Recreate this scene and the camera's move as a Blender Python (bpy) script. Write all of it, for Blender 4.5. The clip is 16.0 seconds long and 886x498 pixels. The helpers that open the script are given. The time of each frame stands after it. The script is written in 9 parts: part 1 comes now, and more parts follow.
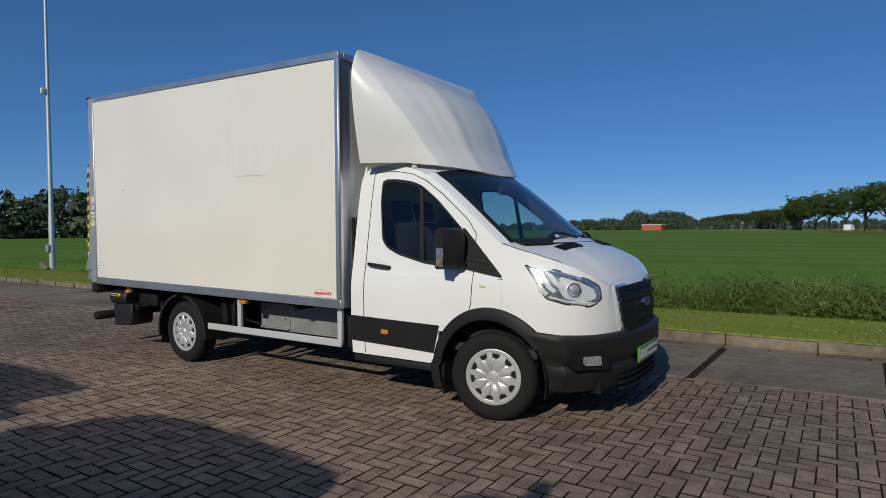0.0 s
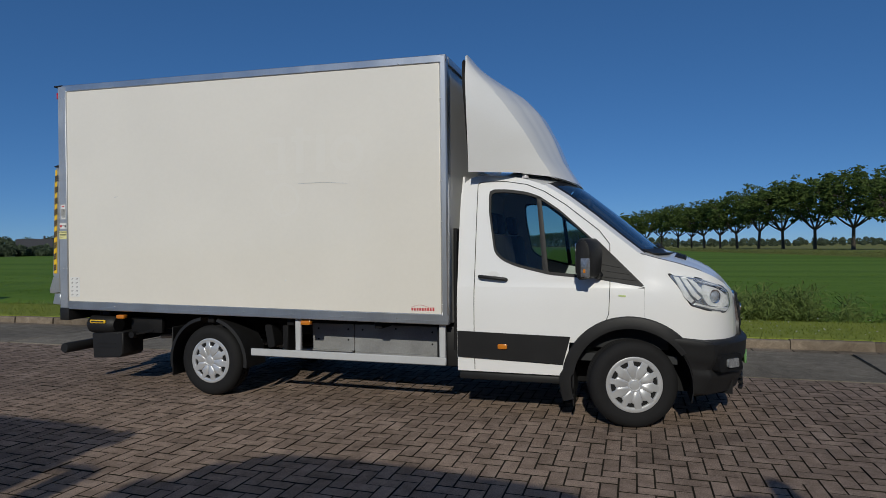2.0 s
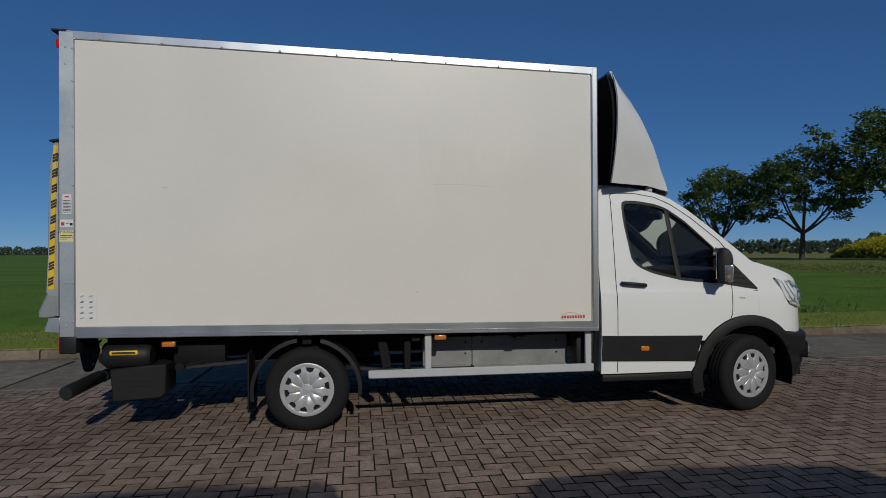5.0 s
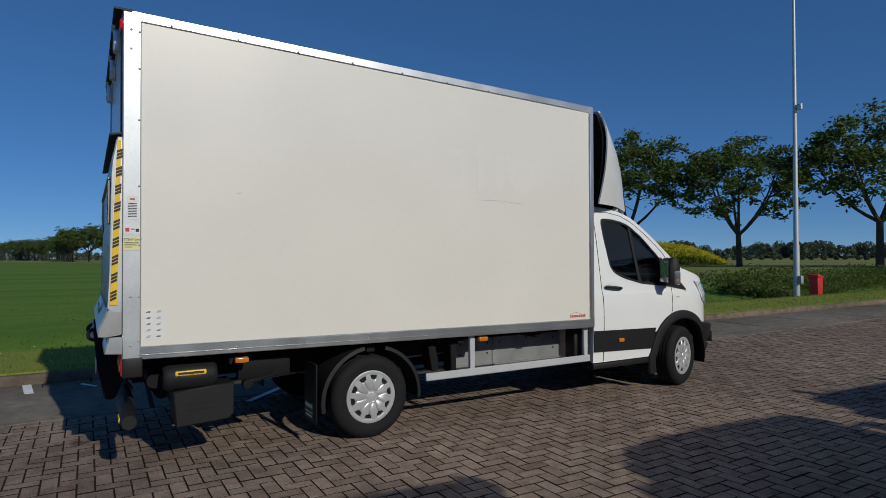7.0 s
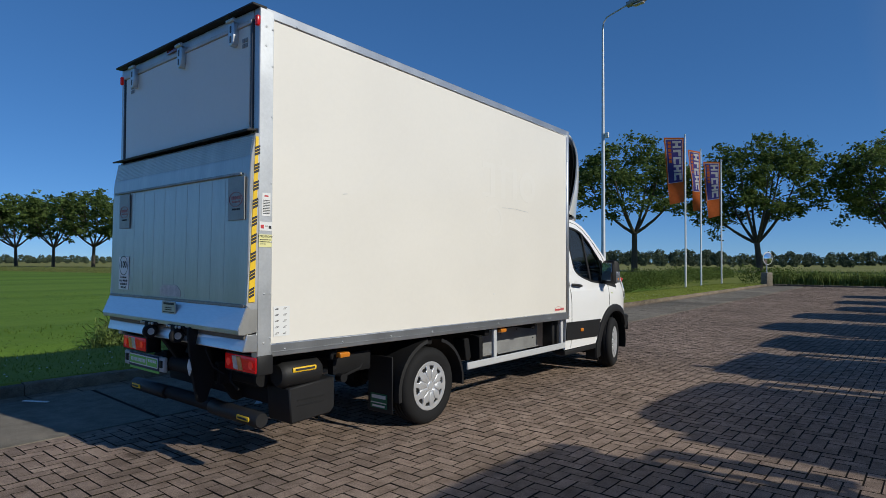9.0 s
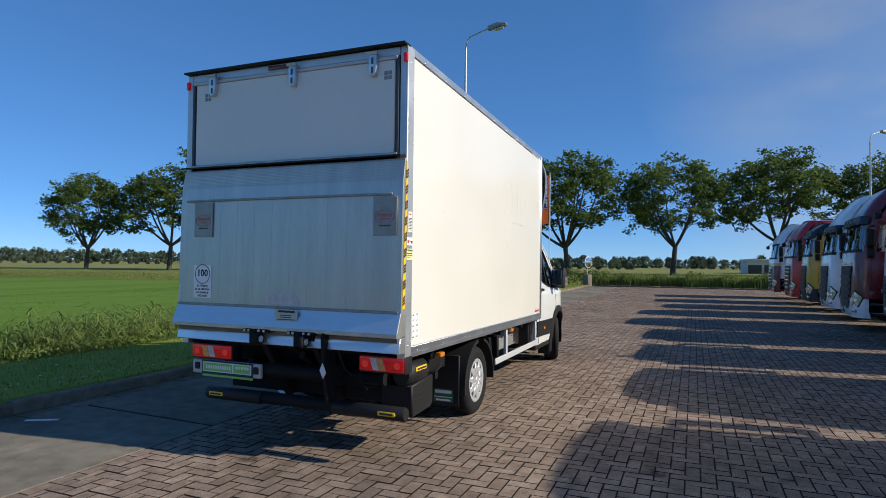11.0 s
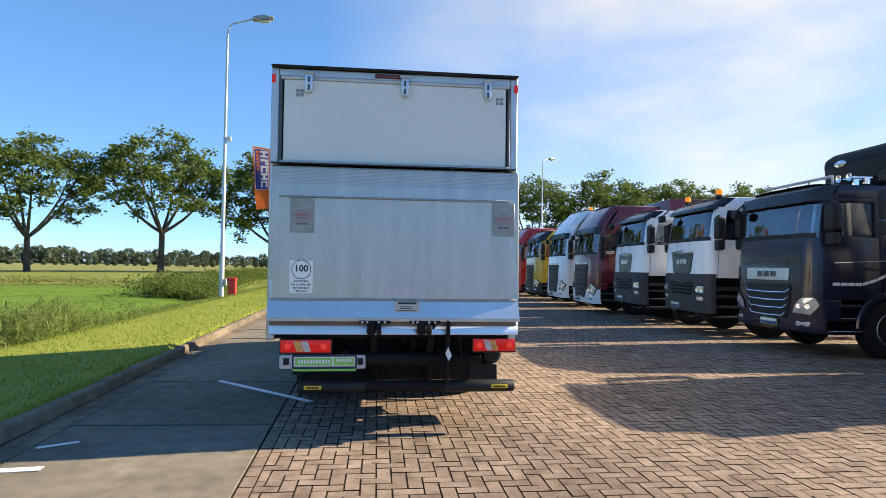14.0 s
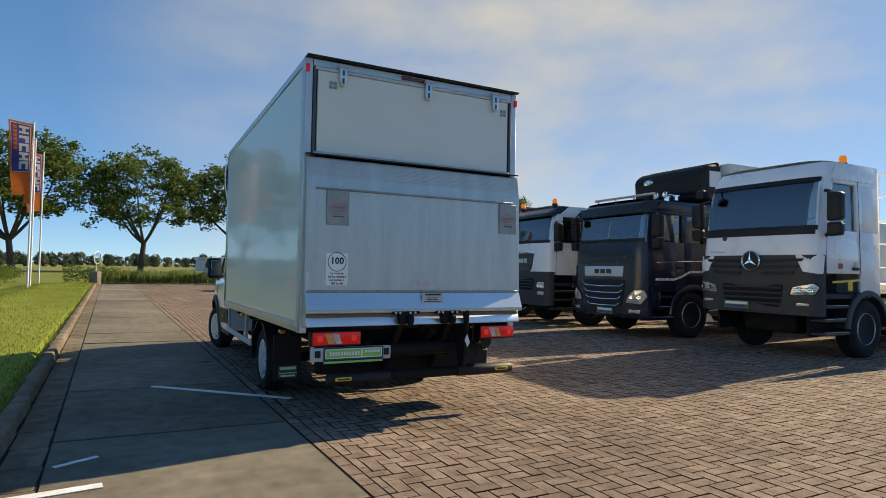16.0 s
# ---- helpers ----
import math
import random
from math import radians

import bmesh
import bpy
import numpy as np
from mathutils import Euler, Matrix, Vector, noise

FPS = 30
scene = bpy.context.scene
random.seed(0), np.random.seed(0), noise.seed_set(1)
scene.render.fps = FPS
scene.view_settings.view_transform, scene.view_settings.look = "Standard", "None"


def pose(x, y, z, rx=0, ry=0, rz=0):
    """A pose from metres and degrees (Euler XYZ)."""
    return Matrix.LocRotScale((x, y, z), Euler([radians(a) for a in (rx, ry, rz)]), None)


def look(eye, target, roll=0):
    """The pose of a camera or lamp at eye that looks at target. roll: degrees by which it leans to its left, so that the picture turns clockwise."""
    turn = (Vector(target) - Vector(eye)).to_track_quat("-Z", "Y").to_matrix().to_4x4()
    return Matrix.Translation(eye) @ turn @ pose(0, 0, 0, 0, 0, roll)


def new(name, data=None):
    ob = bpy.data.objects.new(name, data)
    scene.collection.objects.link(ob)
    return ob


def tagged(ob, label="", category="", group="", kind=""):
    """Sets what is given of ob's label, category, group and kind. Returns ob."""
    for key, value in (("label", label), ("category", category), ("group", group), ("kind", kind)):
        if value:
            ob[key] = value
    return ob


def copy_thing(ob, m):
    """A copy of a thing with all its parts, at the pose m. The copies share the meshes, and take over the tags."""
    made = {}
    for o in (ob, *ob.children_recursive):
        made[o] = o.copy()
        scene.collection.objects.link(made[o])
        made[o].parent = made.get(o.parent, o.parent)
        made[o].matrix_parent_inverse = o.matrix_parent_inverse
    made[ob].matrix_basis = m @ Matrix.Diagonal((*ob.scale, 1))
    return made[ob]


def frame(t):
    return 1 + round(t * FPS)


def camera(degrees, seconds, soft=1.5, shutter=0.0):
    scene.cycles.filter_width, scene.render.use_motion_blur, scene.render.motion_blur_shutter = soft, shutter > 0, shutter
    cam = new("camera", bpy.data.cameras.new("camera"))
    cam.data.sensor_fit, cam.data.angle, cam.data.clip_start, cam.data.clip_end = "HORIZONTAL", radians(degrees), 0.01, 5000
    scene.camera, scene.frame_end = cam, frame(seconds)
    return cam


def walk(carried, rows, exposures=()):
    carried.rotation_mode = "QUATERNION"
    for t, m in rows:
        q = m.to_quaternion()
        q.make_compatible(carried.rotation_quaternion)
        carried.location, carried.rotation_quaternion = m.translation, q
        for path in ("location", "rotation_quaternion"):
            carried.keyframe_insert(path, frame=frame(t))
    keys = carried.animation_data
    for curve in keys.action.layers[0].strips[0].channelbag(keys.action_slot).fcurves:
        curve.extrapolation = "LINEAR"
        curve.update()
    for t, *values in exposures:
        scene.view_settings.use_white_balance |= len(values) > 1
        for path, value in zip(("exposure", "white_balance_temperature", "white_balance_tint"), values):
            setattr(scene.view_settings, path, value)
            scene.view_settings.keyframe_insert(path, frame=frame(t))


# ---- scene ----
cam = camera(73.0, 16.0, soft=0.7)
PATH = [
    (0, (6.183, -5.063, 1.484), (5.082, -3.395, 1.419), -0.4),
    (0.5, (5.649, -5.436, 1.46), (4.633, -3.714, 1.418), -0.5),
    (1, (5.08, -5.66, 1.437), (4.164, -3.882, 1.409), -0.5),
    (1.5, (4.536, -5.848, 1.436), (3.716, -4.024, 1.422), -0.6),
    (2, (3.992, -5.947, 1.443), (3.381, -4.042, 1.435), -0.6),
    (2.5, (3.414, -6.045, 1.459), (2.924, -4.106, 1.453), -0.6),
    (3, (2.874, -6.062, 1.45), (2.555, -4.087, 1.447), -0.6),
    (3.5, (2.233, -6.088, 1.459), (2.102, -4.093, 1.454), -0.5),
    (4, (1.647, -6.133, 1.508), (1.618, -4.133, 1.483), -0.3),
    (4.5, (1.053, -6.08, 1.515), (1.136, -4.082, 1.499), -0.3),
    (5, (0.415, -6.068, 1.476), (0.698, -4.088, 1.484), -0.3),
    (7.5, (-2.61, -5.474, 1.515), (-1.491, -3.816, 1.548), 0.0),
    (8, (-3.132, -5.245, 1.498), (-1.916, -3.658, 1.542), 0.2),
    (8.5, (-3.588, -4.949, 1.468), (-2.168, -3.541, 1.515), 0.2),
    (9, (-4.114, -4.624, 1.472), (-2.579, -3.342, 1.514), 0.2),
    (11.5, (-6.212, -2.616, 1.553), (-4.322, -1.963, 1.594), 0.6),
    (12, (-6.545, -2.081, 1.556), (-4.618, -1.545, 1.59), 0.5),
    (12.5, (-6.803, -1.53, 1.501), (-4.835, -1.177, 1.557), 0.6),
    (13, (-6.962, -0.975, 1.488), (-4.969, -0.823, 1.546), 0.7),
    (13.5, (-7.128, -0.431, 1.475), (-5.129, -0.411, 1.533), 0.7),
    (14, (-7.147, 0.124, 1.471), (-5.16, -0.094, 1.529), 0.8),
    (14.5, (-7.191, 0.683, 1.44), (-5.241, 0.245, 1.501), 1.0),
    (15, (-7.146, 1.272, 1.408), (-5.252, 0.633, 1.469), 1.0),
    (15.5, (-7.081, 1.879, 1.391), (-5.231, 1.121, 1.456), 1.1),
    (16, (-6.889, 2.372, 1.376), (-5.123, 1.436, 1.446), 1.1),
]
EXPOSURES = [(0, -0.80, 6550, 6), (0.7, -0.84, 6550, 6), (1.6, -1.00, 6450, 6), (2.5, -1.05, 6400, 6), (3.5, -1.19, 6400, 6), (5, -1.37, 6400, 6), (7.5, -0.94, 6350, 6), (8.5, -0.78, 6350, 6), (9, -0.55, 6400, 6), (11.5, 0.16, 6900, 6), (12, 0.36, 7350, 6), (12.5, 0.58, 7400, 6), (13, 1.22, 7500, 7), (13.6, 1.24, 8000, 8), (14.1, 1.02, 8500, 8), (14.6, 0.76, 9100, 8), (15.2, 0.56, 9300, 7), (16, 0.40, 9100, 6)]
walk(cam, [(t, look(eye, target, roll)) for t, eye, target, roll in PATH], EXPOSURES)

# ---- daylight ----
SUN_DIR = Vector((0.14, -1.0, 0.585)).normalized()
SUN_EL = math.asin(SUN_DIR.z)
world = bpy.data.worlds.new("sky")
scene.world = world
world.use_nodes = True
wn, wl = world.node_tree.nodes, world.node_tree.links
wn.clear()
w_sky = wn.new("ShaderNodeTexSky")
w_sky.sky_type, w_sky.sun_disc = "NISHITA", False
w_sky.sun_elevation, w_sky.sun_rotation = SUN_EL, math.atan2(SUN_DIR.x, SUN_DIR.y)
w_sky.altitude, w_sky.air_density, w_sky.dust_density, w_sky.ozone_density = 3000, 0.8, 0.0, 3.0
w_bg = wn.new("ShaderNodeBackground")
w_bg.inputs["Strength"].default_value = 0.086
w_out = wn.new("ShaderNodeOutputWorld")
# thin bright veil of cloud over the south-east
w_tc, w_dot, w_noise = wn.new("ShaderNodeTexCoord"), wn.new("ShaderNodeVectorMath"), wn.new("ShaderNodeTexNoise")
w_dot.operation = "DOT_PRODUCT"
w_dot.inputs[1].default_value = Vector((0.72, -0.63, 0.30)).normalized()
wl.new(w_tc.outputs["Generated"], w_dot.inputs[0])
w_mask, w_shape, w_fac, w_mix, w_hsv = wn.new("ShaderNodeMapRange"), wn.new("ShaderNodeMapRange"), wn.new("ShaderNodeMath"), wn.new("ShaderNodeMix"), wn.new("ShaderNodeHueSaturation")
w_mask.inputs["From Min"].default_value, w_mask.inputs["From Max"].default_value = 0.72, 1.0
wl.new(w_dot.outputs["Value"], w_mask.inputs["Value"])
w_map = wn.new("ShaderNodeMapping")
w_map.inputs["Scale"].default_value = (1.0, 1.0, 2.6)
wl.new(w_tc.outputs["Generated"], w_map.inputs["Vector"])
wl.new(w_map.outputs["Vector"], w_noise.inputs["Vector"])
w_noise.inputs["Scale"].default_value, w_noise.inputs["Detail"].default_value = 3.2, 7.0
w_shape.inputs["From Min"].default_value, w_shape.inputs["From Max"].default_value = 0.40, 0.74
wl.new(w_noise.outputs["Fac"], w_shape.inputs["Value"])
w_fac.operation = "MULTIPLY"
w_shape.inputs["To Min"].default_value, w_shape.inputs["To Max"].default_value = 0.30, 0.92
wl.new(w_mask.outputs[0], w_fac.inputs[0])
wl.new(w_shape.outputs[0], w_fac.inputs[1])
w_hsv.inputs["Saturation"].default_value = 1.12
# clear, dry air: a little bluer than the model's
w_tint = wn.new("ShaderNodeMix")
w_tint.data_type, w_tint.blend_type = "RGBA", "MULTIPLY"
w_tint.inputs[0].default_value = 1.0
w_tint.inputs[7].default_value = (1.58, 2.2, 3.15, 1)
w_even = wn.new("ShaderNodeGamma")
w_even.inputs["Gamma"].default_value = 0.62
wl.new(w_sky.outputs["Color"], w_even.inputs["Color"])
wl.new(w_even.outputs["Color"], w_tint.inputs[6])
wl.new(w_tint.outputs[2], w_hsv.inputs["Color"])
w_mix.data_type = "RGBA"
w_mix.inputs[7].default_value = (5.9, 6.05, 6.15, 1)
wl.new(w_fac.outputs[0], w_mix.inputs[0])
wl.new(w_hsv.outputs["Color"], w_mix.inputs[6])
wl.new(w_mix.outputs[2], w_bg.inputs["Color"])
wl.new(w_bg.outputs["Background"], w_out.inputs["Surface"])
sun = new("sun", bpy.data.lights.new("sun", "SUN"))
sun.data.energy, sun.data.angle, sun.data.color = 5.0, radians(0.53), (1.0, 0.93, 0.82)
sun.matrix_world = look(SUN_DIR * 60, (0, 0, 0))


# ---- materials ----
def mat(name, color, rough=0.5, metal=0.0, var=0.12, scale=6.0, fine=80.0, bump=0.0, spec=0.5, coat=0.0, tint=None, per_piece=0.0, island=0.0, stretch=(1, 1, 1), rvar=0.08):
    """Base colour varied at two scales, with fine relief."""
    m = bpy.data.materials.new(name)
    m.use_nodes = True
    n, l = m.node_tree.nodes, m.node_tree.links
    b = n["Principled BSDF"]
    b.inputs["Metallic"].default_value = metal
    b.inputs["Specular IOR Level"].default_value = spec
    b.inputs["Coat Weight"].default_value = coat
    b.inputs["Coat Roughness"].default_value = 0.05
    tc = n.new("ShaderNodeTexCoord")
    mp = n.new("ShaderNodeMapping")
    mp.inputs["Scale"].default_value = stretch
    l.new(tc.outputs["Object"], mp.inputs["Vector"])
    big, small = n.new("ShaderNodeTexNoise"), n.new("ShaderNodeTexNoise")
    for tex, s, d in ((big, scale, 4.0), (small, fine, 3.0)):
        tex.inputs["Scale"].default_value, tex.inputs["Detail"].default_value = s, d
        l.new(mp.outputs["Vector"], tex.inputs["Vector"])
    add = n.new("ShaderNodeMath")
    add.operation = "MULTIPLY_ADD"
    l.new(small.outputs["Fac"], add.inputs[0])
    add.inputs[1].default_value = 0.45
    l.new(big.outputs["Fac"], add.inputs[2])
    rng = n.new("ShaderNodeMapRange")
    rng.inputs["From Min"].default_value, rng.inputs["From Max"].default_value = 0.42, 1.03
    l.new(add.outputs[0], rng.inputs["Value"])
    mix = n.new("ShaderNodeMix")
    mix.data_type = "RGBA"
    c = Vector(color)
    lo, hi = c * (1 - var), (Vector(tint) if tint else c * (1 + var))
    mix.inputs[6].default_value, mix.inputs[7].default_value = (*lo, 1), (*[min(v, 0.95) for v in hi], 1)
    l.new(rng.outputs[0], mix.inputs[0])
    col = mix.outputs[2]
    if per_piece or island:
        if island:
            info = n.new("ShaderNodeNewGeometry").outputs["Random Per Island"]
        else:
            info = n.new("ShaderNodeObjectInfo").outputs["Random"]
        amt = per_piece or island
        r2 = n.new("ShaderNodeMapRange")
        r2.inputs["To Min"].default_value, r2.inputs["To Max"].default_value = 1 - amt, 1 + amt
        l.new(info, r2.inputs["Value"])
        hsv = n.new("ShaderNodeHueSaturation")
        l.new(r2.outputs[0], hsv.inputs["Value"])
        l.new(col, hsv.inputs["Color"])
        col = hsv.outputs["Color"]
    l.new(col, b.inputs["Base Color"])
    rr = n.new("ShaderNodeMapRange")
    rr.inputs["To Min"].default_value, rr.inputs["To Max"].default_value = max(0.02, rough - rvar), min(1, rough + rvar)
    l.new(big.outputs["Fac"], rr.inputs["Value"])
    l.new(rr.outputs[0], b.inputs["Roughness"])
    if bump:
        bp = n.new("ShaderNodeBump")
        bp.inputs["Strength"].default_value, bp.inputs["Distance"].default_value = bump, 0.01
        l.new(add.outputs[0], bp.inputs["Height"])
        l.new(bp.outputs["Normal"], b.inputs["Normal"])
    return m


def stone_mat(name, low, high, piece=0.0, island=False, grain=230.0, stain=0.5, spots=0.0, bump=0.6):
    """Rough cast stone: wide stains, cloudy patches, sandy speckle and dark droplets, laid out in world space."""
    m = bpy.data.materials.new(name)
    m.use_nodes = True
    n, l = m.node_tree.nodes, m.node_tree.links
    b = n["Principled BSDF"]
    b.inputs["Roughness"].default_value = 0.93
    b.inputs["Specular IOR Level"].default_value = 0.15
    geo = n.new("ShaderNodeNewGeometry")
    def noise(scale, detail, rough=0.55):
        t = n.new("ShaderNodeTexNoise")
        t.inputs["Scale"].default_value, t.inputs["Detail"].default_value, t.inputs["Roughness"].default_value = scale, detail, rough
        l.new(geo.outputs["Position"], t.inputs["Vector"])
        return t.outputs["Fac"]
    def ramp(v, a, c, lo, hi):
        r = n.new("ShaderNodeMapRange")
        for key, x in (("From Min", a), ("From Max", c), ("To Min", lo), ("To Max", hi)):
            r.inputs[key].default_value = x
        l.new(v, r.inputs["Value"])
        return r.outputs[0]
    def times(a, c):
        q = n.new("ShaderNodeMath")
        q.operation = "MULTIPLY"
        l.new(a, q.inputs[0])
        l.new(c, q.inputs[1])
        return q.outputs[0]
    mix = n.new("ShaderNodeMix")
    mix.data_type = "RGBA"
    mix.inputs[6].default_value, mix.inputs[7].default_value = (*low, 1), (*high, 1)
    l.new(ramp(noise(5.5, 6, 0.65), 0.32, 0.68, 0, 1), mix.inputs[0])
    speck = noise(grain, 4, 0.7)
    value = times(ramp(noise(0.42, 5), 0.32, 0.70, 1 - stain * 0.5, 1 + stain * 0.35), ramp(speck, 0.32, 0.68, 0.42, 1.58))
    if piece:
        rnd = geo.outputs["Random Per Island"] if island else n.new("ShaderNodeObjectInfo").outputs["Random"]
        value = times(value, ramp(rnd, 0, 1, 1 - piece, 1 + piece))
    if spots:
        v = n.new("ShaderNodeTexVoronoi")
        v.inputs["Scale"].default_value = 2.3
        l.new(geo.outputs["Position"], v.inputs["Vector"])
        value = times(value, ramp(v.outputs["Distance"], 0.05, 0.10, 1 - spots, 1.0))
        # ragged old oil blots, far apart
        blot, wob = n.new("ShaderNodeTexVoronoi"), n.new("ShaderNodeMath")
        blot.inputs["Scale"].default_value = 0.85
        l.new(geo.outputs["Position"], blot.inputs["Vector"])
        wob.operation = "MULTIPLY_ADD"
        l.new(noise(7.0, 5, 0.7), wob.inputs[0])
        wob.inputs[1].default_value = 0.30
        l.new(blot.outputs["Distance"], wob.inputs[2])
        value = times(value, ramp(wob.outputs[0], 0.205, 0.24, 1 - spots * 1.5, 1.0))
    hsv = n.new("ShaderNodeHueSaturation")
    l.new(value, hsv.inputs["Value"])
    l.new(mix.outputs[2], hsv.inputs["Color"])
    l.new(hsv.outputs["Color"], b.inputs["Base Color"])
    bp = n.new("ShaderNodeBump")
    bp.inputs["Strength"].default_value, bp.inputs["Distance"].default_value = bump, 0.004
    l.new(speck, bp.inputs["Height"])
    l.new(bp.outputs["Normal"], b.inputs["Normal"])
    return m


def pane_mat(name, tint=(0.55, 0.62, 0.6), ior=1.5):
    """Thin car glass: clear with a tint, glossy by its angle."""
    m = bpy.data.materials.new(name)
    m.use_nodes = True
    n, l = m.node_tree.nodes, m.node_tree.links
    n.remove(n["Principled BSDF"])
    tr, gl, mx, fr = n.new("ShaderNodeBsdfTransparent"), n.new("ShaderNodeBsdfGlossy"), n.new("ShaderNodeMixShader"), n.new("ShaderNodeFresnel")
    tr.inputs["Color"].default_value = (*tint, 1)
    gl.inputs["Roughness"].default_value = 0.01
    gl.inputs["Color"].default_value = (0.95, 0.97, 1, 1)
    fr.inputs["IOR"].default_value = ior
    l.new(fr.outputs[0], mx.inputs[0])
    l.new(tr.outputs[0], mx.inputs[1])
    l.new(gl.outputs[0], mx.inputs[2])
    l.new(mx.outputs[0], n["Material Output"].inputs["Surface"])
    return m


def glow_mat(name, color, strength, base=None):
    m = mat(name, base or color, 0.2, var=0.03)
    b = m.node_tree.nodes["Principled BSDF"]
    b.inputs["Emission Color"].default_value = (*color, 1)
    b.inputs["Emission Strength"].default_value = strength
    return m


# ---- mesh helpers ----
def part(name, bm, material, parent=None, label="", smooth=40, kind="", category="", group=""):
    """Links a bmesh as one mesh object under a thing or a part."""
    me = bpy.data.meshes.new(name)
    bm.to_mesh(me)
    bm.free()
    for m in (material if isinstance(material, (list, tuple)) else [material]):
        me.materials.append(m)
    if smooth:
        me.polygons.foreach_set("use_smooth", [True] * len(me.polygons))
        me.set_sharp_from_angle(angle=radians(smooth))
    ob = new(name, me)
    if parent:
        ob.parent = parent
    return tagged(ob, label, category, group, kind)


def thing(name, label, category, at=None, group="", kind=""):
    ob = new(name)
    ob.empty_display_size = 0.2
    if at is not None:
        ob.matrix_world = at
    return tagged(ob, label, category, group, kind)


def B():
    return bmesh.new()


def box(bm, x0, x1, y0, y1, z0, z1, bevel=0.0, seg=2):
    m = Matrix.LocRotScale(((x0 + x1) / 2, (y0 + y1) / 2, (z0 + z1) / 2), None, (abs(x1 - x0), abs(y1 - y0), abs(z1 - z0)))
    r = bmesh.ops.create_cube(bm, size=1, matrix=m)
    if bevel:
        es = list({e for v in r["verts"] for e in v.link_edges})
        bmesh.ops.bevel(bm, geom=es, offset=bevel, segments=seg, profile=0.5, affect="EDGES")
    return bm


def prism(bm, pts, axis, a, b, bevel=0.0, seg=2):
    """A polygon of (u, v) drawn along an axis from a to b: x takes (y, z), y takes (x, z), z takes (x, y)."""
    def at(u, v, w):
        return {"x": (w, u, v), "y": (u, w, v), "z": (u, v, w)}[axis]
    lo = [bm.verts.new(at(u, v, a)) for u, v in pts]
    hi = [bm.verts.new(at(u, v, b)) for u, v in pts]
    fs = [bm.faces.new(lo), bm.faces.new(hi[::-1])]
    n = len(pts)
    for i in range(n):
        fs.append(bm.faces.new((lo[i], hi[i], hi[(i + 1) % n], lo[(i + 1) % n])))
    bmesh.ops.recalc_face_normals(bm, faces=fs)
    if bevel:
        es = list({e for f in fs for e in f.edges})
        bmesh.ops.bevel(bm, geom=es, offset=bevel, segments=seg, profile=0.5, affect="EDGES")
    return bm


def tube(bm, pts, radius, n=8, cap=True):
    """A round bar along points; radius is one number or one for each point."""
    pts = [Vector(p) for p in pts]
    rs = radius if isinstance(radius, (list, tuple)) else [radius] * len(pts)
    rings, side = [], None
    for i, p in enumerate(pts):
        d = (pts[min(i + 1, len(pts) - 1)] - pts[max(i - 1, 0)]).normalized()
        if side is None:
            side = d.orthogonal().normalized()
        else:
            side = (side - d * side.dot(d)).normalized()
        up = d.cross(side)
        rings.append([bm.verts.new(p + (side * math.cos(a) + up * math.sin(a)) * rs[i]) for a in (2 * math.pi * k / n for k in range(n))])
    for a, b in zip(rings, rings[1:]):
        for k in range(n):
            bm.faces.new((a[k], a[(k + 1) % n], b[(k + 1) % n], b[k]))
    if cap:
        bm.faces.new(rings[0][::-1])
        bm.faces.new(rings[-1])
    return bm


def lathe(bm, profile, axis="y", n=48, center=(0, 0, 0), closed=False):
    """A profile of (radius, along) turned round an axis through the centre."""
    c = Vector(center)
    def at(r, h, a):
        u, v = r * math.cos(a), r * math.sin(a)
        return c + Vector({"x": (h, u, v), "y": (u, h, v), "z": (u, v, h)}[axis])
    rings = [[bm.verts.new(at(r, h, 2 * math.pi * k / n)) for k in range(n)] for r, h in profile]
    fs = []
    pairs = list(zip(rings, rings[1:])) + ([(rings[-1], rings[0])] if closed else [])
    for a, b in pairs:
        for k in range(n):
            fs.append(bm.faces.new((a[k], a[(k + 1) % n], b[(k + 1) % n], b[k])))
    if not closed:
        for r, p in ((rings[0], profile[0]), (rings[-1], profile[-1])):
            if p[0] > 1e-4:
                fs.append(bm.faces.new(r))
    bmesh.ops.recalc_face_normals(bm, faces=fs)
    return bm


def surf(bm, fn, nu, nv, u0=0.0, u1=1.0, v0=0.0, v1=1.0, flip=False):
    """A sheet through fn(u, v)."""
    g = [[bm.verts.new(fn(u0 + (u1 - u0) * i / nu, v0 + (v1 - v0) * j / nv)) for j in range(nv + 1)] for i in range(nu + 1)]
    fs = []
    for i in range(nu):
        for j in range(nv):
            q = (g[i][j], g[i + 1][j], g[i + 1][j + 1], g[i][j + 1])
            fs.append(bm.faces.new(q[::-1] if flip else q))
    return fs


def shell(bm, t):
    """A second skin t behind a sheet along its normals, joined to it round the open edges."""
    bm.normal_update()
    front, rim = bm.faces[:], [e for e in bm.edges if len(e.link_faces) == 1]
    twin = {v: bm.verts.new(v.co - v.normal * t) for v in {v for f in front for v in f.verts}}
    for e in rim:
        f = e.link_faces[0]
        vs = list(f.verts)
        a, b = e.verts
        if vs[(vs.index(a) + 1) % len(vs)] is not b:
            a, b = b, a
        bm.faces.new((b, a, twin[a], twin[b]))
    for f in front:
        bm.faces.new([twin[v] for v in reversed(f.verts)])
    return bm


def thicken(bm, t):
    """Gives a sheet thickness t, inwards of its normals."""
    bmesh.ops.recalc_face_normals(bm, faces=bm.faces[:])
    return shell(bm, t)


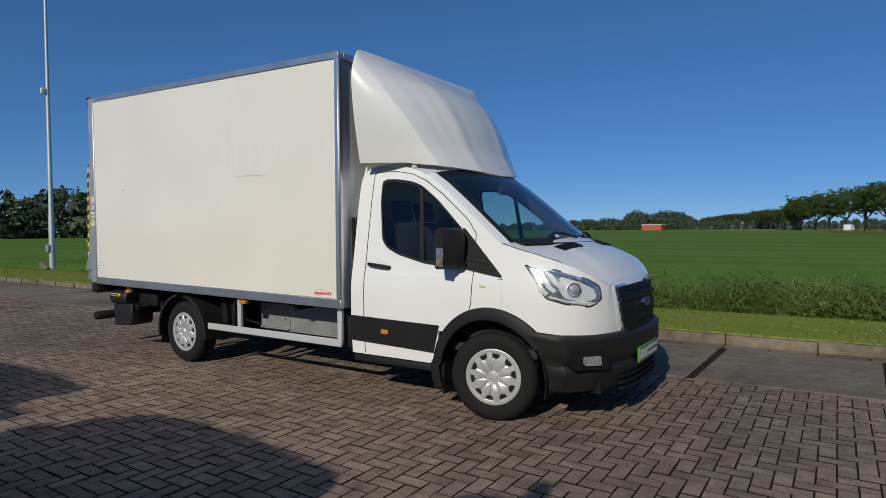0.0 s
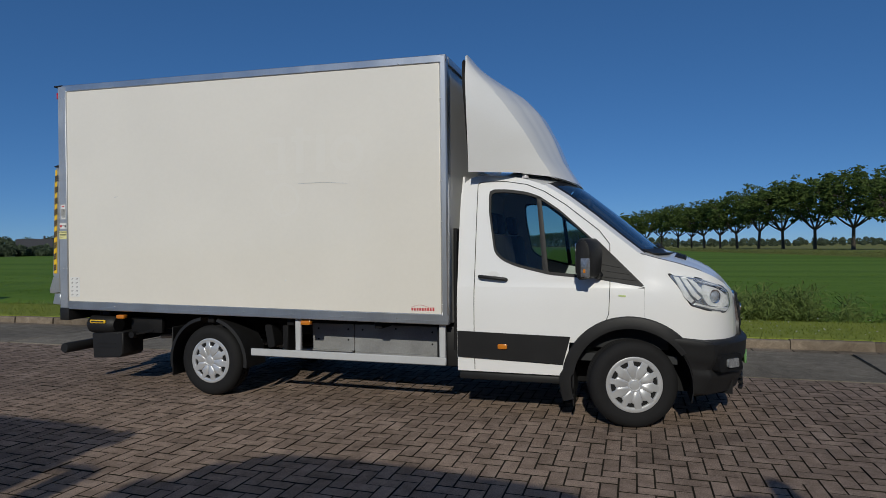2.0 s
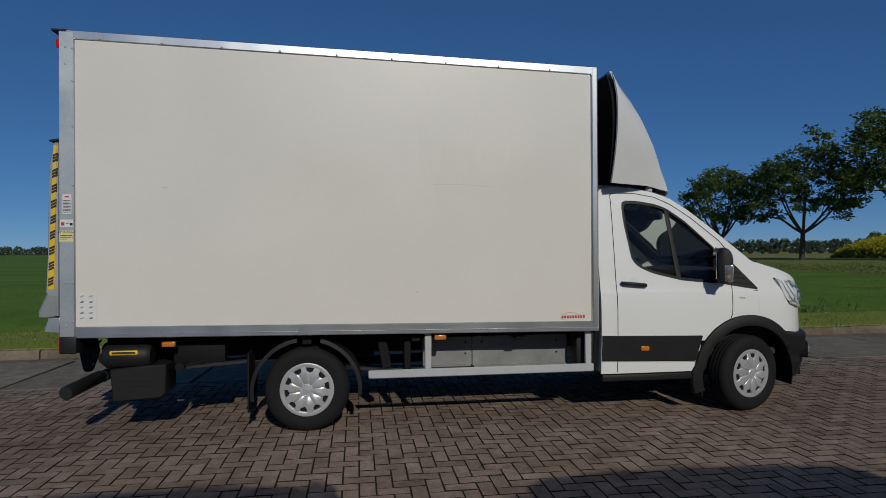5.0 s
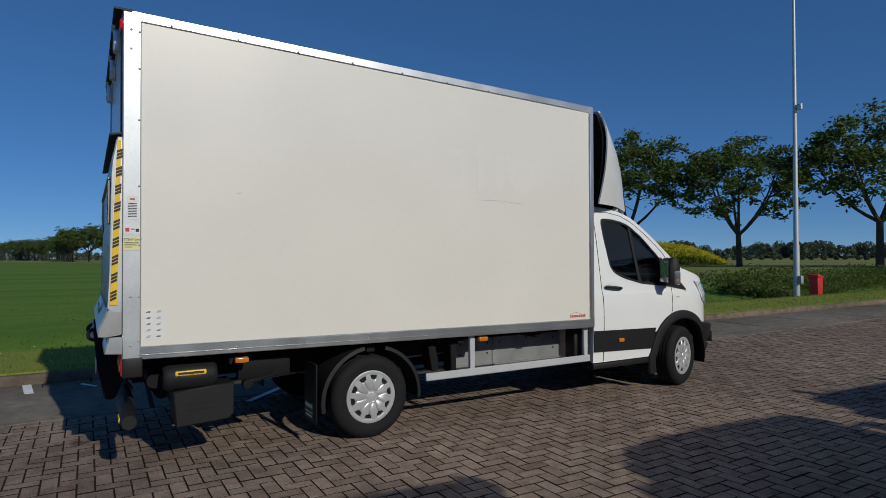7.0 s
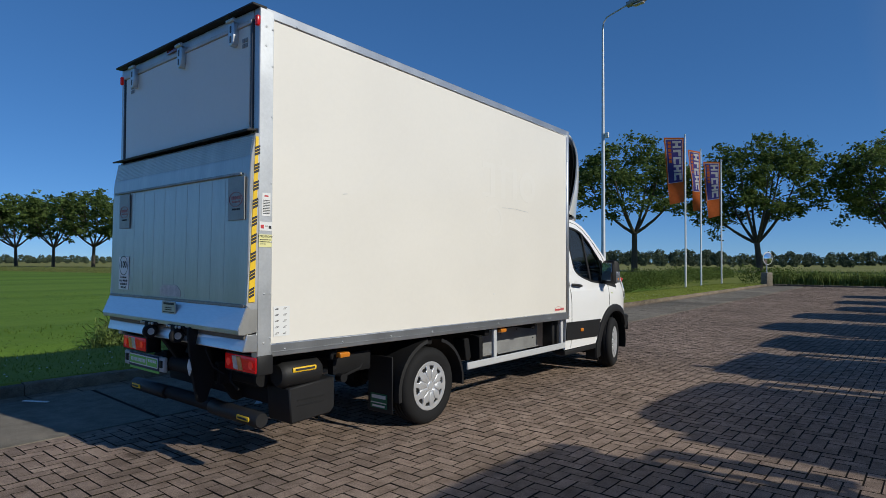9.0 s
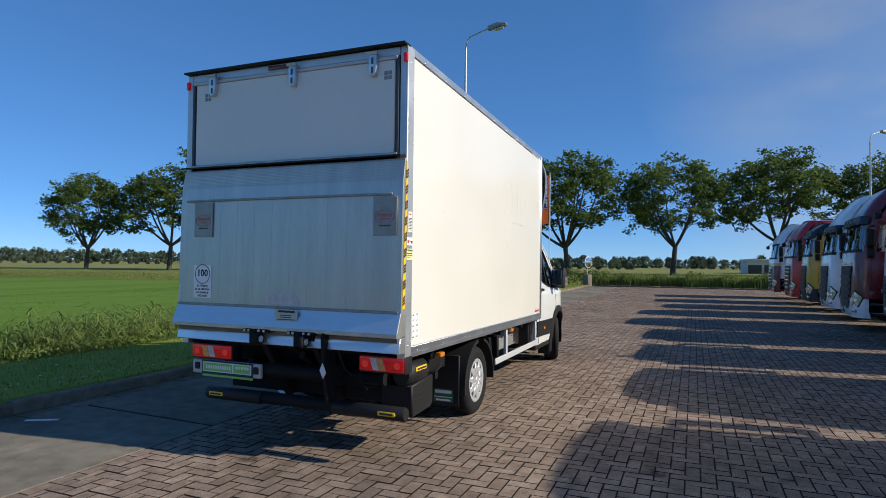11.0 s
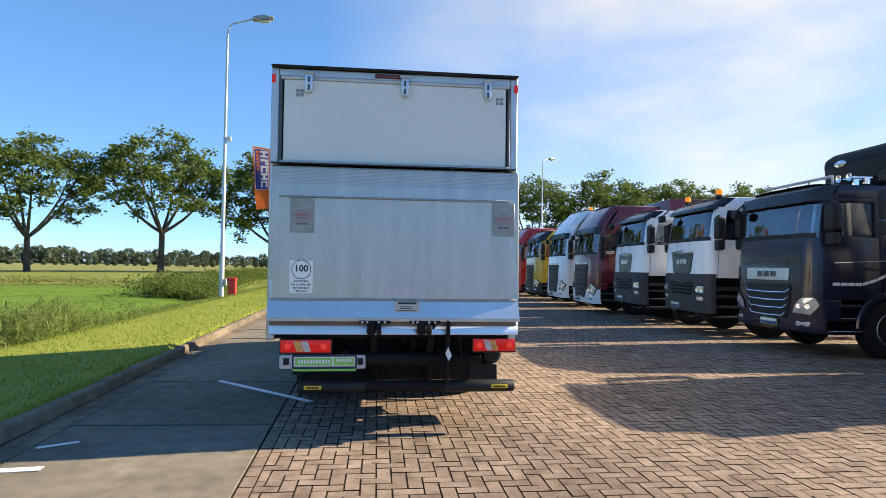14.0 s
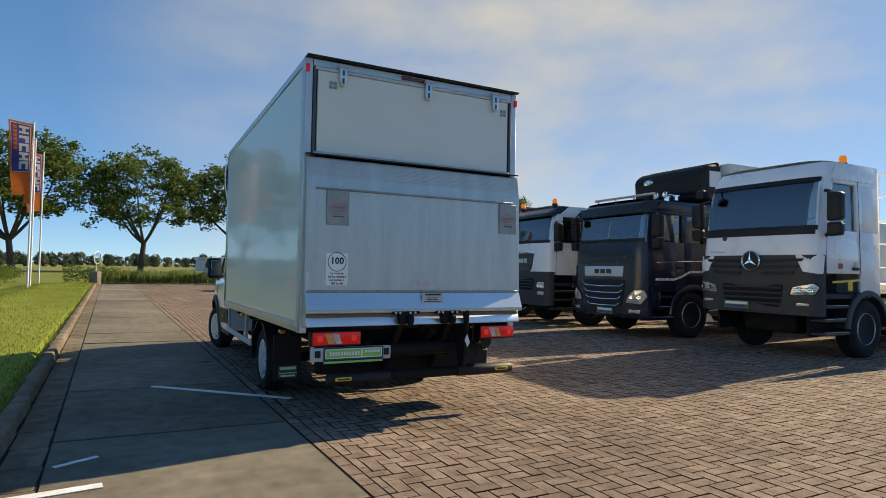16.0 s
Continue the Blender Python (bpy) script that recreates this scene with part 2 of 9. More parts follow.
def lerp(table, x):
    for (a, b), (c, d) in zip(table, table[1:]):
        if x <= c:
            k = max(0.0, (x - a) / (c - a))
            return b + (d - b) * k
    return table[-1][1]


def loop_points(pts, n):
    """n points evenly along a closed polygon."""
    pts = [Vector((*p, 0)) for p in pts]
    seg = [(pts[i], pts[(i + 1) % len(pts)]) for i in range(len(pts))]
    ln = [(b - a).length for a, b in seg]
    tot, out = sum(ln), []
    for k in range(n):
        d = tot * k / n
        for (a, b), L in zip(seg, ln):
            if d <= L:
                p = a.lerp(b, d / L)
                break
            d -= L
        out.append((p.x, p.y))
    return out


def rounded(pts, r, seg=4):
    """A closed polygon with its corners rounded by about r."""
    out, n = [], len(pts)
    for i in range(n):
        p, a, b = Vector(pts[i]), Vector(pts[i - 1]), Vector(pts[(i + 1) % n])
        ra, rb = min(r, (a - p).length * 0.45), min(r, (b - p).length * 0.45)
        s, e = p + (a - p).normalized() * ra, p + (b - p).normalized() * rb
        for k in range(seg + 1):
            t = k / seg
            q = s * (1 - t) ** 2 + p * 2 * t * (1 - t) + e * t * t
            out.append((q.x, q.y))
    return out


def bars(bm, fn, rows, h=0.012):
    """Unreadable lines of writing as plain bars: fn(u0, u1, v0, v1) adds one."""
    for v, spans in rows:
        for a, b in spans:
            fn(a, b, v, v + h)


def letters(name, body, size, m, parent, at, label="", bold=0.0):
    """Words in the built-in font, as a thin mesh."""
    cu = bpy.data.curves.new(name, "FONT")
    cu.body, cu.size, cu.align_x, cu.align_y, cu.extrude, cu.resolution_u = body, size, "CENTER", "CENTER", 0.0005, 2
    cu.offset = bold
    tmp = bpy.data.objects.new(name, cu)
    me = bpy.data.meshes.new_from_object(tmp)
    bpy.data.objects.remove(tmp)
    me.materials.clear()
    me.materials.append(m)
    me.transform(at)
    ob = new(name, me)
    ob.parent = parent
    return tagged(ob, label)


# ---- the setting: yard, slabs, kerb, verge, fields ----
ROW_A, ROW_B = Vector((20.0, 165.0)), Vector((87.0, 32.0))


def edge_y(x):
    """Where the brick yard meets the concrete strip."""
    return 1.06 + 0.022 * x


def kerb_y(x):
    return 3.12 + 0.022 * x


YARD_END = 39.0
SHOULDER = [(0.0, 0.10), (0.3, 0.115), (2.6, 0.06), (4.2, -0.22), (5.0, -0.36), (5.8, -0.2), (7.5, -0.1), (20, -0.06), (60, 0.0), (5000, 0.0)]


def ground_z(x, y):
    k = y - kerb_y(min(max(x, -200), 36)) - 0.14
    if x > YARD_END + 0.1:
        e = min(1.0, (x - YARD_END - 0.1) / 3)
        side = lerp(SHOULDER, k) if k > 0 else 0.05
        return side * (1 - e) + e * (-0.03)
    if k < 0:
        return -0.13
    return lerp(SHOULDER, k)


def make_ground_material():
    m = bpy.data.materials.new("meadow")
    m.use_nodes = True
    n, l = m.node_tree.nodes, m.node_tree.links
    b = n["Principled BSDF"]
    b.inputs["Roughness"].default_value = 0.95
    b.inputs["Specular IOR Level"].default_value = 0.1
    tc = n.new("ShaderNodeTexCoord")
    def noise_at(scale, detail, stretch=(1, 1, 1)):
        mp, t = n.new("ShaderNodeMapping"), n.new("ShaderNodeTexNoise")
        mp.inputs["Scale"].default_value = stretch
        t.inputs["Scale"].default_value, t.inputs["Detail"].default_value = scale, detail
        l.new(tc.outputs["Object"], mp.inputs["Vector"])
        l.new(mp.outputs["Vector"], t.inputs["Vector"])
        return t.outputs["Fac"]
    def math_node(op, a, c, clamp=False):
        q = n.new("ShaderNodeMath")
        q.operation, q.use_clamp = op, clamp
        for i, v in enumerate((a, c)):
            if isinstance(v, (int, float)):
                q.inputs[i].default_value = v
            else:
                l.new(v, q.inputs[i])
        return q.outputs[0]
    def blend(f, a, c):
        q = n.new("ShaderNodeMix")
        q.data_type = "RGBA"
        l.new(f, q.inputs[0])
        for i, v in ((6, a), (7, c)):
            if isinstance(v, tuple):
                q.inputs[i].default_value = (*v, 1)
            else:
                l.new(v, q.inputs[i])
        return q.outputs[2]
    sep = n.new("ShaderNodeSeparateXYZ")
    l.new(tc.outputs["Object"], sep.inputs[0])
    streak = noise_at(0.30, 6, (0.10, 1.0, 1))
    patch = noise_at(0.05, 4)
    grain = noise_at(9.0, 6)
    tuft = noise_at(1.6, 5)
    field = blend(streak, (0.045, 0.120, 0.012), (0.175, 0.270, 0.042))
    swath = noise_at(0.085, 3, (0.06, 1.0, 1))
    field = blend(math_node("MULTIPLY", math_node("SUBTRACT", swath, 0.40), 2.4, True), field, (0.155, 0.265, 0.040))
    band = noise_at(0.16, 4, (0.035, 1.0, 1))
    field = blend(math_node("MULTIPLY", math_node("SUBTRACT", band, 0.46), 4.0, True), field, (0.050, 0.118, 0.014))
    pale = noise_at(0.05, 3, (0.05, 1.0, 1))
    field = blend(math_node("MULTIPLY", math_node("SUBTRACT", pale, 0.55), 4.0, True), field, (0.21, 0.29, 0.060))
    field = blend(math_node("MULTIPLY", grain, 0.5), field, (0.045, 0.110, 0.014))
    field = blend(math_node("MULTIPLY", math_node("POWER", tuft, 2.0), 0.9), field, (0.17, 0.25, 0.045))
    verge = blend(tuft, (0.15, 0.205, 0.022), (0.28, 0.320, 0.050))
    verge = blend(math_node("MULTIPLY", grain, 0.5), verge, (0.26, 0.26, 0.09))
    # the nearer strip beside the kerb
    off = math_node("SUBTRACT", sep.outputs["Y"], math_node("MULTIPLY", sep.outputs["X"], 0.022))
    k = math_node("ADD", off, math_node("MULTIPLY", tuft, 1.2))
    near = math_node("DIVIDE", math_node("SUBTRACT", 7.6, k), 0.9, True)
    col = blend(near, field, verge)
    # rough grass along the row of trees, pale stubble behind it
    dx = math_node("MULTIPLY", math_node("SUBTRACT", sep.outputs["X"], 87.0), 0.893)
    dy = math_node("MULTIPLY", math_node("SUBTRACT", sep.outputs["Y"], 32.0), 0.45)
    d = math_node("ADD", math_node("ADD", dx, dy), math_node("MULTIPLY", patch, 9.0))
    rough = blend(noise_at(0.22, 6, (1, 0.3, 1)), (0.105, 0.165, 0.026), (0.25, 0.24, 0.075))
    d2 = math_node("ADD", math_node("MULTIPLY", math_node("SUBTRACT", sep.outputs["X"], 32.0), 0.983), math_node("MULTIPLY", math_node("SUBTRACT", sep.outputs["Y"], 30.0), 0.182))
    col = blend(math_node("DIVIDE", math_node("ADD", d2, math_node("MULTIPLY", patch, 4.0)), 4.0, True), col, rough)
    far = blend(patch, (0.11, 0.15, 0.035), (0.30, 0.27, 0.11))
    col = blend(math_node("DIVIDE", math_node("SUBTRACT", d, 14.0), 5.0, True), col, far)
    l.new(col, b.inputs["Base Color"])
    bp = n.new("ShaderNodeBump")
    bp.inputs["Strength"].default_value, bp.inputs["Distance"].default_value = 0.6, 0.06
    l.new(grain, bp.inputs["Height"])
    l.new(bp.outputs["Normal"], b.inputs["Normal"])
    return m


def spaced(fine0, fine1, step, reach):
    vals, v, s = [], fine0, step
    while v <= fine1:
        vals.append(v)
        v += step
    for sign, start in ((1, vals[-1]), (-1, vals[0])):
        v, s = start, step
        while abs(v) < reach:
            s *= 1.5
            v += sign * s
            vals.append(v)
    return sorted(vals)


def build_ground():
    xs, ys = spaced(-30, 42, 1.5, 4000), spaced(2.9, 13.0, 0.25, 4000)
    bm = B()
    g = [[bm.verts.new((x, y + (0.022 * min(max(x, -200), 36)), ground_z(x, y + 0.022 * min(max(x, -200), 36)))) for y in ys] for x in xs]
    for i in range(len(xs) - 1):
        for j in range(len(ys) - 1):
            bm.faces.new((g[i][j], g[i + 1][j], g[i + 1][j + 1], g[i][j + 1]))
    return part("ground", bm, make_ground_material(), label="flat green meadow with mown verge and rough grass strips", kind="structure", category="ground")


ground = build_ground()

M_CONCRETE = stone_mat("concrete_slab", (0.155, 0.134, 0.104), (0.255, 0.224, 0.176), 0.10, grain=150.0, stain=0.7, spots=0.35, bump=0.4)
M_KERB = stone_mat("kerb_stone", (0.135, 0.105, 0.076), (0.25, 0.205, 0.155), 0.14, grain=170.0, stain=0.6, spots=0.2, bump=0.7)
M_JOINT = mat("joint_sand", (0.030, 0.025, 0.018), 0.97, var=0.4, scale=3, fine=50, bump=0.4, spec=0.1)
M_WHITE_LINE = mat("road_paint", (0.84, 0.84, 0.83), 0.7, var=0.3, scale=9, fine=90, bump=0.1)

# bed of sand under bricks and slabs
bm = B()
box(bm, -90, YARD_END, -60, 3.2, -0.128, -0.0075)
pavement_bed = part("pavement_bed", bm, M_JOINT, label="dark sandy bed between paving bricks", kind="structure", category="pavement")

# concrete strip of cast slabs, skewed a little to the joints
concrete_strip = thing("concrete_strip", "weathered grey concrete slabs along the kerb", "pavement", kind="structure")
EDGES = [-1.44 - 2.0 * k for k in range(10, 0, -1)] + [-1.44, 0.6, 2.5, 5.0, 6.6, 8.5] + [8.5 + 2.0 * k for k in range(1, 16)]
for i, (xa, xb) in enumerate(zip(EDGES, EDGES[1:])):
    x0 = xa + (0.042 if xa == 5.0 else 0.022)
    x1 = xb - (0.042 if xb == 5.0 else 0.022)
    bm = B()
    sk = -0.03
    y0a, y1a = edge_y(x0) + 0.03, kerb_y(x0) - 0.27
    prism(bm, [(x0 + sk, y0a), (x1 + sk, edge_y(x1) + 0.03), (x1 - sk, kerb_y(x1) - 0.27), (x0 - sk, y1a)], "z", -0.10, 0.001 + 0.002 * ((i * 7) % 3), 0.006, 1)
    part("slab", bm, M_CONCRETE, concrete_strip)

# gutter course of flat stones, then the raised kerb
kerb = thing("kerb", "worn brownish concrete kerb stones along the grass verge", "kerb", kind="structure")
for i in range(-24, 39):
    x0, x1 = i * 1.0 + 0.006, i * 1.0 + 0.994
    yo, j = kerb_y((x0 + x1) / 2), 0.006 * math.sin(i * 2.3)
    bm = B()
    prism(bm, rounded([(yo, -0.12), (yo + 0.15, -0.12), (yo + 0.15, 0.115 + j), (yo + 0.02, 0.115 + j)], 0.03, 3), "x", x0, x1)
    part("kerb_stone", bm, M_KERB, kerb)
gutter = thing("gutter", "flat course of gutter stones at the kerb foot", "gutter", kind="structure")
for i in range(-48, 78):
    x0, x1 = i * 0.5 + 0.005, i * 0.5 + 0.495
    yo = kerb_y((x0 + x1) / 2)
    bm = B()
    box(bm, x0, x1, yo - 0.255, yo - 0.008, -0.1, -0.004, 0.006, 1)
    part("gutter_stone", bm, M_KERB, gutter)
end_kerb = thing("end_kerb", "low kerb closing the far end of the yard", "kerb", kind="structure")
for i in range(-30, 4):
    bm = B()
    box(bm, YARD_END, YARD_END + 0.15, i * 1.0 + 0.006, i * 1.0 + 0.994, -0.12, 0.10, 0.02, 1)
    part("kerb_stone", bm, M_KERB, end_kerb)

# painted white strokes
def stroke(x0, y0, x1, y1, w):
    d = Vector((x1 - x0, y1 - y0)).normalized()
    s = Vector((-d.y, d.x)) * w / 2
    bm = B()
    prism(bm, [(x0 + s.x, y0 + s.y), (x0 - s.x, y0 - s.y), (x1 - s.x, y1 - s.y), (x1 + s.x, y1 + s.y)], "z", 0.004, 0.009)
    return part("road_marking", bm, M_WHITE_LINE, label="worn white painted stroke on the paving", kind="structure", category="road marking")


stroke(0.62, 2.05, -0.58, 0.80, 0.07)
stroke(-2.6, 2.45, -2.66, 3.0, 0.09)
stroke(-1.95, 2.5, -2.1, 2.75, 0.04)


# ---- the box van ----
M_WHITE = mat("white_car_paint", (0.87, 0.87, 0.865), 0.22, var=0.02, scale=2, coat=0.6, rvar=0.03)
M_GRP = mat("white_glassfibre", (0.80, 0.80, 0.79), 0.24, var=0.03, scale=2, coat=0.6)
M_PANEL = mat("cream_box_panel", (0.82, 0.785, 0.71), 0.34, var=0.03, scale=1.2, fine=30, coat=0.5)
M_GHOST = mat("cleaner_cream_panel", (0.829, 0.797, 0.726), 0.33, var=0.02, scale=1.2, fine=30, coat=0.5)
M_ALU = mat("brushed_aluminium", (0.62, 0.64, 0.66), 0.36, metal=0.9, var=0.10, scale=4, fine=120, stretch=(1, 1, 0.15))
M_ALU_DULL = mat("dull_aluminium", (0.60, 0.62, 0.64), 0.48, metal=0.75, var=0.14, scale=3, fine=60)
M_PLATFORM = mat("platform_aluminium", (0.55, 0.545, 0.515), 0.38, metal=0.70, var=0.16, scale=2.5, fine=40, stretch=(1, 3, 0.35), rvar=0.12)
M_LIP = mat("bare_aluminium_lip", (0.74, 0.76, 0.77), 0.35, metal=0.85, var=0.10, scale=3, fine=50, stretch=(1, 0.3, 2))
M_POCKET = mat("pocket_metal", (0.34, 0.335, 0.315), 0.45, metal=0.5, var=0.2, scale=8)
M_JOINT_ALU = mat("joint_aluminium", (0.56, 0.55, 0.54), 0.5, metal=0.3, var=0.2)
M_FRAME = mat("slate_grey_frame", (0.085, 0.09, 0.10), 0.5, metal=0.2, var=0.15)
M_ALU_DARK = mat("dark_aluminium", (0.33, 0.33, 0.32), 0.5, metal=0.6, var=0.3, scale=6, stretch=(1, 2, 1))
M_GREY_PAINT = mat("grey_rail_paint", (0.50, 0.51, 0.52), 0.5, var=0.06)
M_BLACK = mat("black_plastic", (0.014, 0.014, 0.015), 0.55, var=0.15, fine=150, bump=0.12, spec=0.35)
M_GRILLE = mat("satin_black_grille", (0.010, 0.010, 0.011), 0.6, var=0.2, spec=0.25)
M_RUBBER = mat("tyre_rubber", (0.011, 0.011, 0.012), 0.8, var=0.25, fine=60, bump=0.25, spec=0.3)
M_CHASSIS = mat("black_chassis", (0.008, 0.008, 0.009), 0.7, var=0.3, scale=10, bump=0.15, spec=0.25)
M_SILVER = mat("silver_wheel_cover", (0.64, 0.65, 0.67), 0.34, metal=0.5, var=0.06)
M_CHROME = mat("chrome", (0.85, 0.86, 0.88), 0.08, metal=1.0, var=0.02, rvar=0.03)
M_SEAM = mat("seam_shadow_gap", (0.02, 0.02, 0.02), 0.9, var=0.1)
M_AMBER = mat("amber_lens", (0.60, 0.20, 0.02), 0.2, var=0.1, coat=0.5)
M_RED_LENS = glow_mat("red_lens", (1.0, 0.02, 0.02), 0.10, (0.50, 0.006, 0.009))
M_BULB_RED = glow_mat("bright_red_lens", (1.0, 0.05, 0.03), 0.2, (0.6, 0.03, 0.03))
M_RED_DARK = mat("red_reflector", (0.14, 0.010, 0.010), 0.2, var=0.1, coat=0.5)
M_TURN = mat("turn_lens", (0.80, 0.34, 0.12), 0.15, var=0.35, scale=40, coat=0.8)
M_INDICATOR = mat("indicator_lens", (0.30, 0.31, 0.33), 0.12, metal=0.5, var=0.5, scale=30, coat=0.8)
M_FOG = mat("fog_lamp_glass", (0.42, 0.44, 0.46), 0.12, metal=0.5, var=0.4, scale=40, coat=0.8)
M_UNDER_SHEET = mat("grey_under_sheet", (0.27, 0.275, 0.28), 0.55, metal=0.2, var=0.25, scale=5, fine=60)
M_BROWN_STRIP = mat("brown_strip", (0.17, 0.145, 0.115), 0.6, var=0.4, scale=12, stretch=(1, 0.2, 1))
M_NAVY_FRAME = mat("navy_plate_frame", (0.02, 0.03, 0.075), 0.4, var=0.1)
M_CLEAR = mat("clear_lens", (0.58, 0.56, 0.58), 0.12, var=0.35, scale=30, coat=0.8)
M_LAMP_SILVER = mat("lamp_silver", (0.84, 0.86, 0.88), 0.22, metal=0.35, var=0.22, scale=18, fine=60)
M_LAMP_DEEP = mat("lamp_deep", (0.46, 0.49, 0.54), 0.20, metal=0.75, var=0.35, scale=22, coat=0.5)
M_PROJECTOR = mat("projector_lens", (0.42, 0.45, 0.49), 0.05, metal=0.3, var=0.3, scale=40, coat=1.0)
M_GLASS = pane_mat("car_glass", (0.60, 0.70, 0.67))
M_SHIELD = pane_mat("windscreen_glass", (0.66, 0.76, 0.76), 1.85)
M_LENS = pane_mat("headlamp_glass", (0.93, 0.95, 0.97))
M_DARK = mat("dark_interior", (0.03, 0.032, 0.035), 0.8, var=0.2)
M_SEAT = mat("dark_seat_cloth", (0.035, 0.036, 0.04), 0.95, var=0.3, fine=200)
M_PAPER = mat("white_sticker", (0.78, 0.78, 0.76), 0.55, var=0.03)
M_BRIGHT_PAPER = mat("bright_white_sticker", (0.90, 0.90, 0.89), 0.45, var=0.02)
M_INK = mat("black_ink", (0.03, 0.03, 0.035), 0.6, var=0.1)
M_RED_INK = mat("red_print", (0.55, 0.05, 0.06), 0.5, var=0.05)
M_DULL_RED = mat("worn_red_print", (0.42, 0.16, 0.15), 0.6, var=0.3, scale=30)
M_PINK = mat("faded_red_print", (0.66, 0.50, 0.50), 0.5, var=0.05)
M_TRACE = mat("torn_sticker", (0.62, 0.56, 0.55), 0.6, var=0.25, scale=14)
M_YELLOW = mat("yellow_tape", (0.85, 0.55, 0.03), 0.45, var=0.06)
M_PALE_YELLOW = mat("pale_yellow_sticker", (0.80, 0.76, 0.36), 0.5, var=0.05)
M_GREEN = mat("green_print", (0.25, 0.60, 0.12), 0.5, var=0.08)
M_ECO = mat("pale_green_badge", (0.50, 0.60, 0.25), 0.4, var=0.05)
# plate green darker than M_GREEN: the fronts' shade put into the colour
M_GREEN_SHADED = mat("shaded_green_plate", (0.12, 0.26, 0.09), 0.45, var=0.08)
M_DARK_GREEN = mat("dark_green_print", (0.02, 0.14, 0.07), 0.5, var=0.08)
M_BLUE = mat("dark_blue_print", (0.02, 0.05, 0.22), 0.35, var=0.08)
M_BRASSY = mat("brushed_label_plate", (0.5, 0.5, 0.5), 0.4, metal=0.6, var=0.06)

VAN_Y = -0.03
van = thing("box_van", "white box van with cream cargo box and folded tail lift", "van", pose(0, VAN_Y, 0))

# outline of the bodywork: half width by height, plan rounded towards the nose
WIDTH = [(0.20, 0.985), (0.45, 1.005), (0.70, 1.018), (0.95, 1.018), (1.08, 1.008), (1.13, 0.992), (1.30, 0.965), (1.50, 0.935), (1.75, 0.895), (1.95, 0.855), (2.02, 0.83), (2.08, 0.80)]
NOSE_X, NOSE_L, NOSE_P = 4.02, 0.80, 2.7


def half(z):
    return lerp(WIDTH, z)


def flank(x, z, out=0.0):
    """Half width of the bodywork at a place along it and a height."""
    w = half(z)
    lean = 0.10 * max(0.0, z - 0.75) ** 1.5
    if x > NOSE_X:
        k = min(1.0, (x - NOSE_X) / max(0.05, NOSE_L - lean))
        w *= (1 - k ** NOSE_P) ** (1 / NOSE_P)
    return w + out


def nose(y, z, out=0.0):
    """How far forward the bodywork reaches at a width and a height."""
    k = min(1.0, abs(y) / half(z))
    lean = 0.10 * max(0.0, z - 0.75) ** 1.5
    return NOSE_X + (NOSE_L - lean) * (1 - k ** NOSE_P) ** (1 / NOSE_P) + out


HOOD = [(4.02, 1.375), (4.15, 1.335), (4.30, 1.295), (4.45, 1.245), (4.57, 1.19), (4.66, 1.13), (4.72, 1.07), (4.80, 1.0)]
ARCH_X, ARCH_Z, ARCH_R = 3.954, 0.345, 0.455


def arch_floor(x, low):
    d = ARCH_R ** 2 - (x - ARCH_X) ** 2
    return max(low, ARCH_Z + math.sqrt(d)) if d > 0 else low


SIDE_LOOP = [(2.54, 1.10), (2.54, 1.55), (2.545, 1.90), (2.56, 1.99), (2.61, 2.04), (2.72, 2.062), (2.93, 2.05), (3.12, 2.01), (3.27, 1.955), (3.42, 1.86), (3.62, 1.705), (3.85, 1.515), (4.02, 1.375), (4.06, 1.362), (4.06, 1.23), (4.06, 1.10), (3.3, 1.10)]
WINDOW = [(2.805, 1.73), (2.80, 1.90), (2.82, 1.925), (2.95, 1.922), (3.12, 1.895), (3.23, 1.855), (3.40, 1.735), (3.66, 1.495), (3.68, 1.46), (3.68, 1.185), (3.64, 1.18), (3.32, 1.21), (3.05, 1.275), (2.93, 1.325), (2.86, 1.39)]


def on_side(side, out=0.0):
    return lambda x, z: Vector((x, side * flank(x, z, out), z))


def patch(bm, pts, at, n=4):
    """A polygon of (u, v) filled in rings towards its middle and laid on a curved face by at(u, v)."""
    c = Vector((sum(p[0] for p in pts) / len(pts), sum(p[1] for p in pts) / len(pts)))
    rings = []
    for k in range(n):
        f = 1 - k / n
        rings.append([bm.verts.new(at(c.x + (u - c.x) * f, c.y + (v - c.y) * f)) for u, v in pts])
    mid = bm.verts.new(at(c.x, c.y))
    m = len(pts)
    for a, b in zip(rings, rings[1:]):
        for i in range(m):
            bm.faces.new((a[i], a[(i + 1) % m], b[(i + 1) % m], b[i]))
    for i in range(m):
        bm.faces.new((rings[-1][i], rings[-1][(i + 1) % m], mid))
    return bm


def slab_patch(name, pts, at, depth, m, parent, label="", n=4, ref=None):
    """A curved plate with thickness: the patch at its face and its rim."""
    bm = B()
    patch(bm, pts, at, n)
    bmesh.ops.recalc_face_normals(bm, faces=bm.faces[:])
    want = ref or Vector((1, 0, 0))
    bm.normal_update()
    if sum((f.normal.dot(want) * f.calc_area() for f in bm.faces)) < 0:
        bmesh.ops.reverse_faces(bm, faces=bm.faces[:])
    shell(bm, depth)
    return part(name, bm, m, parent, label)


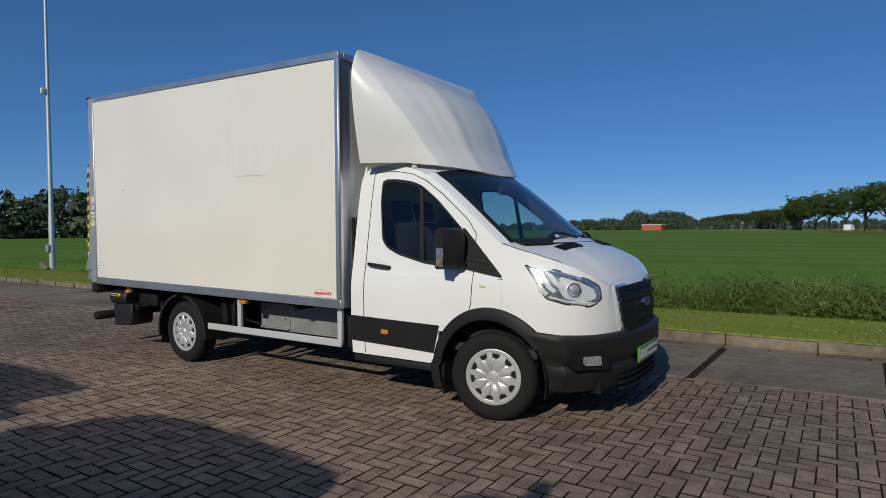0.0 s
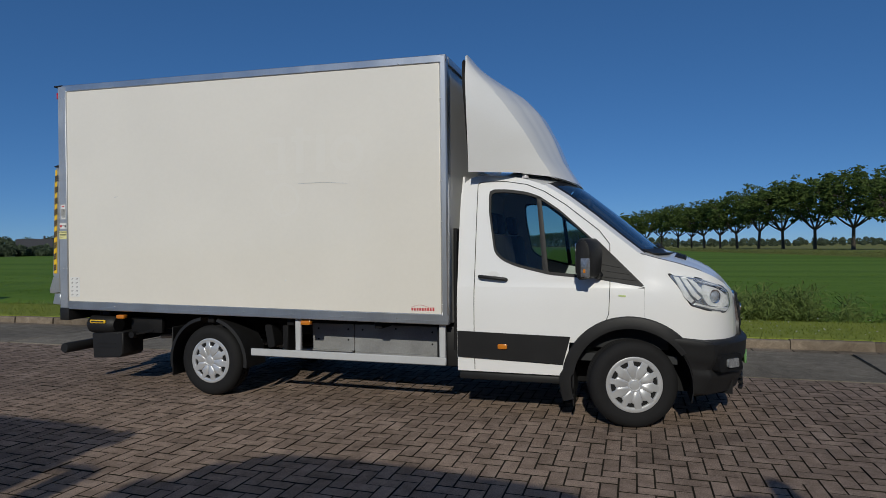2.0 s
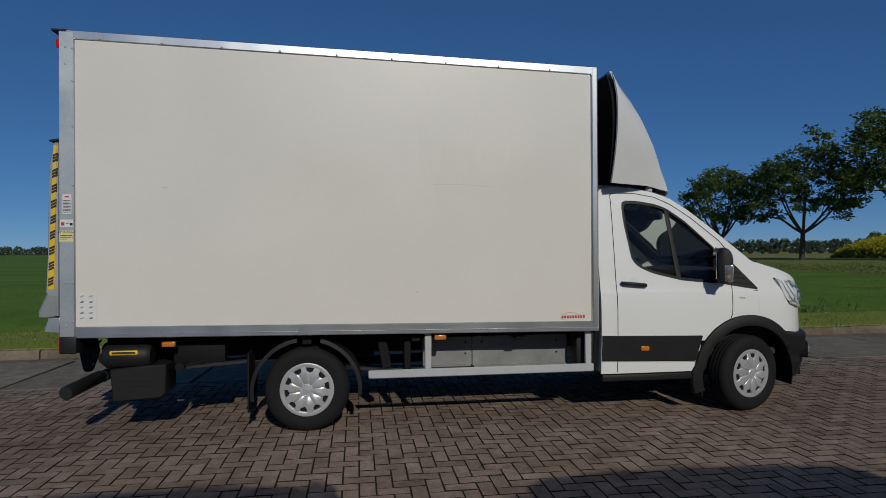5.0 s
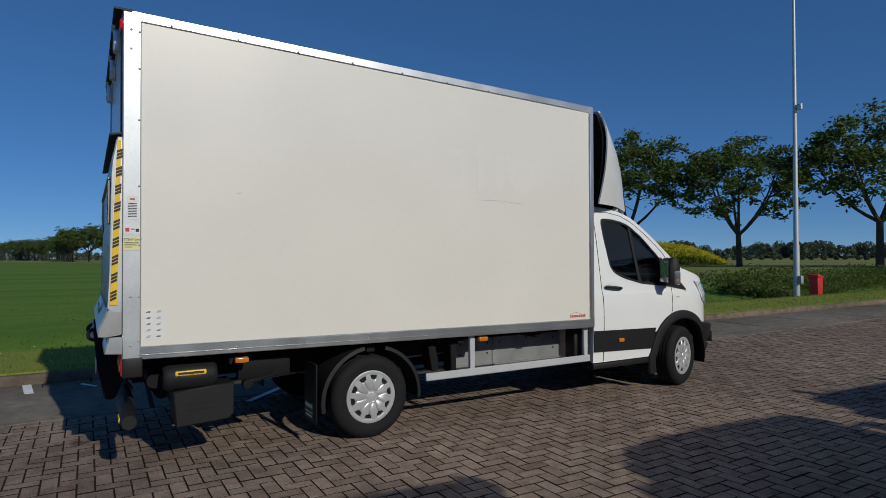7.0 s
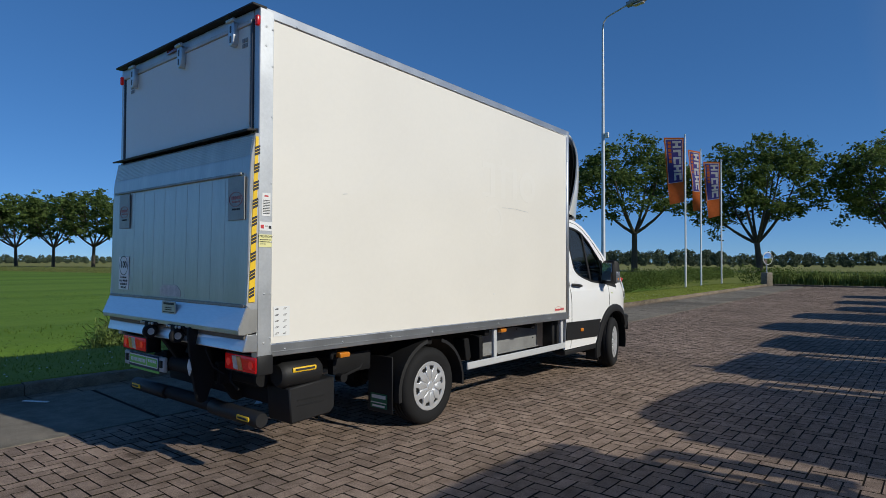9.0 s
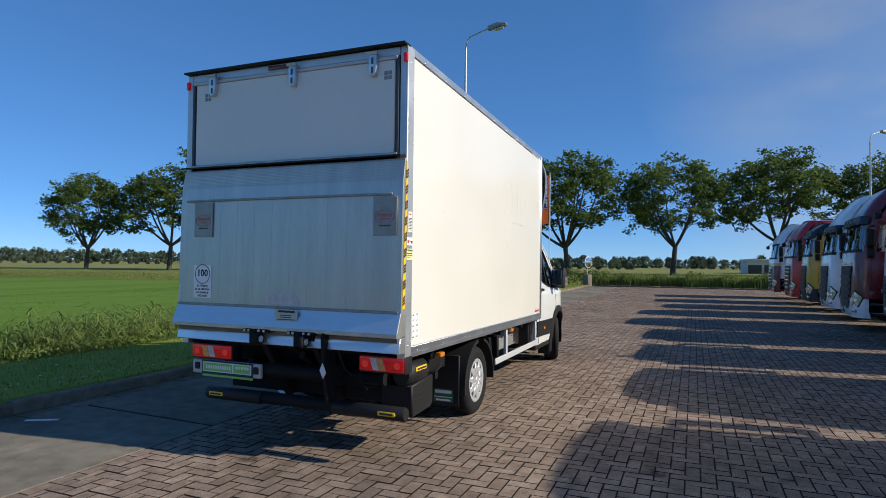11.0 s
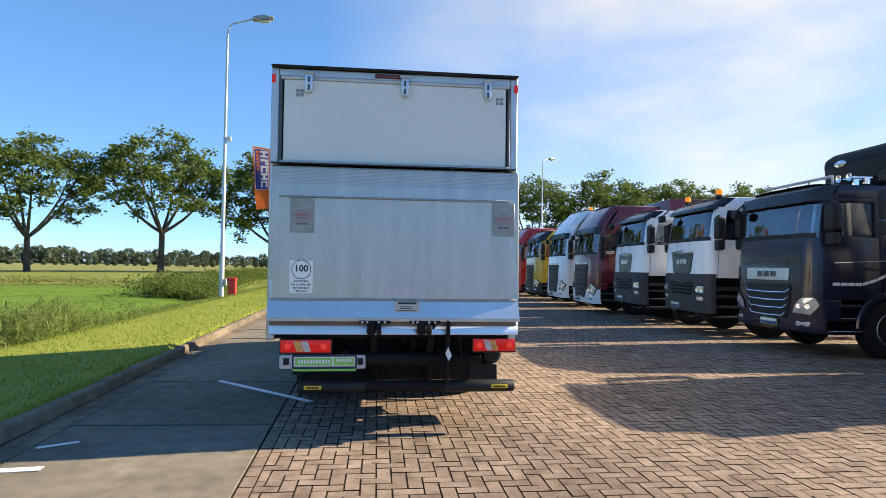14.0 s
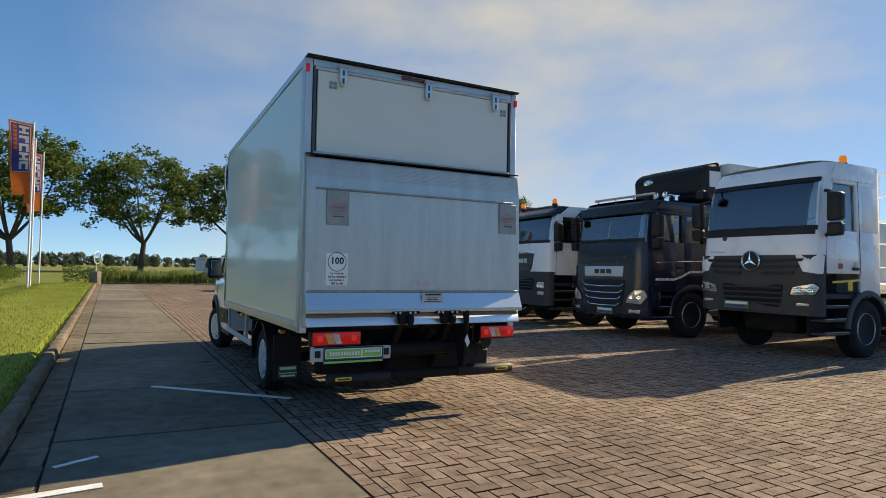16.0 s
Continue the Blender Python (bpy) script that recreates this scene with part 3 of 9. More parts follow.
def build_cab():
    cab = new("cab")
    cab.parent = van
    tagged(cab, "white pressed steel driver's cab")
    for side in (-1, 1):
        # upper side round the window
        bm = B()
        n = 72
        at = on_side(side)
        outer, inner = loop_points(SIDE_LOOP, n), loop_points(rounded(WINDOW, 0.03, 2), n)
        # start both rings at the same bearing from the window's middle
        cx, cz = 3.2, 1.55
        def turn(ps):
            s = min(range(n), key=lambda i: abs(math.atan2(ps[i][1] - cz, ps[i][0] - cx) + 2.6))
            return ps[s:] + ps[:s]
        def by_angle(ps):
            a = sum(ps[i][0] * ps[(i + 1) % n][1] - ps[(i + 1) % n][0] * ps[i][1] for i in range(n))
            return turn(ps if a > 0 else ps[::-1])
        outer, inner = by_angle(outer), by_angle(inner)
        rings = [[bm.verts.new(at(a[0] + (b[0] - a[0]) * k / 5, a[1] + (b[1] - a[1]) * k / 5)) for a, b in zip(outer, inner)] for k in range(6)]
        for a, b in zip(rings, rings[1:]):
            for i in range(n):
                bm.faces.new((a[i], a[(i + 1) % n], b[(i + 1) % n], b[i]))
        # lower side, over the wheel arch, to the bumper
        xs = [2.54 + (3.45 - 2.54) * i / 14 for i in range(14)] + [3.45 + (4.059 - 3.45) * i / 19 for i in range(20)] + [4.06 + (4.46 - 4.06) * i / 12 for i in range(13)] + [4.46 + 0.028 * i for i in range(1, 11)]
        rows = 9
        prev = None
        for x in xs:
            low = 0.385 if x < 3.47 else 0.66
            zb = arch_floor(x, low)
            zt = 1.10 if x < 4.06 else lerp(HOOD, x)
            colm = [bm.verts.new(at(x, zb + (zt - zb) * r / rows)) for r in range(rows + 1)]
            if prev and x != 4.06:
                for r in range(rows):
                    bm.faces.new((prev[r], colm[r], colm[r + 1], prev[r + 1]))
            prev = colm
        bmesh.ops.remove_doubles(bm, verts=bm.verts[:], dist=0.0015)
        bmesh.ops.recalc_face_normals(bm, faces=bm.faces[:])
        bm.normal_update()
        if sum(f.normal.y * f.calc_area() for f in bm.faces) * side < 0:
            bmesh.ops.reverse_faces(bm, faces=bm.faces[:])
        shell(bm, 0.025)
        part("side_panel", bm, M_WHITE, cab, smooth=30)
    # bonnet and front skin
    bm = B()
    def hood_z(x, y):
        wl_ = max(0.3, flank(x, lerp(HOOD, x)))
        crown = 0.045 * (1 - min(1, abs(y) / wl_) ** 2.2)
        return lerp(HOOD, x) + crown + 0.012 * (1 / (1 + math.exp((abs(y) - 0.52) * 40)))
    def hood_at(u, v):
        x = 4.02 + 0.72 * u
        w = flank(x, lerp(HOOD, x)) * (2 * v - 1)
        cow = 0.22 * (1 - (2 * v - 1) ** 2) * (1 - u)
        return (x + cow * 0.9, w, hood_z(x, w) - cow * 0.09)
    surf(bm, hood_at, 16, 36)
    def front_at(u, v):
        a = (2 * u - 1)
        s = math.copysign(abs(a) ** 0.8, a)
        x_end = 4.02 + 0.72
        zt = lerp(HOOD, x_end)
        wt = flank(x_end, zt)
        top = hood_z(x_end, s * wt)
        z = 0.64 + (top - 0.64) * v
        y = s * flank(x_end, min(z, zt))
        k = v ** 6
        return (nose(y, min(z, zt)) * (1 - k) + x_end * k, y, z)
    surf(bm, front_at, 36, 14)
    bmesh.ops.remove_doubles(bm, verts=bm.verts[:], dist=0.004)
    bmesh.ops.recalc_face_normals(bm, faces=bm.faces[:])
    part("bonnet", bm, M_WHITE, cab, smooth=30)
    for side in (-1, 1):
        bm = B()
        tube(bm, [(x, side * (flank(x, lerp(HOOD, x)) - 0.012), hood_z(x, flank(x, lerp(HOOD, x)) - 0.012) + 0.001) for x in [4.03 + 0.035 * k for k in range(14)]], 0.004, 4)
        part("bonnet_gap", bm, M_SEAM, cab)
    # roof
    bm = B()
    TOP = [(2.545, 1.90), (2.56, 1.99), (2.61, 2.04), (2.72, 2.062), (2.93, 2.05), (3.12, 2.01), (3.27, 1.955)]
    def roof_at(u, v):
        x = 2.545 + (3.27 - 2.545) * u
        z = lerp(TOP, x)
        w = flank(x, z)
        s = 2 * v - 1
        bow = 1 - abs(s) ** 3
        return (x + 0.17 * u ** 3 * (1 - s * s), s * w, z + 0.075 * bow)
    surf(bm, roof_at, 14, 20)
    bmesh.ops.recalc_face_normals(bm, faces=bm.faces[:])
    part("roof", bm, M_WHITE, cab)
    # back wall
    bm = B()
    prism(bm, [(-0.99, 0.40), (0.99, 0.40), (0.975, 1.1), (0.86, 1.88), (0.80, 2.06), (-0.80, 2.06), (-0.86, 1.88), (-0.975, 1.1)], "x", 2.545, 2.565)
    part("back_wall", bm, M_WHITE, cab)
    # windscreen: white pillar strips, black border, glass
    EDGE = [(3.27, 1.955), (3.42, 1.86), (3.62, 1.705), (3.85, 1.515), (4.02, 1.375)]
    def screen(u, v):
        x = 3.27 + (4.02 - 3.27) * (1 - v)
        z = lerp(EDGE, x)
        w = flank(x, z)
        s = 2 * u - 1
        bow = 1 - abs(s) ** 2.4
        return Vector((x + (0.17 + 0.05 * (1 - v)) * bow, s * w, z + (0.075 * v) * bow))
    for u0, u1 in ((0.0, 0.045), (0.955, 1.0)):
        bm = B()
        surf(bm, screen, 3, 14, u0, u1)
        thicken(bm, 0.008)
        part("a_pillar", bm, M_WHITE, cab)
        sd = 1 if u0 > 0.5 else -1
        # pale grey trim coloured dark: the cab's shade is put into it
        bm = B()
        surf(bm, lambda u, v: screen(u, v) + Vector((-0.011, -sd * 0.006, -0.014)), 3, 14, *((0.004, 0.085) if sd < 0 else (0.915, 0.996)), 0.01, 0.99)
        f_in = on_side(sd, -0.040)
        surf(bm, lambda u, v: f_in(lerp([(z, x) for x, z in EDGE[::-1]], 1.38 + 0.56 * v) - 0.03 - 0.11 * u, 1.38 + 0.56 * v - 0.02 - 0.06 * u), 2, 12)
        thicken(bm, 0.006)
        part("pillar_trim", bm, M_DARK, cab, "inner pillar trim coloured dark for the shaded cab")
    bm = B()
    surf(bm, screen, 24, 14, 0.07, 0.93, 0.05, 0.94)
    bmesh.ops.recalc_face_normals(bm, faces=bm.faces[:])
    ws = part("windscreen", bm, M_SHIELD, cab, "clear laminated windscreen")
    ws.visible_shadow = False
    bm = B()
    for a in ((0.045, 0.07, 0, 1), (0.93, 0.955, 0, 1), (0.07, 0.93, 0, 0.05), (0.07, 0.93, 0.94, 1)):
        surf(bm, screen, 12, 12, *a)
    thicken(bm, 0.006)
    part("windscreen_border", bm, M_BLACK, cab)
    for y in (-0.45, 0.30):
        bm = B()
        p = [screen(0.5 + y / 1.9 + 0.22 * k, 0.035 + 0.05 * math.sin(k * 3)) + Vector((0.02, 0, 0.02)) for k in (0, 0.4, 0.8, 1.2)]
        tube(bm, p, 0.011, 6)
        part("wiper", bm, M_BLACK, cab)
    # cowl under the glass
    bm = B()
    surf(bm, lambda u, v: screen(0.06 + 0.88 * u, 0.05 - 0.08 * v) + Vector((0.02 + 0.05 * v, 0, 0.002 - 0.004 * v)), 20, 3)
    thicken(bm, 0.01)
    part("cowl", bm, M_BLACK, cab)
    # bonnet vents: a dark panel with raised slats
    for v0, v1 in ((0.19, 0.37), (0.63, 0.81)):
        def vent(u, v, o=0.006):
            return Vector(hood_at(0.24 + 0.15 * u + 0.10 * abs(v0 + (v1 - v0) * v - 0.5), v0 + (v1 - v0) * v)) + Vector((0.002, 0, o))
        bm = B()
        surf(bm, vent, 4, 8)
        thicken(bm, 0.008)
        panel = part("bonnet_vent", bm, M_GRILLE, cab, "black slatted bonnet vent")
        bm = B()
        for k in range(4):
            u = 0.12 + 0.25 * k
            tube(bm, [vent(u, 0.05 + 0.9 * q / 6, 0.010) for q in range(7)], 0.0055, 5)
        part("vent_slat", bm, M_BLACK, panel)
    # side windows, strut, sail, seams, handle
    for side in (-1, 1):
        ref = Vector((0, side, 0))
        at = on_side(side, -0.012)
        bm = B()
        patch(bm, rounded(WINDOW, 0.03, 2), at, 5)
        bmesh.ops.recalc_face_normals(bm, faces=bm.faces[:])
        gl = part("side_window", bm, M_GLASS, cab, "tinted side glass")
        gl.visible_shadow = False
        # rubber round the glass
        bm = B()
        ring = loop_points(rounded(WINDOW, 0.03, 2), 64)
        c = (3.2, 1.55)
        outer = [(c[0] + (x - c[0]) * 1.012 , c[1] + (z - c[1]) * 1.02) for x, z in ring]
        inner = [(c[0] + (x - c[0]) * 0.965, c[1] + (z - c[1]) * 0.945) for x, z in ring]
        f = on_side(side, 0.004)
        a, b = [bm.verts.new(f(*p)) for p in outer], [bm.verts.new(f(*p)) for p in inner]
        for i in range(64):
            bm.faces.new((a[i], a[(i + 1) % 64], b[(i + 1) % 64], b[i]))
        thicken(bm, 0.012)
        part("window_seal", bm, M_BLACK, cab)
        slab_patch("window_strut", [(3.205, 1.87), (3.245, 1.85), (3.315, 1.215), (3.27, 1.225)], on_side(side, 0.004), 0.012, M_BLACK, cab, ref=ref)
        slab_patch("mirror_sail", [(3.675, 1.50), (3.70, 1.49), (4.055, 1.125), (4.04, 1.115), (3.69, 1.175)], on_side(side, 0.008), 0.02, M_BLACK, cab, "black mirror base panel", ref=ref)
        for k in range(3):
            z0 = 1.19 + 0.05 * k
            slab_patch("sail_rib", [(3.74, z0), (4.0 - 0.055 * k, z0 - 0.03), (4.0 - 0.055 * k, z0 - 0.022), (3.74, z0 + 0.012)], on_side(side, 0.014), 0.01, M_BLACK, cab, ref=ref)
        # door gaps
        bm = B()
        f = on_side(side, 0.0015)
        lines = [[(2.69, 0.40), (2.69, 1.2), (2.695, 1.98), (2.72, 2.0), (2.93, 2.0), (3.12, 1.965), (3.27, 1.90), (3.45, 1.78), (3.72, 1.56), (3.80, 1.45), (3.80, 1.12), (3.79, 0.90), (3.745, 0.78)], [(2.545, 0.505), (3.43, 0.475)]]
        for ln in lines:
            for (xa, za), (xb, zb) in zip(ln, ln[1:]):
                m = max(1, int(math.hypot(xb - xa, zb - za) / 0.06))
                tube(bm, [f(xa + (xb - xa) * k / m, za + (zb - za) * k / m) for k in range(m + 1)], 0.0035, 4, False)
        part("panel_gap", bm, M_SEAM, cab)
        # sill step and black side strip
        slab_patch("side_moulding", [(2.545, 0.505), (2.545, 0.725), (3.0, 0.715), (3.49, 0.705), (3.45, 0.56), (3.43, 0.482), (3.0, 0.492)], on_side(side, 0.014), 0.016, M_BLACK, cab, "black plastic side moulding", ref=ref)
        bm = B()
        box(bm, 2.55, 3.46, side * 0.86, side * 1.00, 0.315, 0.375, 0.012)
        part("step", bm, M_BLACK, cab)
        bm = B()
        y = side * flank(2.85, 1.17)
        tube(bm, [(2.735, y + side * 0.012, 1.185), (2.76, y + side * 0.035, 1.185), (2.9, y + side * 0.038, 1.172), (2.955, y + side * 0.03, 1.165), (2.965, y + side * 0.006, 1.16)], 0.016, 8)
        part("door_handle", bm, M_BLACK, cab)
        bm = B()
        lathe(bm, [(0.055, 0.0), (0.05, -side * 0.001), (0.0, -side * 0.012)], "y", 24, (2.86, y + side * 0.003, 1.18))
        part("handle_recess", bm, M_WHITE, cab)
        bm = B()
        yy = side * flank(2.93, 0.61)
        box(bm, 2.895, 2.975, yy + side * 0.012, yy + side * 0.03, 0.585, 0.628, 0.01)
        part("side_marker", bm, M_AMBER, cab, "amber side marker lamp")
        slab_patch("eco_badge", [(3.865, 1.037), (3.92, 1.032), (3.92, 1.045), (3.865, 1.050)], on_side(side, 0.004), 0.003, M_ECO, cab, ref=ref)
        # arch trim
        bm = B()
        prev = None
        for k in range(37):
            a = math.radians(33 + 165 * k / 36)
            col = []
            for r, o in ((ARCH_R - 0.012, -0.02), (ARCH_R - 0.012, 0.030), (ARCH_R + 0.02, 0.034), (ARCH_R + 0.075, 0.018), (ARCH_R + 0.085, -0.005)):
                x, z = ARCH_X + r * math.cos(a), ARCH_Z + r * math.sin(a)
                if a > math.pi * 0.95:
                    x = ARCH_X + (r + 0.02) * math.cos(a)
                col.append(bm.verts.new((x, side * flank(min(x, 4.5), z, o), z)))
            if prev:
                for r in range(4):
                    bm.faces.new((prev[r], col[r], col[r + 1], prev[r + 1]))
            prev = col
        bmesh.ops.recalc_face_normals(bm, faces=bm.faces[:])
        part("wheel_arch_trim", bm, M_BLACK, cab)
        # inner arch and mud flap
        bm = B()
        prev = None
        for k in range(19):
            a = math.radians(-15 + 210 * k / 18)
            col = [bm.verts.new((ARCH_X + 0.46 * math.cos(a), side * yv, ARCH_Z + 0.46 * math.sin(a))) for yv in (0.62, 0.99)]
            if prev:
                bm.faces.new((prev[0], col[0], col[1], prev[1]))
            prev = col
        thicken(bm, 0.008)
        part("arch_liner", bm, M_CHASSIS, cab)
        bm = B()
        box(bm, 3.50, 3.515, side * 0.80, side * 0.99, 0.14, 0.42, 0.005, 1)
        part("mud_flap", bm, M_BLACK, cab)
        # mirror
        mir = new("mirror")
        mir.parent = cab
        tagged(mir, "large black door mirror with clear indicator")
        bm = B()
        mx, my = 3.68, side * 1.12
        prism(bm, rounded([(mx - 0.045, 1.17), (mx + 0.055, 1.19), (mx + 0.075, 1.40), (mx + 0.045, 1.485), (mx - 0.03, 1.50), (mx - 0.06, 1.40)], 0.035, 3), "y", my - 0.115, my + 0.115, 0.022, 2)
        part("housing", bm, M_BLACK, mir)
        bm = B()
        box(bm, mx - 0.066, mx - 0.058, my - 0.09, my + 0.09, 1.22, 1.46, 0.003, 1)
        part("mirror_glass", bm, M_CHROME, mir)
        bm = B()
        tube(bm, [(3.72, side * 0.96, 1.20), (3.70, side * 1.05, 1.21)], 0.035, 8)
        part("arm", bm, M_BLACK, mir)
        bm = B()
        box(bm, mx - 0.005, mx + 0.070, my + side * 0.095, my + side * 0.122, 1.195, 1.345, 0.012)
        part("indicator", bm, M_INDICATOR, mir)
        bm = B()
        box(bm, mx + 0.016, mx + 0.045, my + side * 0.116, my + side * 0.1235, 1.225, 1.262, 0.006, 1)
        part("indicator_bulb", bm, M_AMBER, mir)
        hinge = Matrix.Translation((3.71, side * 1.02, 0)) @ Matrix.Rotation(side * radians(24), 4, "Z") @ Matrix.Translation((-3.71, -side * 1.02, 0))
        for piece in mir.children:
            if not piece.name.startswith("arm"):
                piece.data.transform(hinge)
        # headlamp
        lamp = new("headlamp")
        lamp.parent = cab
        tagged(lamp, "clear headlamp with chrome reflector")
        LAMP = rounded([(4.222, 1.22), (4.454, 1.185), (4.638, 1.115), (4.70, 1.06), (4.715, 0.953), (4.663, 0.897), (4.52, 0.926), (4.394, 0.967), (4.308, 1.109)], 0.02, 2)
        def lamp_at(o):
            def f(x, z):
                # the outline is given from the side; wrap it onto the rounded corner
                return Vector((x, side * flank(min(x, 4.81), z, 0), z)) + Vector((0.6, side * 0.8, 0)) * o
            return f
        slab_patch("lamp_bowl", LAMP, lamp_at(0.002), 0.006, M_BLACK, lamp, ref=ref, n=6)
        c = (4.53, 1.04)
        inner = [(c[0] + (x - c[0]) * 0.965, c[1] + (z - c[1]) * 0.93) for x, z in LAMP]
        slab_patch("reflector", inner, lamp_at(0.008), 0.006, M_LAMP_DEEP, lamp, ref=ref, n=6)
        # stepped bright blades on the inner side
        for k in range(3):
            x0 = 4.262 + 0.052 * k
            zt = 1.196 - 0.20 * (x0 - 4.262)
            slab_patch("blade", [(x0, zt), (x0 + 0.040, zt - 0.008), (x0 + 0.118, zt - 0.155 + 0.03 * k), (x0 + 0.150, zt - 0.185 + 0.03 * k), (x0 + 0.128, zt - 0.205 + 0.03 * k), (x0 + 0.082, zt - 0.165 + 0.03 * k)], lamp_at(0.015), 0.008, M_LAMP_SILVER, lamp, ref=ref, n=2)
        slab_patch("lamp_bowl_inner", rounded([(4.475, 1.135), (4.60, 1.090), (4.672, 1.035), (4.690, 0.965), (4.640, 0.945), (4.520, 0.968), (4.478, 1.030)], 0.02, 2), lamp_at(0.013), 0.006, M_LAMP_SILVER, lamp, ref=ref, n=4)
        slab_patch("lamp_foot", [(4.41, 0.978), (4.52, 0.946), (4.655, 0.914), (4.690, 0.935), (4.66, 0.937), (4.52, 0.962), (4.42, 0.992)], lamp_at(0.016), 0.006, M_LAMP_SILVER, lamp, ref=ref, n=3)
        slab_patch("lamp_brow", [(4.40, 1.176), (4.60, 1.120), (4.675, 1.062), (4.665, 1.056), (4.60, 1.104), (4.41, 1.158)], lamp_at(0.016), 0.008, M_CHROME, lamp, ref=ref, n=2)
        q = lamp_at(0.014)(4.565, 1.035)
        for name, prof, m in (("lens_ring", [(0.054, 0.0), (0.052, 0.010), (0.044, 0.008), (0.040, 0.0)], M_CHROME), ("lamp_lens", [(0.042, 0.0), (0.030, 0.010), (0.0, 0.015)], M_PROJECTOR)):
            bm = B()
            lathe(bm, prof, "x", 24)
            bm.transform(Matrix.Translation(q) @ Matrix.Rotation(side * radians(52), 4, "Z"))
            part(name, bm, m, lamp)
        bm = B()
        patch(bm, LAMP, lamp_at(0.022), 6)
        bmesh.ops.recalc_face_normals(bm, faces=bm.faces[:])
        lc = part("lamp_cover", bm, M_LENS, lamp)
        lc.visible_shadow = False
    # bumper wrap
    def bump_at(u, v):
        s = 2 * u - 1
        sec = [(0.0, 0.25, -0.10), (0.15, 0.28, 0.0), (0.42, 0.42, 0.050), (0.55, 0.47, 0.030), (0.62, 0.53, 0.065), (0.9, 0.665, 0.075), (0.97, 0.69, 0.05), (1.0, 0.695, 0.0)]
        k = abs(s)
        z = lerp([(a, b) for a, b, c in sec], v)
        o = lerp([(a, c) for a, b, c in sec], v)
        z += 0.045 * v * max(0.0, (k - 0.45) / 0.55)
        h = half(z)
        x_front = nose(0.90 * h, z)
        if k < 0.55:
            y = 0.90 * h * k / 0.55
            x = nose(y, z) + o
        else:
            q = (k - 0.55) / 0.45
            x_end = ARCH_X + math.sqrt(max(0.02, 0.462 ** 2 - (z - ARCH_Z) ** 2))
            x = x_front + (x_end - x_front) * q
            y = flank(x, z) + 0.006 + o * 0.3 * q + o * 0.55 * (1 - q)
            x += o * (1 - q)
        return (x, math.copysign(y, s), z)
    bm = B()
    surf(bm, bump_at, 72, 20)
    bmesh.ops.recalc_face_normals(bm, faces=bm.faces[:])
    part("front_bumper", bm, M_BLACK, cab, "textured black front bumper")
    bm = B()
    box(bm, 4.0, 4.72, -0.7, 0.7, 0.25, 0.62)
    part("crash_beam", bm, M_CHASSIS, cab)
    for side in (-1, 1):
        p = Vector((nose(0.80 * half(0.5), 0.5) + 0.072, side * 0.815, 0.52))
        rot = Matrix.Translation(p) @ Matrix.Rotation(side * radians(38), 4, "Z")
        bm = B()
        prism(bm, rounded([(-0.16, -0.06), (0.16, -0.07), (0.13, 0.065), (-0.16, 0.07)], 0.025, 3), "x", -0.06, 0.014)
        bm.transform(rot)
        part("fog_recess", bm, M_CHASSIS, cab)
        bm = B()
        prism(bm, rounded([(-0.075, -0.03), (0.075, -0.036), (0.065, 0.036), (-0.075, 0.036)], 0.02, 3), "x", 0.015, 0.032)
        bm.transform(rot)
        part("fog_lamp", bm, M_FOG, cab)
    # grille
    grille = new("grille")
    grille.parent = cab
    tagged(grille, "black grille with thin chrome surround")
    OUT = rounded([(-0.507, 1.05), (0.507, 1.05), (0.475, 0.78), (0.424, 0.66), (-0.424, 0.66), (-0.475, 0.78)], 0.04, 4)
    def fr(o):
        return lambda y, z: Vector((nose(y, min(z, 1.0), o) - 0.25 * max(0.0, z - 0.95), y, z))
    slab_patch("surround", OUT, fr(0.022), 0.05, M_CHROME, grille)
    slab_patch("mesh_back", [(y * 0.935, 0.855 + (z - 0.855) * 0.915) for y, z in OUT], fr(0.028), 0.05, M_GRILLE, grille)
    for k in range(5):
        z = 0.69 + 0.078 * k
        w = 0.41 + 0.06 * min(1, k / 1.5)
        bm = B()
        surf(bm, lambda u, v: fr(0.034)((2 * u - 1) * w, z + 0.028 * v), 16, 2)
        thicken(bm, 0.03)
        part("grille_bar", bm, M_GRILLE, grille)
    bm = B()
    lathe(bm, [(0.0, 0.012), (0.85, 0.010), (1.0, 0.0), (1.0, -0.02)], "x", 28)
    bm.transform(Matrix.Translation((nose(0, 0.9) + 0.05, 0, 0.885)) @ Matrix.Diagonal((1, 0.085, 0.036, 1)))
    part("badge", bm, M_BLUE, grille, "oval blue badge")
    bm = B()
    lathe(bm, [(0.92, 0.012), (1.06, 0.012), (1.06, -0.015), (0.92, -0.015)], "x", 28, closed=True)
    bm.transform(Matrix.Translation((nose(0, 0.9) + 0.052, 0, 0.885)) @ Matrix.Diagonal((1, 0.085, 0.036, 1)))
    part("badge_rim", bm, M_CHROME, grille)
    bm = B()
    box(bm, nose(0, 0.5) + 0.05, nose(0, 0.5) + 0.072, -0.27, 0.27, 0.42, 0.545, 0.006, 1)
    fp = part("front_plate", bm, M_GREEN_SHADED, cab, "green and white dealer plate")
    bm = B()
    x = nose(0, 0.5) + 0.073
    for y0, y1, z0, z1 in ((-0.25, -0.06, 0.445, 0.52), (-0.04, 0.25, 0.495, 0.52), (-0.04, 0.25, 0.445, 0.47)):
        box(bm, x, x + 0.002, y0, y1, z0, z1)
    part("plate_print", bm, M_PAPER, fp)
    bm = B()
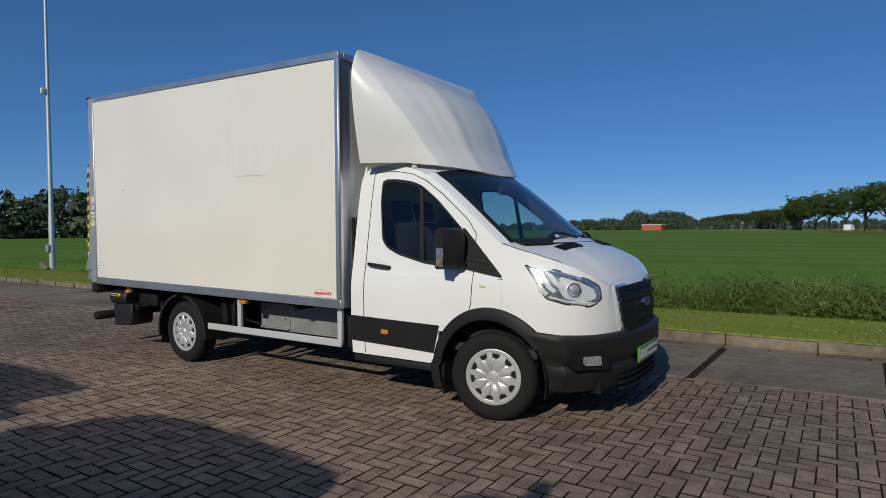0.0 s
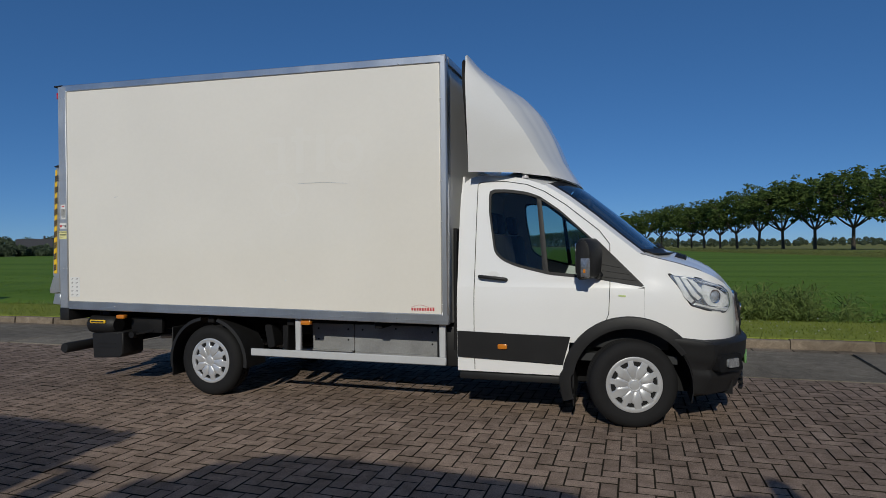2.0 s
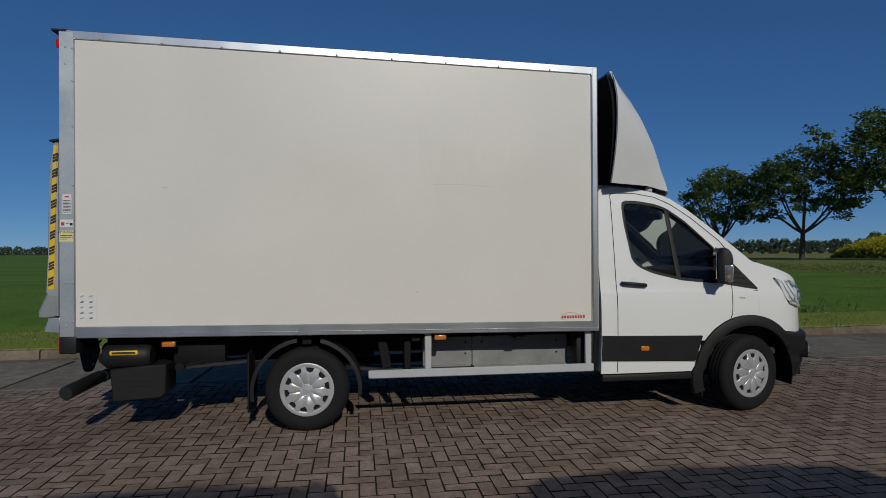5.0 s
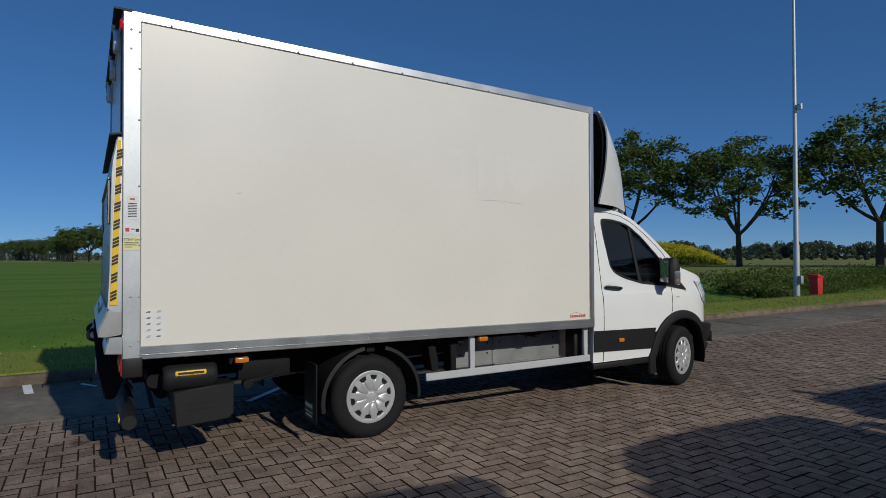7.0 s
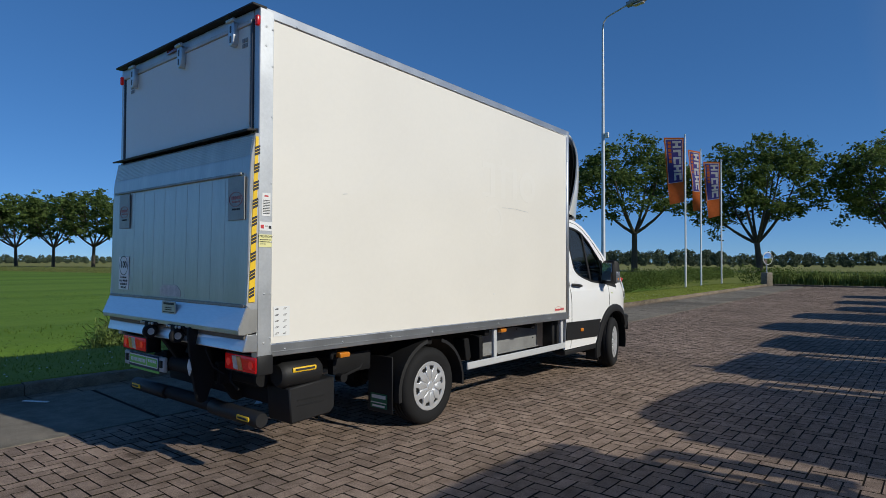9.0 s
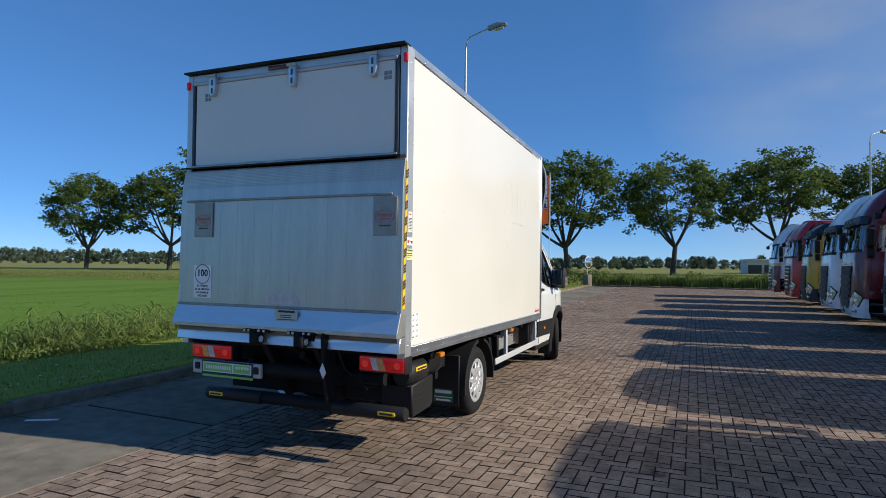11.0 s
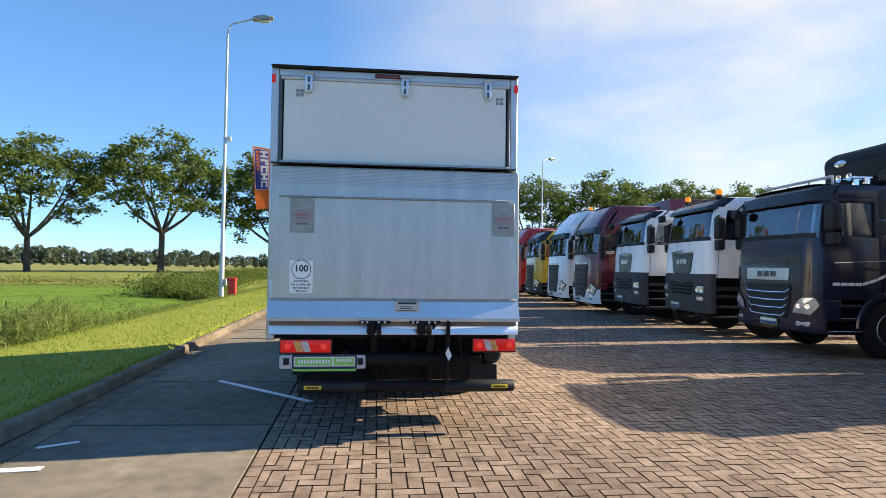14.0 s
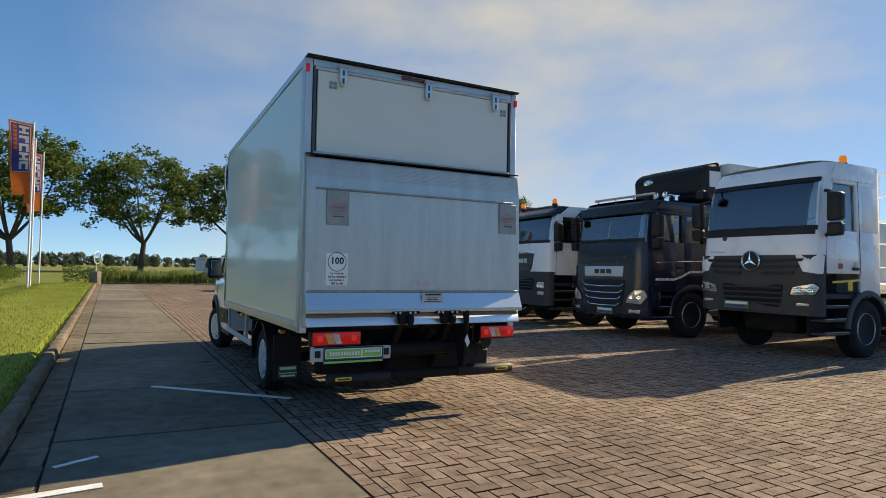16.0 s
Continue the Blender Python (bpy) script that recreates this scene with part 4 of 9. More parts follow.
    for k in range(4):
        surf(bm, lambda u, v: Vector((nose((2 * u - 1) * 0.5, 0.3) + 0.045, (2 * u - 1) * 0.5, 0.25 + 0.045 * k + 0.02 * v)), 10, 1)
    thicken(bm, 0.03)
    part("lower_intake", bm, M_CHASSIS, cab)
    # interior
    bm = B()
    box(bm, 2.60, 4.3, -0.9, 0.9, 0.50, 0.56)
    part("cab_floor", bm, M_DARK, cab)
    bm = B()
    prism(bm, [(3.62, 0.6), (4.25, 0.6), (4.15, 1.30), (3.80, 1.27), (3.62, 1.16)], "y", -0.88, 0.88, 0.03)
    part("dashboard", bm, M_DARK, cab)
    for y, w in ((-0.48, 0.36), (-0.12, 0.30), (0.55, 0.27)):
        bm = B()
        prism(bm, [(2.86, 0.85), (3.36, 0.88), (3.36, 1.0), (2.90, 0.98)], "y", y - w / 2 - 0.06, y + w / 2 + 0.06, 0.03)
        prism(bm, [(2.74, 0.95), (2.90, 0.95), (2.80, 1.55), (2.68, 1.55)], "y", y - w / 2 - 0.06, y + w / 2 + 0.06, 0.03)
        prism(bm, [(2.69, 1.56), (2.77, 1.56), (2.74, 1.76), (2.66, 1.76)], "y", y - 0.13, y + 0.13, 0.03)
        part("seat", bm, M_SEAT, cab)
    bm = B()
    lathe(bm, [(0.19 + 0.016 * math.cos(a), 0.016 * math.sin(a)) for a in (2 * math.pi * k / 8 for k in range(8))], "x", 28, closed=True)
    box(bm, -0.01, 0.01, -0.18, 0.18, -0.03, 0.03)
    bm.transform(Matrix.Translation((3.52, 0.5, 1.22)) @ Matrix.Rotation(radians(35), 4, "Y"))
    part("steering_wheel", bm, M_DARK, cab)
    bm = B()
    box(bm, 3.56, 3.60, -0.14, 0.14, 1.80, 1.88, 0.02)
    part("inner_mirror", bm, M_DARK, cab)


build_cab()


def build_fairing():
    """The roof air deflector: a rounded bow in front, flanks that run back and flare up."""
    f = new("roof_deflector")
    f.parent = van
    tagged(f, "white glassfibre roof air deflector")
    SIL = [(1.98, 3.538), (2.21, 3.393), (2.44, 3.305), (2.66, 3.19), (2.80, 3.065), (2.92, 2.89), (3.02, 2.73), (3.12, 2.60)]
    def at(u, v):
        # u runs from the rear edge of one flank over the bow to the other; v upwards
        s = 2 * u - 1
        k = abs(s)
        z0 = 2.075 - 0.02 * (1 - k ** 2) - 0.07 * max(0.0, 1 - k / 0.7) ** 0.7
        top = 3.085 - 0.05 * k ** 2
        z = z0 + (top - z0) * v
        xf = lerp(SIL, z) - 0.012
        xr = 2.648 + 0.06 * v * (1 - v)
        w = 1.00 + 0.115 * math.sin(math.pi / 2 * min(1, v / 0.73)) - 0.08 * max(0.0, (v - 0.73) / 0.27) ** 2
        # plan: a bowed face to the crease, which climbs back to the upper rear corner, then a straight flank
        kf = 0.52
        xc = xr + (xf - xr) * (0.80 - 0.64 * v ** 1.8)
        yc = w * (0.74 + 0.22 * v)
        if k < kf:
            q = k / kf
            x = xf - (xf - xc) * q ** 2.3
            y = yc * q
        else:
            q = (k - kf) / (1 - kf)
            x = xc - (xc - xr) * q
            y = yc + (w - yc) * (1.5 * q - 0.5 * q * q)
        ridge = 0.014 * math.exp(-((k - 0.22) / 0.05) ** 2) * math.sin(math.pi * min(1, 0.15 + v * 0.85))
        crease = -0.006 * math.exp(-((k - 0.38) / 0.03) ** 2) * math.sin(math.pi * v)
        return (x + ridge + crease, math.copysign(y, s), z)
    bm = B()
    surf(bm, at, 96, 26)
    bmesh.ops.recalc_face_normals(bm, faces=bm.faces[:])
    bm.normal_update()
    if sum(fc.normal.x * fc.calc_area() for fc in bm.faces) < 0:
        bmesh.ops.reverse_faces(bm, faces=bm.faces[:])
    shell(bm, 0.018)
    part("shell", bm, M_GRP, f, smooth=24)
    # near-black sheet added inside the shell to darken its hollow
    bm = B()
    surf(bm, lambda u, v: Vector(at(u, 0.06 + 0.91 * v)) + Vector((-0.045, -0.028 * (2 * u - 1) - 0.012 * math.copysign(1, 2 * u - 1), 0.0)), 64, 8, 0.012, 0.988)
    thicken(bm, 0.004)
    part("dark_inner_sheet", bm, M_CHASSIS, f)
    bm = B()
    lathe(bm, [(0.03, 0), (0.03, 0.025), (0.018, 0.045), (0.0, 0.05)], "z", 14, (3.10, -0.80, 2.02))
    part("marker_lamp", bm, M_CLEAR, f)


build_fairing()

# the cargo box: a little higher at its back
BOX_X0, BOX_X1 = -1.845, 2.485
BW = 1.085


def box_top(x):
    return 3.195 + (3.070 - 3.195) * (x - BOX_X0) / (BOX_X1 - BOX_X0)


def box_low(x):
    return 0.822 + (0.778 - 0.822) * (x - BOX_X0) / (BOX_X1 - BOX_X0)


def bar_x(bm, x0, x1, y0, y1, f0, f1, bevel=0.006):
    """A bar along the box between two heights that follow its slope."""
    prism(bm, [(x0, f0(x0)), (x1, f0(x1)), (x1, f1(x1)), (x0, f1(x0))], "y", y0, y1, bevel, 1)


def build_box():
    cargo = new("cargo_box")
    cargo.parent = van
    tagged(cargo, "cream panel cargo box with aluminium edges")
    for side in (-1, 1):
        y0, y1 = sorted((side * (BW - 0.035), side * (BW - 0.004)))
        bm = B()
        bar_x(bm, BOX_X0 + 0.11, BOX_X1 - 0.06, y0, y1, lambda x: box_low(x) + 0.085, lambda x: box_top(x) - 0.065)
        part("side_wall", bm, M_PANEL, cargo, "cream white panel wall, lightly scuffed")
        e0, e1 = sorted((side * (BW - 0.045), side * (BW + 0.006)))
        bm = B()
        bar_x(bm, BOX_X0 + 0.05, BOX_X1, e0, e1, lambda x: box_top(x) - 0.068, lambda x: box_top(x))
        part("top_rail", bm, M_ALU, cargo)
        bm = B()
        bar_x(bm, BOX_X0 + 0.09, BOX_X1, e0, e1 + (0.004 if side > 0 else 0), lambda x: box_low(x), lambda x: box_low(x) + 0.088)
        bar_x(bm, BOX_X0 + 0.09, BOX_X1, *sorted((side * (BW + 0.005), side * (BW + 0.010))), lambda x: box_low(x) + 0.030, lambda x: box_low(x) + 0.034, 0)
        part("bottom_rail", bm, M_ALU, cargo)
        bm = B()
        bar_x(bm, BOX_X1 - 0.062, BOX_X1 + 0.004, *sorted((side * (BW - 0.05), side * (BW + 0.009))), lambda x: box_low(x) + 0.03, lambda x: box_top(x) - 0.002, 0.014)
        part("front_post", bm, M_ALU, cargo)
        bm = B()
        bar_x(bm, BOX_X0, BOX_X0 + 0.112, *sorted((side * (BW - 0.06), side * (BW + 0.008))), lambda x: box_low(x) - 0.005, lambda x: box_top(x) - 0.012, 0.006)
        part("rear_post", bm, M_ALU_DULL, cargo)
        # rivets
        bm = B()
        spots = [(BOX_X0 + 0.10, z) for z in (0.95, 1.25, 1.6, 2.0, 2.45, 2.8, 3.05)] + [(BOX_X0 + 0.05, z) for z in (2.93, 3.06, 1.25, 0.92)]
        spots += [(BOX_X1 - 0.05, 0.95 + 0.35 * k) for k in range(6)]
        spots += [(BOX_X0 + 0.3 + 0.45 * k, box_top(BOX_X0 + 0.3 + 0.45 * k) - 0.055) for k in range(9)]
        spots += [(BOX_X0 + 0.22 + 0.52 * k, box_low(BOX_X0 + 0.22 + 0.52 * k) + 0.045) for k in range(8)]
        for x, z in spots:
            lathe(bm, [(0.0, 0.004 * side), (0.006, 0.0025 * side), (0.008, 0.0)], "y", 8, (x, side * (BW + 0.0085), z))
        tagged(part("rivets", bm, M_ALU_DULL, cargo), kind="stuff")
    bm = B()
    prism(bm, [(BOX_X0 + 0.02, box_top(BOX_X0) - 0.02), (BOX_X1 - 0.01, box_top(BOX_X1) - 0.02), (BOX_X1 - 0.01, box_top(BOX_X1) + 0.004), (BOX_X0 + 0.02, box_top(BOX_X0) + 0.004)], "y", -BW + 0.02, BW - 0.02)
    part("box_roof", bm, M_PANEL, cargo)
    bm = B()
    box(bm, BOX_X1 - 0.05, BOX_X1 - 0.012, -BW + 0.052, BW - 0.052, box_low(BOX_X1), box_top(BOX_X1) - 0.03)
    part("front_wall", bm, M_GRP, cargo)
    bm = B()
    box(bm, BOX_X1 - 0.04, BOX_X1 + 0.006, -BW + 0.06, BW - 0.06, box_top(BOX_X1) - 0.07, box_top(BOX_X1) - 0.004, 0.005, 1)
    part("front_header", bm, M_ALU, cargo)
    bm = B()
    prism(bm, [(BOX_X0 + 0.05, box_low(BOX_X0) + 0.005), (BOX_X1 - 0.05, box_low(BOX_X1) + 0.005), (BOX_X1 - 0.05, box_low(BOX_X1) + 0.05), (BOX_X0 + 0.05, box_low(BOX_X0) + 0.05)], "y", -BW + 0.06, BW - 0.06)
    part("box_floor", bm, M_CHASSIS, cargo)
    # rear frame, header, upper door
    bm = B()
    box(bm, BOX_X0 - 0.004, BOX_X0 + 0.05, -BW + 0.06, BW - 0.06, 3.115, 3.178, 0.004, 1)
    part("rear_header", bm, M_ALU_DULL, cargo)
    bm = B()
    box(bm, BOX_X0 - 0.055, BOX_X0 + 0.06, -BW - 0.004, BW + 0.004, 3.183, 3.199, 0.003, 1)
    part("rain_gutter", bm, M_BLACK, cargo, "black rubber edge over the rear door")
    for side in (-1, 1):
        bm = B()
        box(bm, BOX_X0 - 0.012, BOX_X0 + 0.03, *sorted((side * (BW - 0.088), side * (BW - 0.062))), 0.90, 3.11, 0.005, 1)
        part("door_seal", bm, M_FRAME, cargo, "dark grey door frame strip")
    door = new("upper_door")
    door.parent = cargo
    tagged(door, "grey-white top-hinged upper rear door")
    bm = B()
    box(bm, BOX_X0 - 0.006, BOX_X0 + 0.03, -BW + 0.10, BW - 0.10, 2.375, 3.085, 0.006, 1)
    part("door_panel", bm, M_PANEL, door)
    bm = B()
    for y0, y1, z0, z1 in ((-BW + 0.075, BW - 0.075, 3.085, 3.112), (-BW + 0.075, BW - 0.075, 2.352, 2.375)):
        box(bm, BOX_X0 - 0.016, BOX_X0 + 0.03, y0, y1, z0, z1, 0.003, 1)
    part("door_edge", bm, M_JOINT_ALU, door)
    bm = B()
    prism(bm, [(BOX_X0 - 0.075, 2.335), (BOX_X0 + 0.02, 2.352), (BOX_X0 + 0.02, 2.364), (BOX_X0 - 0.078, 2.347)], "y", -BW + 0.01, BW - 0.01)
    part("rubber_lip", bm, M_BLACK, door)
    for y in (-0.81, -0.065, 0.77):
        h = new("hinge")
        h.parent = door
        bm = B()
        prism(bm, rounded([(y - 0.034, 3.135), (y + 0.034, 3.135), (y + 0.036, 3.04), (y + 0.022, 2.965), (y - 0.022, 2.965), (y - 0.036, 3.04)], 0.015, 3), "x", BOX_X0 - 0.05, BOX_X0 - 0.005, 0.008, 2)
        part("hinge_plate", bm, M_ALU, h)
        bm = B()
        for za, zb in ((2.985, 3.035), (3.055, 3.105)):
            box(bm, BOX_X0 - 0.0535, BOX_X0 - 0.048, y - 0.010, y + 0.010, za, zb, 0.003, 1)
        part("hinge_slot", bm, M_FRAME, h)
        bm = B()
        tube(bm, [(BOX_X0 - 0.05, y - 0.045, 3.14), (BOX_X0 - 0.05, y + 0.045, 3.14)], 0.014, 8)
        part("hinge_pin", bm, M_ALU_DULL, h)
    for y in (-0.925, 0.85):
        bm = B()
        for a in (-1, 1):
            for b in (-1, 1):
                box(bm, BOX_X0 - 0.011, BOX_X0 - 0.004, y + a * 0.018 - 0.015, y + a * 0.018 + 0.015, 2.97 + b * 0.018 - 0.015, 2.97 + b * 0.018 + 0.015, 0.003, 1)
        part("latch_plate", bm, M_POCKET, door)
    for y, z in ((-1.075, 3.09), (1.075, 3.09)):
        bm = B()
        box(bm, BOX_X0 - 0.02, BOX_X0 + 0.03, y - 0.016, y + 0.016, z - 0.035, z + 0.035, 0.008)
        part("marker_lamp", bm, M_RED_LENS, cargo, "red top marker lamp")
    bm = B()
    box(bm, BOX_X0 - 0.02, BOX_X0, -0.03, 0.20, 3.13, 3.165, 0.006)
    part("brake_lamp", bm, M_RED_DARK, cargo, "dark red high brake lamp")


build_box()


def build_lift():
    """The tail lift: folded platform closing the lower rear, linkage and beam under it."""
    lift = new("tail_lift")
    lift.parent = van
    tagged(lift, "aluminium tail lift platform folded upright")
    P = [(-1.845, 2.325), (-1.875, 2.325), (-1.905, 2.16), (-1.912, 2.06), (-1.925, 1.17), (-1.985, 1.02), (-1.985, 0.99), (-1.94, 0.985), (-1.845, 1.0)]
    platform = new("platform")
    platform.parent = lift
    bm = B()
    prism(bm, P, "y", -BW - 0.012, BW - 0.015, 0.004, 1)
    part("deck", bm, M_PLATFORM, platform, "scuffed aluminium platform", smooth=0)
    bm = B()
    prism(bm, [(-1.929, 1.163), (-1.932, 1.163), (-1.9895, 1.022), (-1.9865, 1.020)], "y", -BW - 0.010, BW - 0.017)
    part("lip_plate", bm, M_LIP, platform, "bare shiny aluminium lip", smooth=0)
    bm = B()
    prism(bm, rounded([(-0.21, 1.20), (0.12, 1.20), (0.13, 1.25), (0.08, 1.285), (-0.14, 1.285), (-0.20, 1.25)], 0.015, 2), "x", -1.9275, -1.924)
    part("sticker_trace", bm, M_TRACE, platform, "torn remains of a pale red sticker")
    # fine ribs near its tip, long joints below
    bm = B()
    for k in range(11):
        z = 2.175 + 0.0125 * k
        x = lerp([(2.16, -1.905), (2.325, -1.875)], z)
        box(bm, x - 0.0025, x + 0.004, -BW + 0.005, BW - 0.03, z, z + 0.006)
    part("grip_ribs", bm, M_PLATFORM, platform)
    bm = B()
    for k in range(10):
        y = -0.80 + 0.178 * k
        prism(bm, [(-1.9131, 2.04), (-1.90, 2.04), (-1.90, 1.20), (-1.9254, 1.20)], "y", y - 0.0016, y + 0.0016)
    part("plank_joint", bm, M_JOINT_ALU, platform)
    bm = B()
    box(bm, -1.932, -1.90, -BW + 0.07, BW - 0.09, 2.045, 2.062, 0.003, 1)
    box(bm, -1.938, -1.905, -BW + 0.01, BW - 0.03, 1.165, 1.185, 0.003, 1)
    part("dark_ridge", bm, M_ALU_DARK, platform)
    for s0 in (-BW - 0.008, BW - 0.04):
        bm = B()
        prism(bm, [(-1.848, 2.30), (-1.877, 2.30), (-1.93, 1.18), (-1.90, 1.15), (-1.848, 1.15)], "y", s0 - 0.006, s0 + 0.02)
        part("edge_rail", bm, M_ALU_DULL, platform)
    # warning tape on the near edge
    tape = new("warning_tape")
    tape.parent = platform
    tagged(tape, "yellow tape with black slanted stripes")
    bm = B()
    prism(bm, [(-1.853, 2.30), (-1.875, 2.30), (-1.918, 1.20), (-1.872, 1.20)], "y", -BW - 0.019, -BW - 0.0145)
    part("tape", bm, M_YELLOW, tape)
    bm = B()
    for k in range(9):
        for j in range(3):
            z = 1.225 + 0.118 * k + 0.022 * j
            xa = lerp([(1.2, -1.916), (2.3, -1.876)], z)
            prism(bm, [(xa, z), (xa + 0.037, z + 0.018), (xa + 0.037, z + 0.034), (xa, z + 0.016)], "y", -BW - 0.0215, -BW - 0.0185)
    tagged(part("tape_stripe", bm, M_INK, tape), kind="stuff")
    # recessed pockets with printed marks, and the speed sticker
    def tile(name, y0, y1, z0, z1, m, x=-1.924, t=0.006, parent=platform, label=""):
        b = B()
        box(b, x - t, x + 0.002, y0, y1, z0, z1, 0.002, 1)
        return part(name, b, m, parent, label)
    for y0 in (0.70, -1.055):
        p = tile("pocket_plate", y0, y0 + 0.20, 1.745, 2.035, M_POCKET, -1.921, 0.007)
        bm = B()
        lathe(bm, [(0.93, 0.0), (1.0, 0.0), (1.0, -0.0025), (0.93, -0.0025)], "x", 32, closed=True)
        bm.transform(Matrix.Translation((-1.9285, y0 + 0.10, 1.885)) @ Matrix.Diagonal((1, 0.082, 0.050, 1)))
        part("print_ring", bm, M_DULL_RED, p)
        bm = B()
        for k in range(7):
            box(bm, -1.9295, -1.927, y0 + 0.042 + 0.017 * k, y0 + 0.054 + 0.017 * k, 1.884, 1.907)
        for k in range(6):
            box(bm, -1.9295, -1.927, y0 + 0.05 + 0.017 * k, y0 + 0.061 + 0.017 * k, 1.862, 1.874)
        tagged(part("print_bars", bm, M_DULL_RED, p), kind="stuff")
        bm = B()
        for k in range(8):
            box(bm, -1.9295, -1.927, y0 + 0.05 + 0.0125 * k, y0 + 0.0585 + 0.0125 * k, 1.812, 1.824)
        tagged(part("number_bars", bm, M_INK, p), kind="stuff")
    st = tile("speed_sticker", 0.70, 0.895, 1.225, 1.505, M_BRIGHT_PAPER, -1.9255, 0.003, label="white sticker with a 100 in a circle")
    facing = Matrix(((0, 0, -1, -1.9292), (-1, 0, 0, 0.797), (0, 1, 0, 1.435), (0, 0, 0, 1)))
    letters("speed_number", "100", 0.080, M_INK, st, facing, bold=0.0022)
    bm = B()
    lathe(bm, [(0.077, -1.9290), (0.083, -1.9290), (0.083, -1.9280), (0.077, -1.9280)], "x", 36, (0, 0.797, 1.428), closed=True)
    part("circle", bm, M_INK, st)
    for k, (txt, s) in enumerate((("La vitesse", 0.030), ("de ce véhicule", 0.028), ("est limitée à", 0.028), ("100 km/h", 0.028))):
        f2 = facing.copy()
        f2[2][3] = 1.330 - 0.029 * k
        letters("speed_words", txt, s, M_INK, st, f2, bold=0.0006)
    lab = tile("maker_plate", -0.215, 0.0, 1.065, 1.165, M_BRASSY, -1.965, 0.004, label="engraved maker's plate")
    bm = B()
    for z, a, b in ((1.14, -0.19, -0.03), (1.115, -0.16, -0.05), (1.10, -0.16, -0.05), (1.082, -0.19, -0.02)):
        box(bm, -1.971, -1.968, a, b, z, z + (0.016 if z > 1.13 else 0.006))
    part("plate_print", bm, M_INK, lab)
    # lower sill under the platform
    bm = B()
    prism(bm, [(-1.84, 0.985), (-1.922, 0.985), (-1.926, 0.955), (-1.932, 0.95), (-1.95, 0.875), (-1.84, 0.865)], "y", -BW - 0.008, BW - 0.03, 0.005, 1)
    part("lower_sill", bm, M_LIP, lift)
    bm = B()
    box(bm, -1.934, -1.918, -BW + 0.01, BW - 0.03, 0.952, 0.982, 0.003, 1)
    part("sill_strip", bm, M_BROWN_STRIP, lift, "thin brownish strip along the sill")
    for y in (0.13, -0.30):
        for dy in (-0.05, 0.0, 0.10, 0.14):
            bm = B()
            lathe(bm, [(0.011, -1.998), (0.011, -2.008), (0.0, -2.010)], "x", 6, (0, y + dy, 0.988))
            part("bolt", bm, M_ALU_DULL, lift)
        bm = B()
        lathe(bm, [(0.0, -0.027), (0.026, -0.026), (0.026, -0.018)], "y", 16, (-2.0, y, 0.925))
        part("roller_hub", bm, M_ALU_DULL, lift)
    # rollers, arms and cylinder
    for y in (0.13, -0.30):
        bm = B()
        lathe(bm, [(0.045, -0.02), (0.052, -0.012), (0.052, 0.012), (0.045, 0.02)], "y", 20, (-2.0, y, 0.925))
        part("roller", bm, M_RUBBER, lift)
        bm = B()
        box(bm, -2.0, -1.90, y + 0.03, y + 0.10, 0.88, 1.0, 0.012)
        box(bm, -1.99, -1.90, y - 0.10, y + 0.17, 0.975, 1.0, 0.005, 1)
        part("roller_bracket", bm, M_CHASSIS, lift)
    bm = B()
    prism(bm, rounded([(-2.01, 1.0), (-1.86, 1.0), (-1.80, 0.62), (-1.86, 0.45), (-1.93, 0.45), (-1.98, 0.70)], 0.03, 3), "y", -0.485, -0.455, 0.006, 1)
    part("lift_arm", bm, M_CHASSIS, lift)
    for y in (0.14, -0.36):
        bm = B()
        prism(bm, rounded([(-1.98, 0.98), (-1.86, 0.98), (-1.40, 0.42), (-1.55, 0.38)], 0.03, 3), "y", y, y + 0.06, 0.008, 1)
        part("lift_fork", bm, M_CHASSIS, lift)
    bm = B()
    tube(bm, [(-1.74, -0.42, 0.635), (-1.74, 0.24, 0.635)], 0.065, 16)
    tube(bm, [(-1.62, -0.82, 0.62), (-1.62, 0.78, 0.62)], 0.055, 16)
    part("torsion_tube", bm, M_CHASSIS, lift)
    bm = B()
    tube(bm, [(-1.90, -0.10, 0.90), (-1.2, -0.10, 0.55)], 0.04, 12)
    tube(bm, [(-1.85, -0.18, 0.80), (-1.3, -0.18, 0.50)], 0.03, 12)
    part("cylinder", bm, M_CHASSIS, lift)
    bm = B()
    prism(bm, [(-0.500, 0.70), (-0.475, 0.655), (-0.445, 0.72), (-0.470, 0.775)], "x", -1.992, -1.984)
    part("arm_label", bm, M_PAPER, lift, "white slanted label on the lift arm")
    bm = B()
    tube(bm, [(-1.90, -0.56, 0.98), (-1.92, -0.57, 0.85), (-1.88, -0.60, 0.72), (-1.80, -0.62, 0.66)], 0.008, 6)
    tube(bm, [(-1.75, -0.72, 0.55), (-1.80, -0.70, 0.62), (-1.76, -0.66, 0.70), (-1.70, -0.70, 0.75)], 0.010, 6)
    part("cable", bm, M_RUBBER, lift)
    # cross beam, with a dark backing panel added behind the linkage
    bm = B()
    box(bm, -1.50, -1.44, -0.80, 0.84, 0.40, 0.90, 0.02)
    box(bm, -1.58, -1.48, -0.72, 0.76, 0.53, 0.62, 0.01, 1)
    part("cross_member", bm, M_CHASSIS, lift)
    # underrun beam
    beam = new("underrun_beam")
    beam.parent = lift
